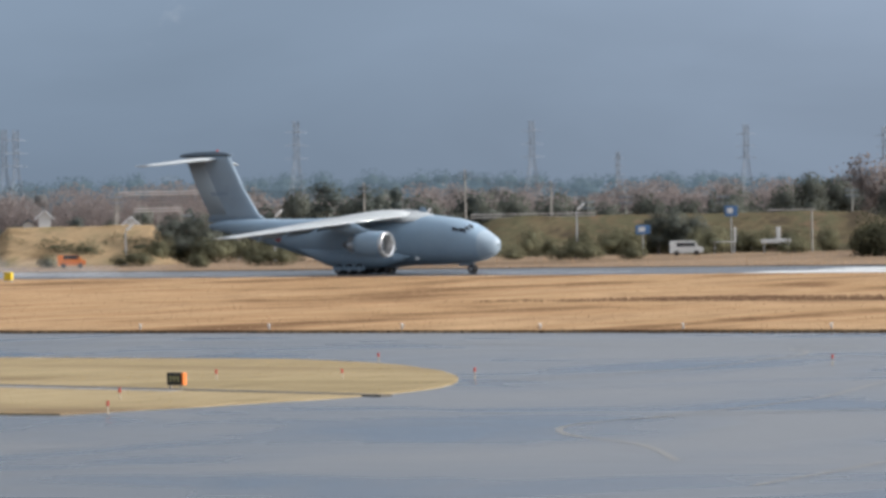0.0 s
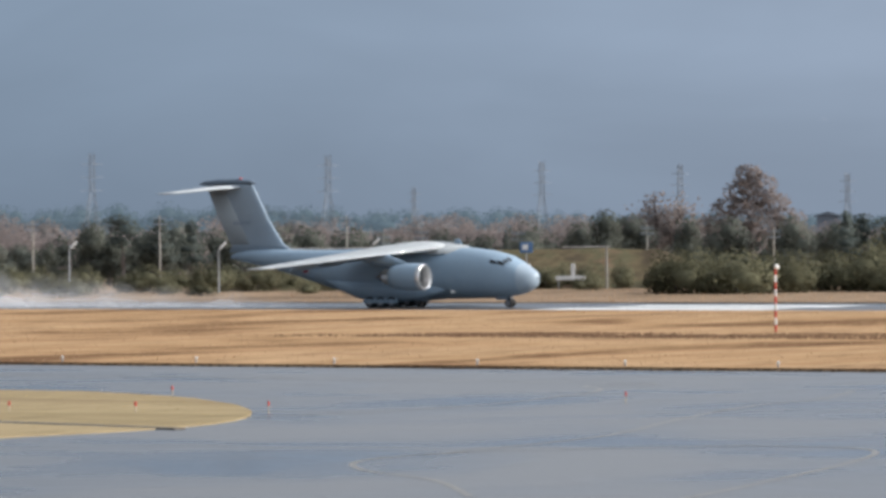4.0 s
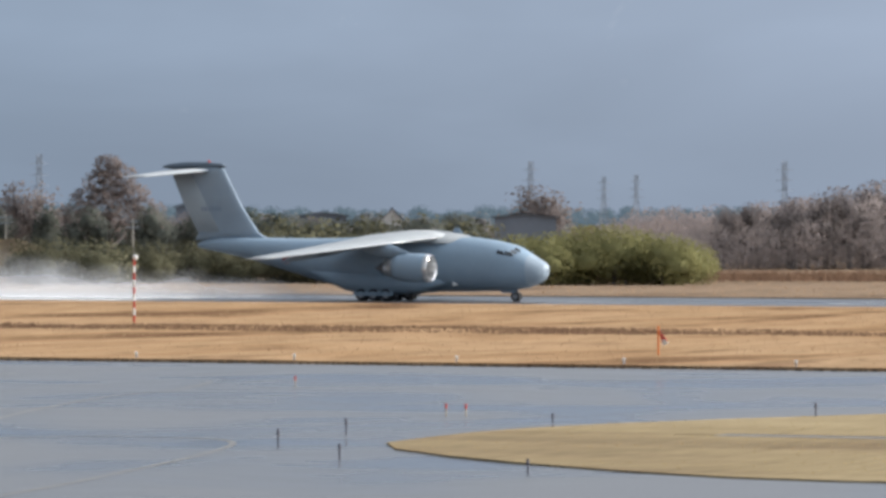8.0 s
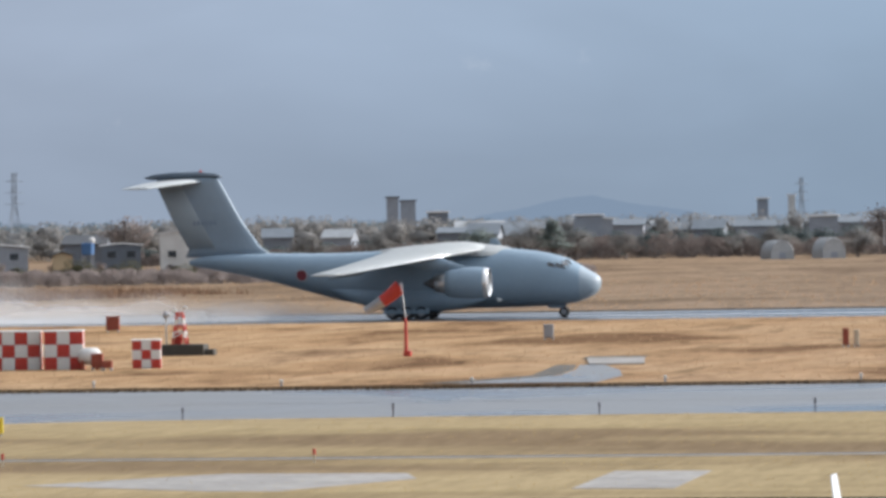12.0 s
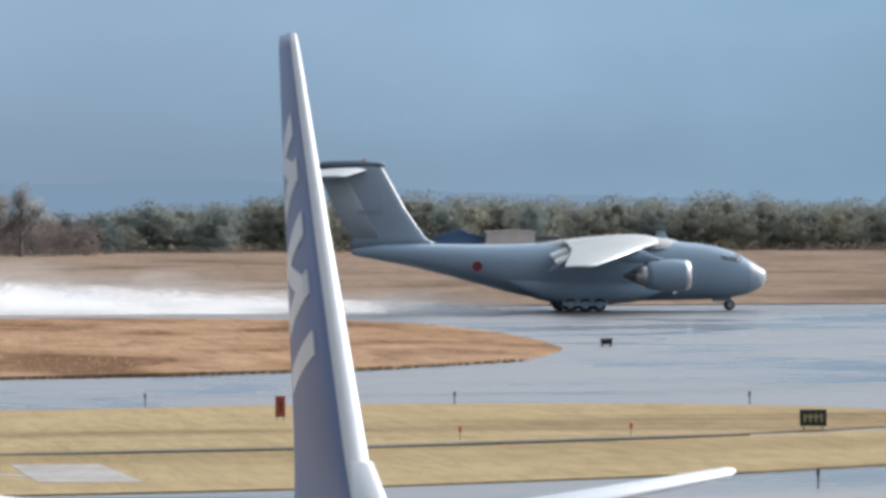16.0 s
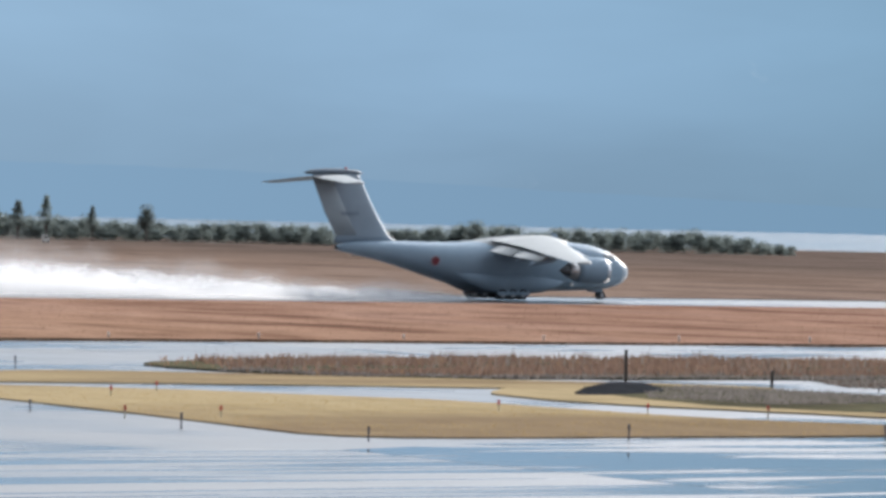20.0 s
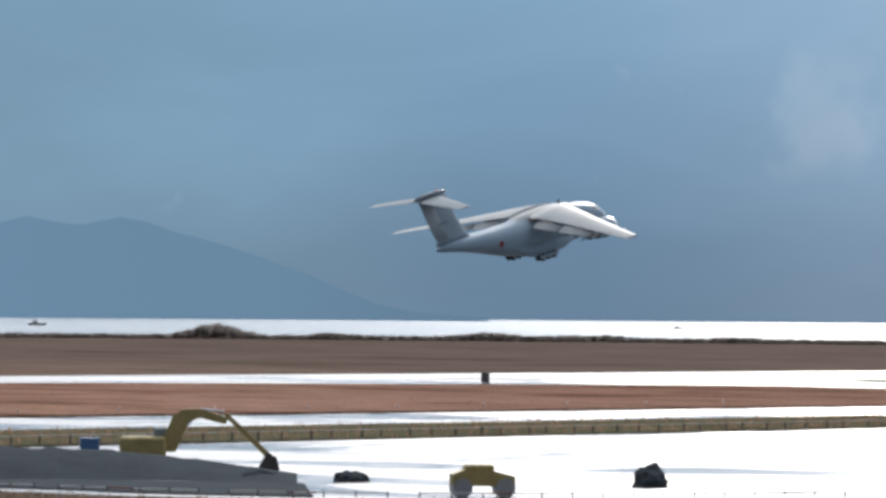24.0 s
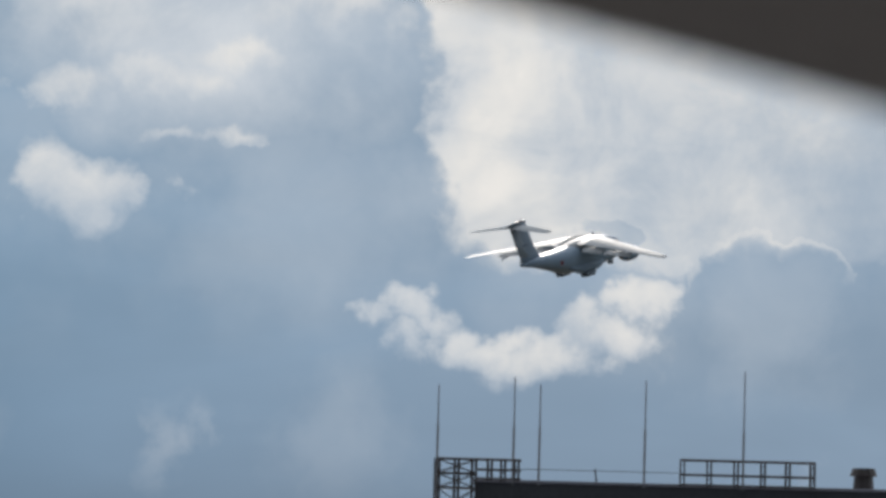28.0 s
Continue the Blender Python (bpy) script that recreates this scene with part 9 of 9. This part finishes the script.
def spray(label, long, tall, lanes, material, grow):
    """Wavy veils of droplets trailing along -x behind x = 0, low at the wheels and billowing farther back."""
    cloud = thing("spray", Matrix.Identity(4), label, "spray", kind="stuff")
    for k, y0 in enumerate(lanes):
        bm = B()
        uv = bm.loops.layers.uv.new("veil")
        cols, at = [], {}
        for i in range(121):
            s = long * (i / 120) ** 1.25
            h = tall * (0.10 + 0.90 * min(1, s / grow) ** 0.8) * (0.85 + 0.35 * noise.noise((s * 0.06, k * 3.0, 0.0)) + 0.2 * noise.noise((s * 0.23, k * 7.0, 2.0)))
            col = []
            for j in range(7):
                v = j / 6
                q = bm.verts.new((-s, y0 + 0.8 * noise.noise((s * 0.11, v * 2.0, k * 5.0)) * min(1, s / 10), h * v))
                at[q] = (s / long, v)
                col.append(q)
            cols.append(col)
        for a, b in zip(cols, cols[1:]):
            for j in range(6):
                f = bm.faces.new((a[j], b[j], b[j + 1], a[j + 1]))
                f.smooth = True
                for l in f.loops:
                    l[uv].uv = at[l.vert]
        part("veil", bm, material, cloud).visible_shadow = False
    return cloud


THIN = spray("thin white mist drifting behind the wheels", 190, 9.0, (-3.5, 0.0, 4.5), mist_matter("thin_mist", 0.30, 0.30, 0.20), 80)
DENSE = spray("dense white spray thrown up behind the wheels", 170, 4.6, (-2.6, 0.6, 3.2), mist_matter("dense_spray", 0.95, 0.55, 0.42), 60)
BILLOW = spray("tall white billows of spray hanging after lift-off", 150, 10.5, (-4.0, 2.5), mist_matter("billowing_spray", 0.85, 0.65, 0.30), 45)


# ---- what moves ----
def flight(t, x, y, z, pitch=0.0, yaw=0.0, bank=0.0):
    m = Matrix.Translation((x, y, z)) @ Matrix.Rotation(radians(yaw), 4, "Z") @ Matrix.Rotation(radians(-pitch), 4, "Y") @ Matrix.Rotation(radians(bank), 4, "X")
    return t, m


def motions():
    walk(CAR, [(t, pose(99.15, 221.6 + 4.0 * (t - 18), 0, rz=86)) for t in (0.0, 14.0, 28.0)])
    # the spray follows the wheels, rising as the speed grows, and hangs back after lift-off
    walk(THIN, [(t, pose(x, 482.5, z)) for t, x, z in ((0.0, -334, -2.6), (2.0, -322, -2.4), (3.5, -308.5, -1.6), (4.5, -296, -0.9), (5.5, -281, -0.3), (7.0, -251, 0.1), (8.5, -213, 0.1), (10.0, -167.5, 0.0), (12.5, -75, 0.0), (14.5, 13.5, 0.0), (16.5, 113, 0.1), (18.5, 223, 0.1), (20.0, 313, 0.2), (21.0, 378, 0.3), (21.5, 405, 0.4), (22.0, 424, 0.6), (22.5, 440, 0.6), (24.5, 462, -0.6), (28.0, 470, -2.6))])
    walk(DENSE, [(t, pose(x, 482.5, z)) for t, x, z in ((0.0, -336, -5.2), (5.5, -283, -5.0), (7.0, -253, -3.6), (8.5, -215, -3.4), (10.0, -169.5, -3.0), (12.5, -77, -1.8), (14.5, 12, -1.2), (15.5, 60, -0.7), (16.5, 111, 0.0), (18.5, 224, -0.2), (20.0, 313, 0.0), (21.0, 376, 0.2), (21.5, 406, 0.3), (22.0, 430, 0.6), (22.5, 446, 0.6), (24.5, 456, -3.4), (28.0, 460, -5.0))])
    walk(BILLOW, [(t, pose(x, 482.5, z)) for t, x, z in ((0.0, -336, -11.5), (10.0, -169.5, -11), (16.0, 84, -9.5), (18.5, 215, -8.8), (20.0, 300, -7.6), (21.0, 360, -5.0), (21.5, 394, -3.0), (22.0, 424, -0.6), (22.5, 444, -0.2), (24.5, 452, -6.5), (28.0, 456, -11))])
    walk(PLANE, [flight(*r) for r in (
        (0.0, -332.5, 482, 0), (1.0, -327.4, 482, 0), (2.0, -320.6, 482, 0), (3.0, -312.0, 482, 0), (3.5, -306.9, 482, 0), (4.5, -294.4, 482, 0), (5.5, -279.4, 482, 0), (7.0, -249.2, 482, 0), (8.5, -211.1, 482, 0),
        (9.5, -181.5, 482, 0), (10.0, -165.4, 482, 0), (11.0, -130.7, 482, 0), (12.0, -92.9, 482, 0), (12.5, -72.7, 482, 0), (13.5, -29.5, 482, 0), (14.5, 16.1, 482, 0), (15.5, 64.2, 482, 0), (16.5, 115.3, 482.5, 0),
        (17.0, 142.9, 483.2, 0, 0, 0.8), (17.5, 170.7, 484.2, 0, 0, 1.3), (18.0, 199.0, 485.0, 0.05, 0, 1.7), (18.5, 228.2, 485.4, 0.08, 0, 2.0), (19.0, 257.4, 485.6, 0.1, 0, 2.1), (19.5, 287.2, 485.7, 0.1, 0, 2.1), (20.0, 317.8, 485.9, 0.12, 0.4, 2.2), (20.5, 349.2, 486.0, 0.2, 1.4, 2.3), (21.0, 381.7, 486.8, 0.6, 3.3, 2.2), (21.5, 415.2, 488.0, 1.45, 5.3, 2.1), (22.0, 448.5, 489.0, 2.6, 7.1, 2.1), (22.5, 481.0, 489.8, 4.8, 8.7, 2.2, 1),
        (23.5, 552.0, 492, 12.3, 11.4, 2.3, 1), (24.5, 624.0, 495.5, 22.9, 12.8, 2.4, 1), (25.0, 660.5, 497.0, 29.5, 13.0, 2.5, 1), (25.5, 697.5, 499.0, 36.8, 13.1, 2.7, 0.8), (26.0, 735.5, 501.5, 44.7, 13.2, 2.9, 0.2), (26.5, 772.0, 503.5, 53.0, 13.5, 3.0, -0.3),
        (27.0, 807.5, 504.2, 61.3, 13.6, 2.8, -0.2), (27.5, 843.5, 505.0, 69.8, 13.6, 2.3, 0.2), (28.0, 880.5, 506.0, 78.6, 13.7, 1.2, 0.6))])


motions()
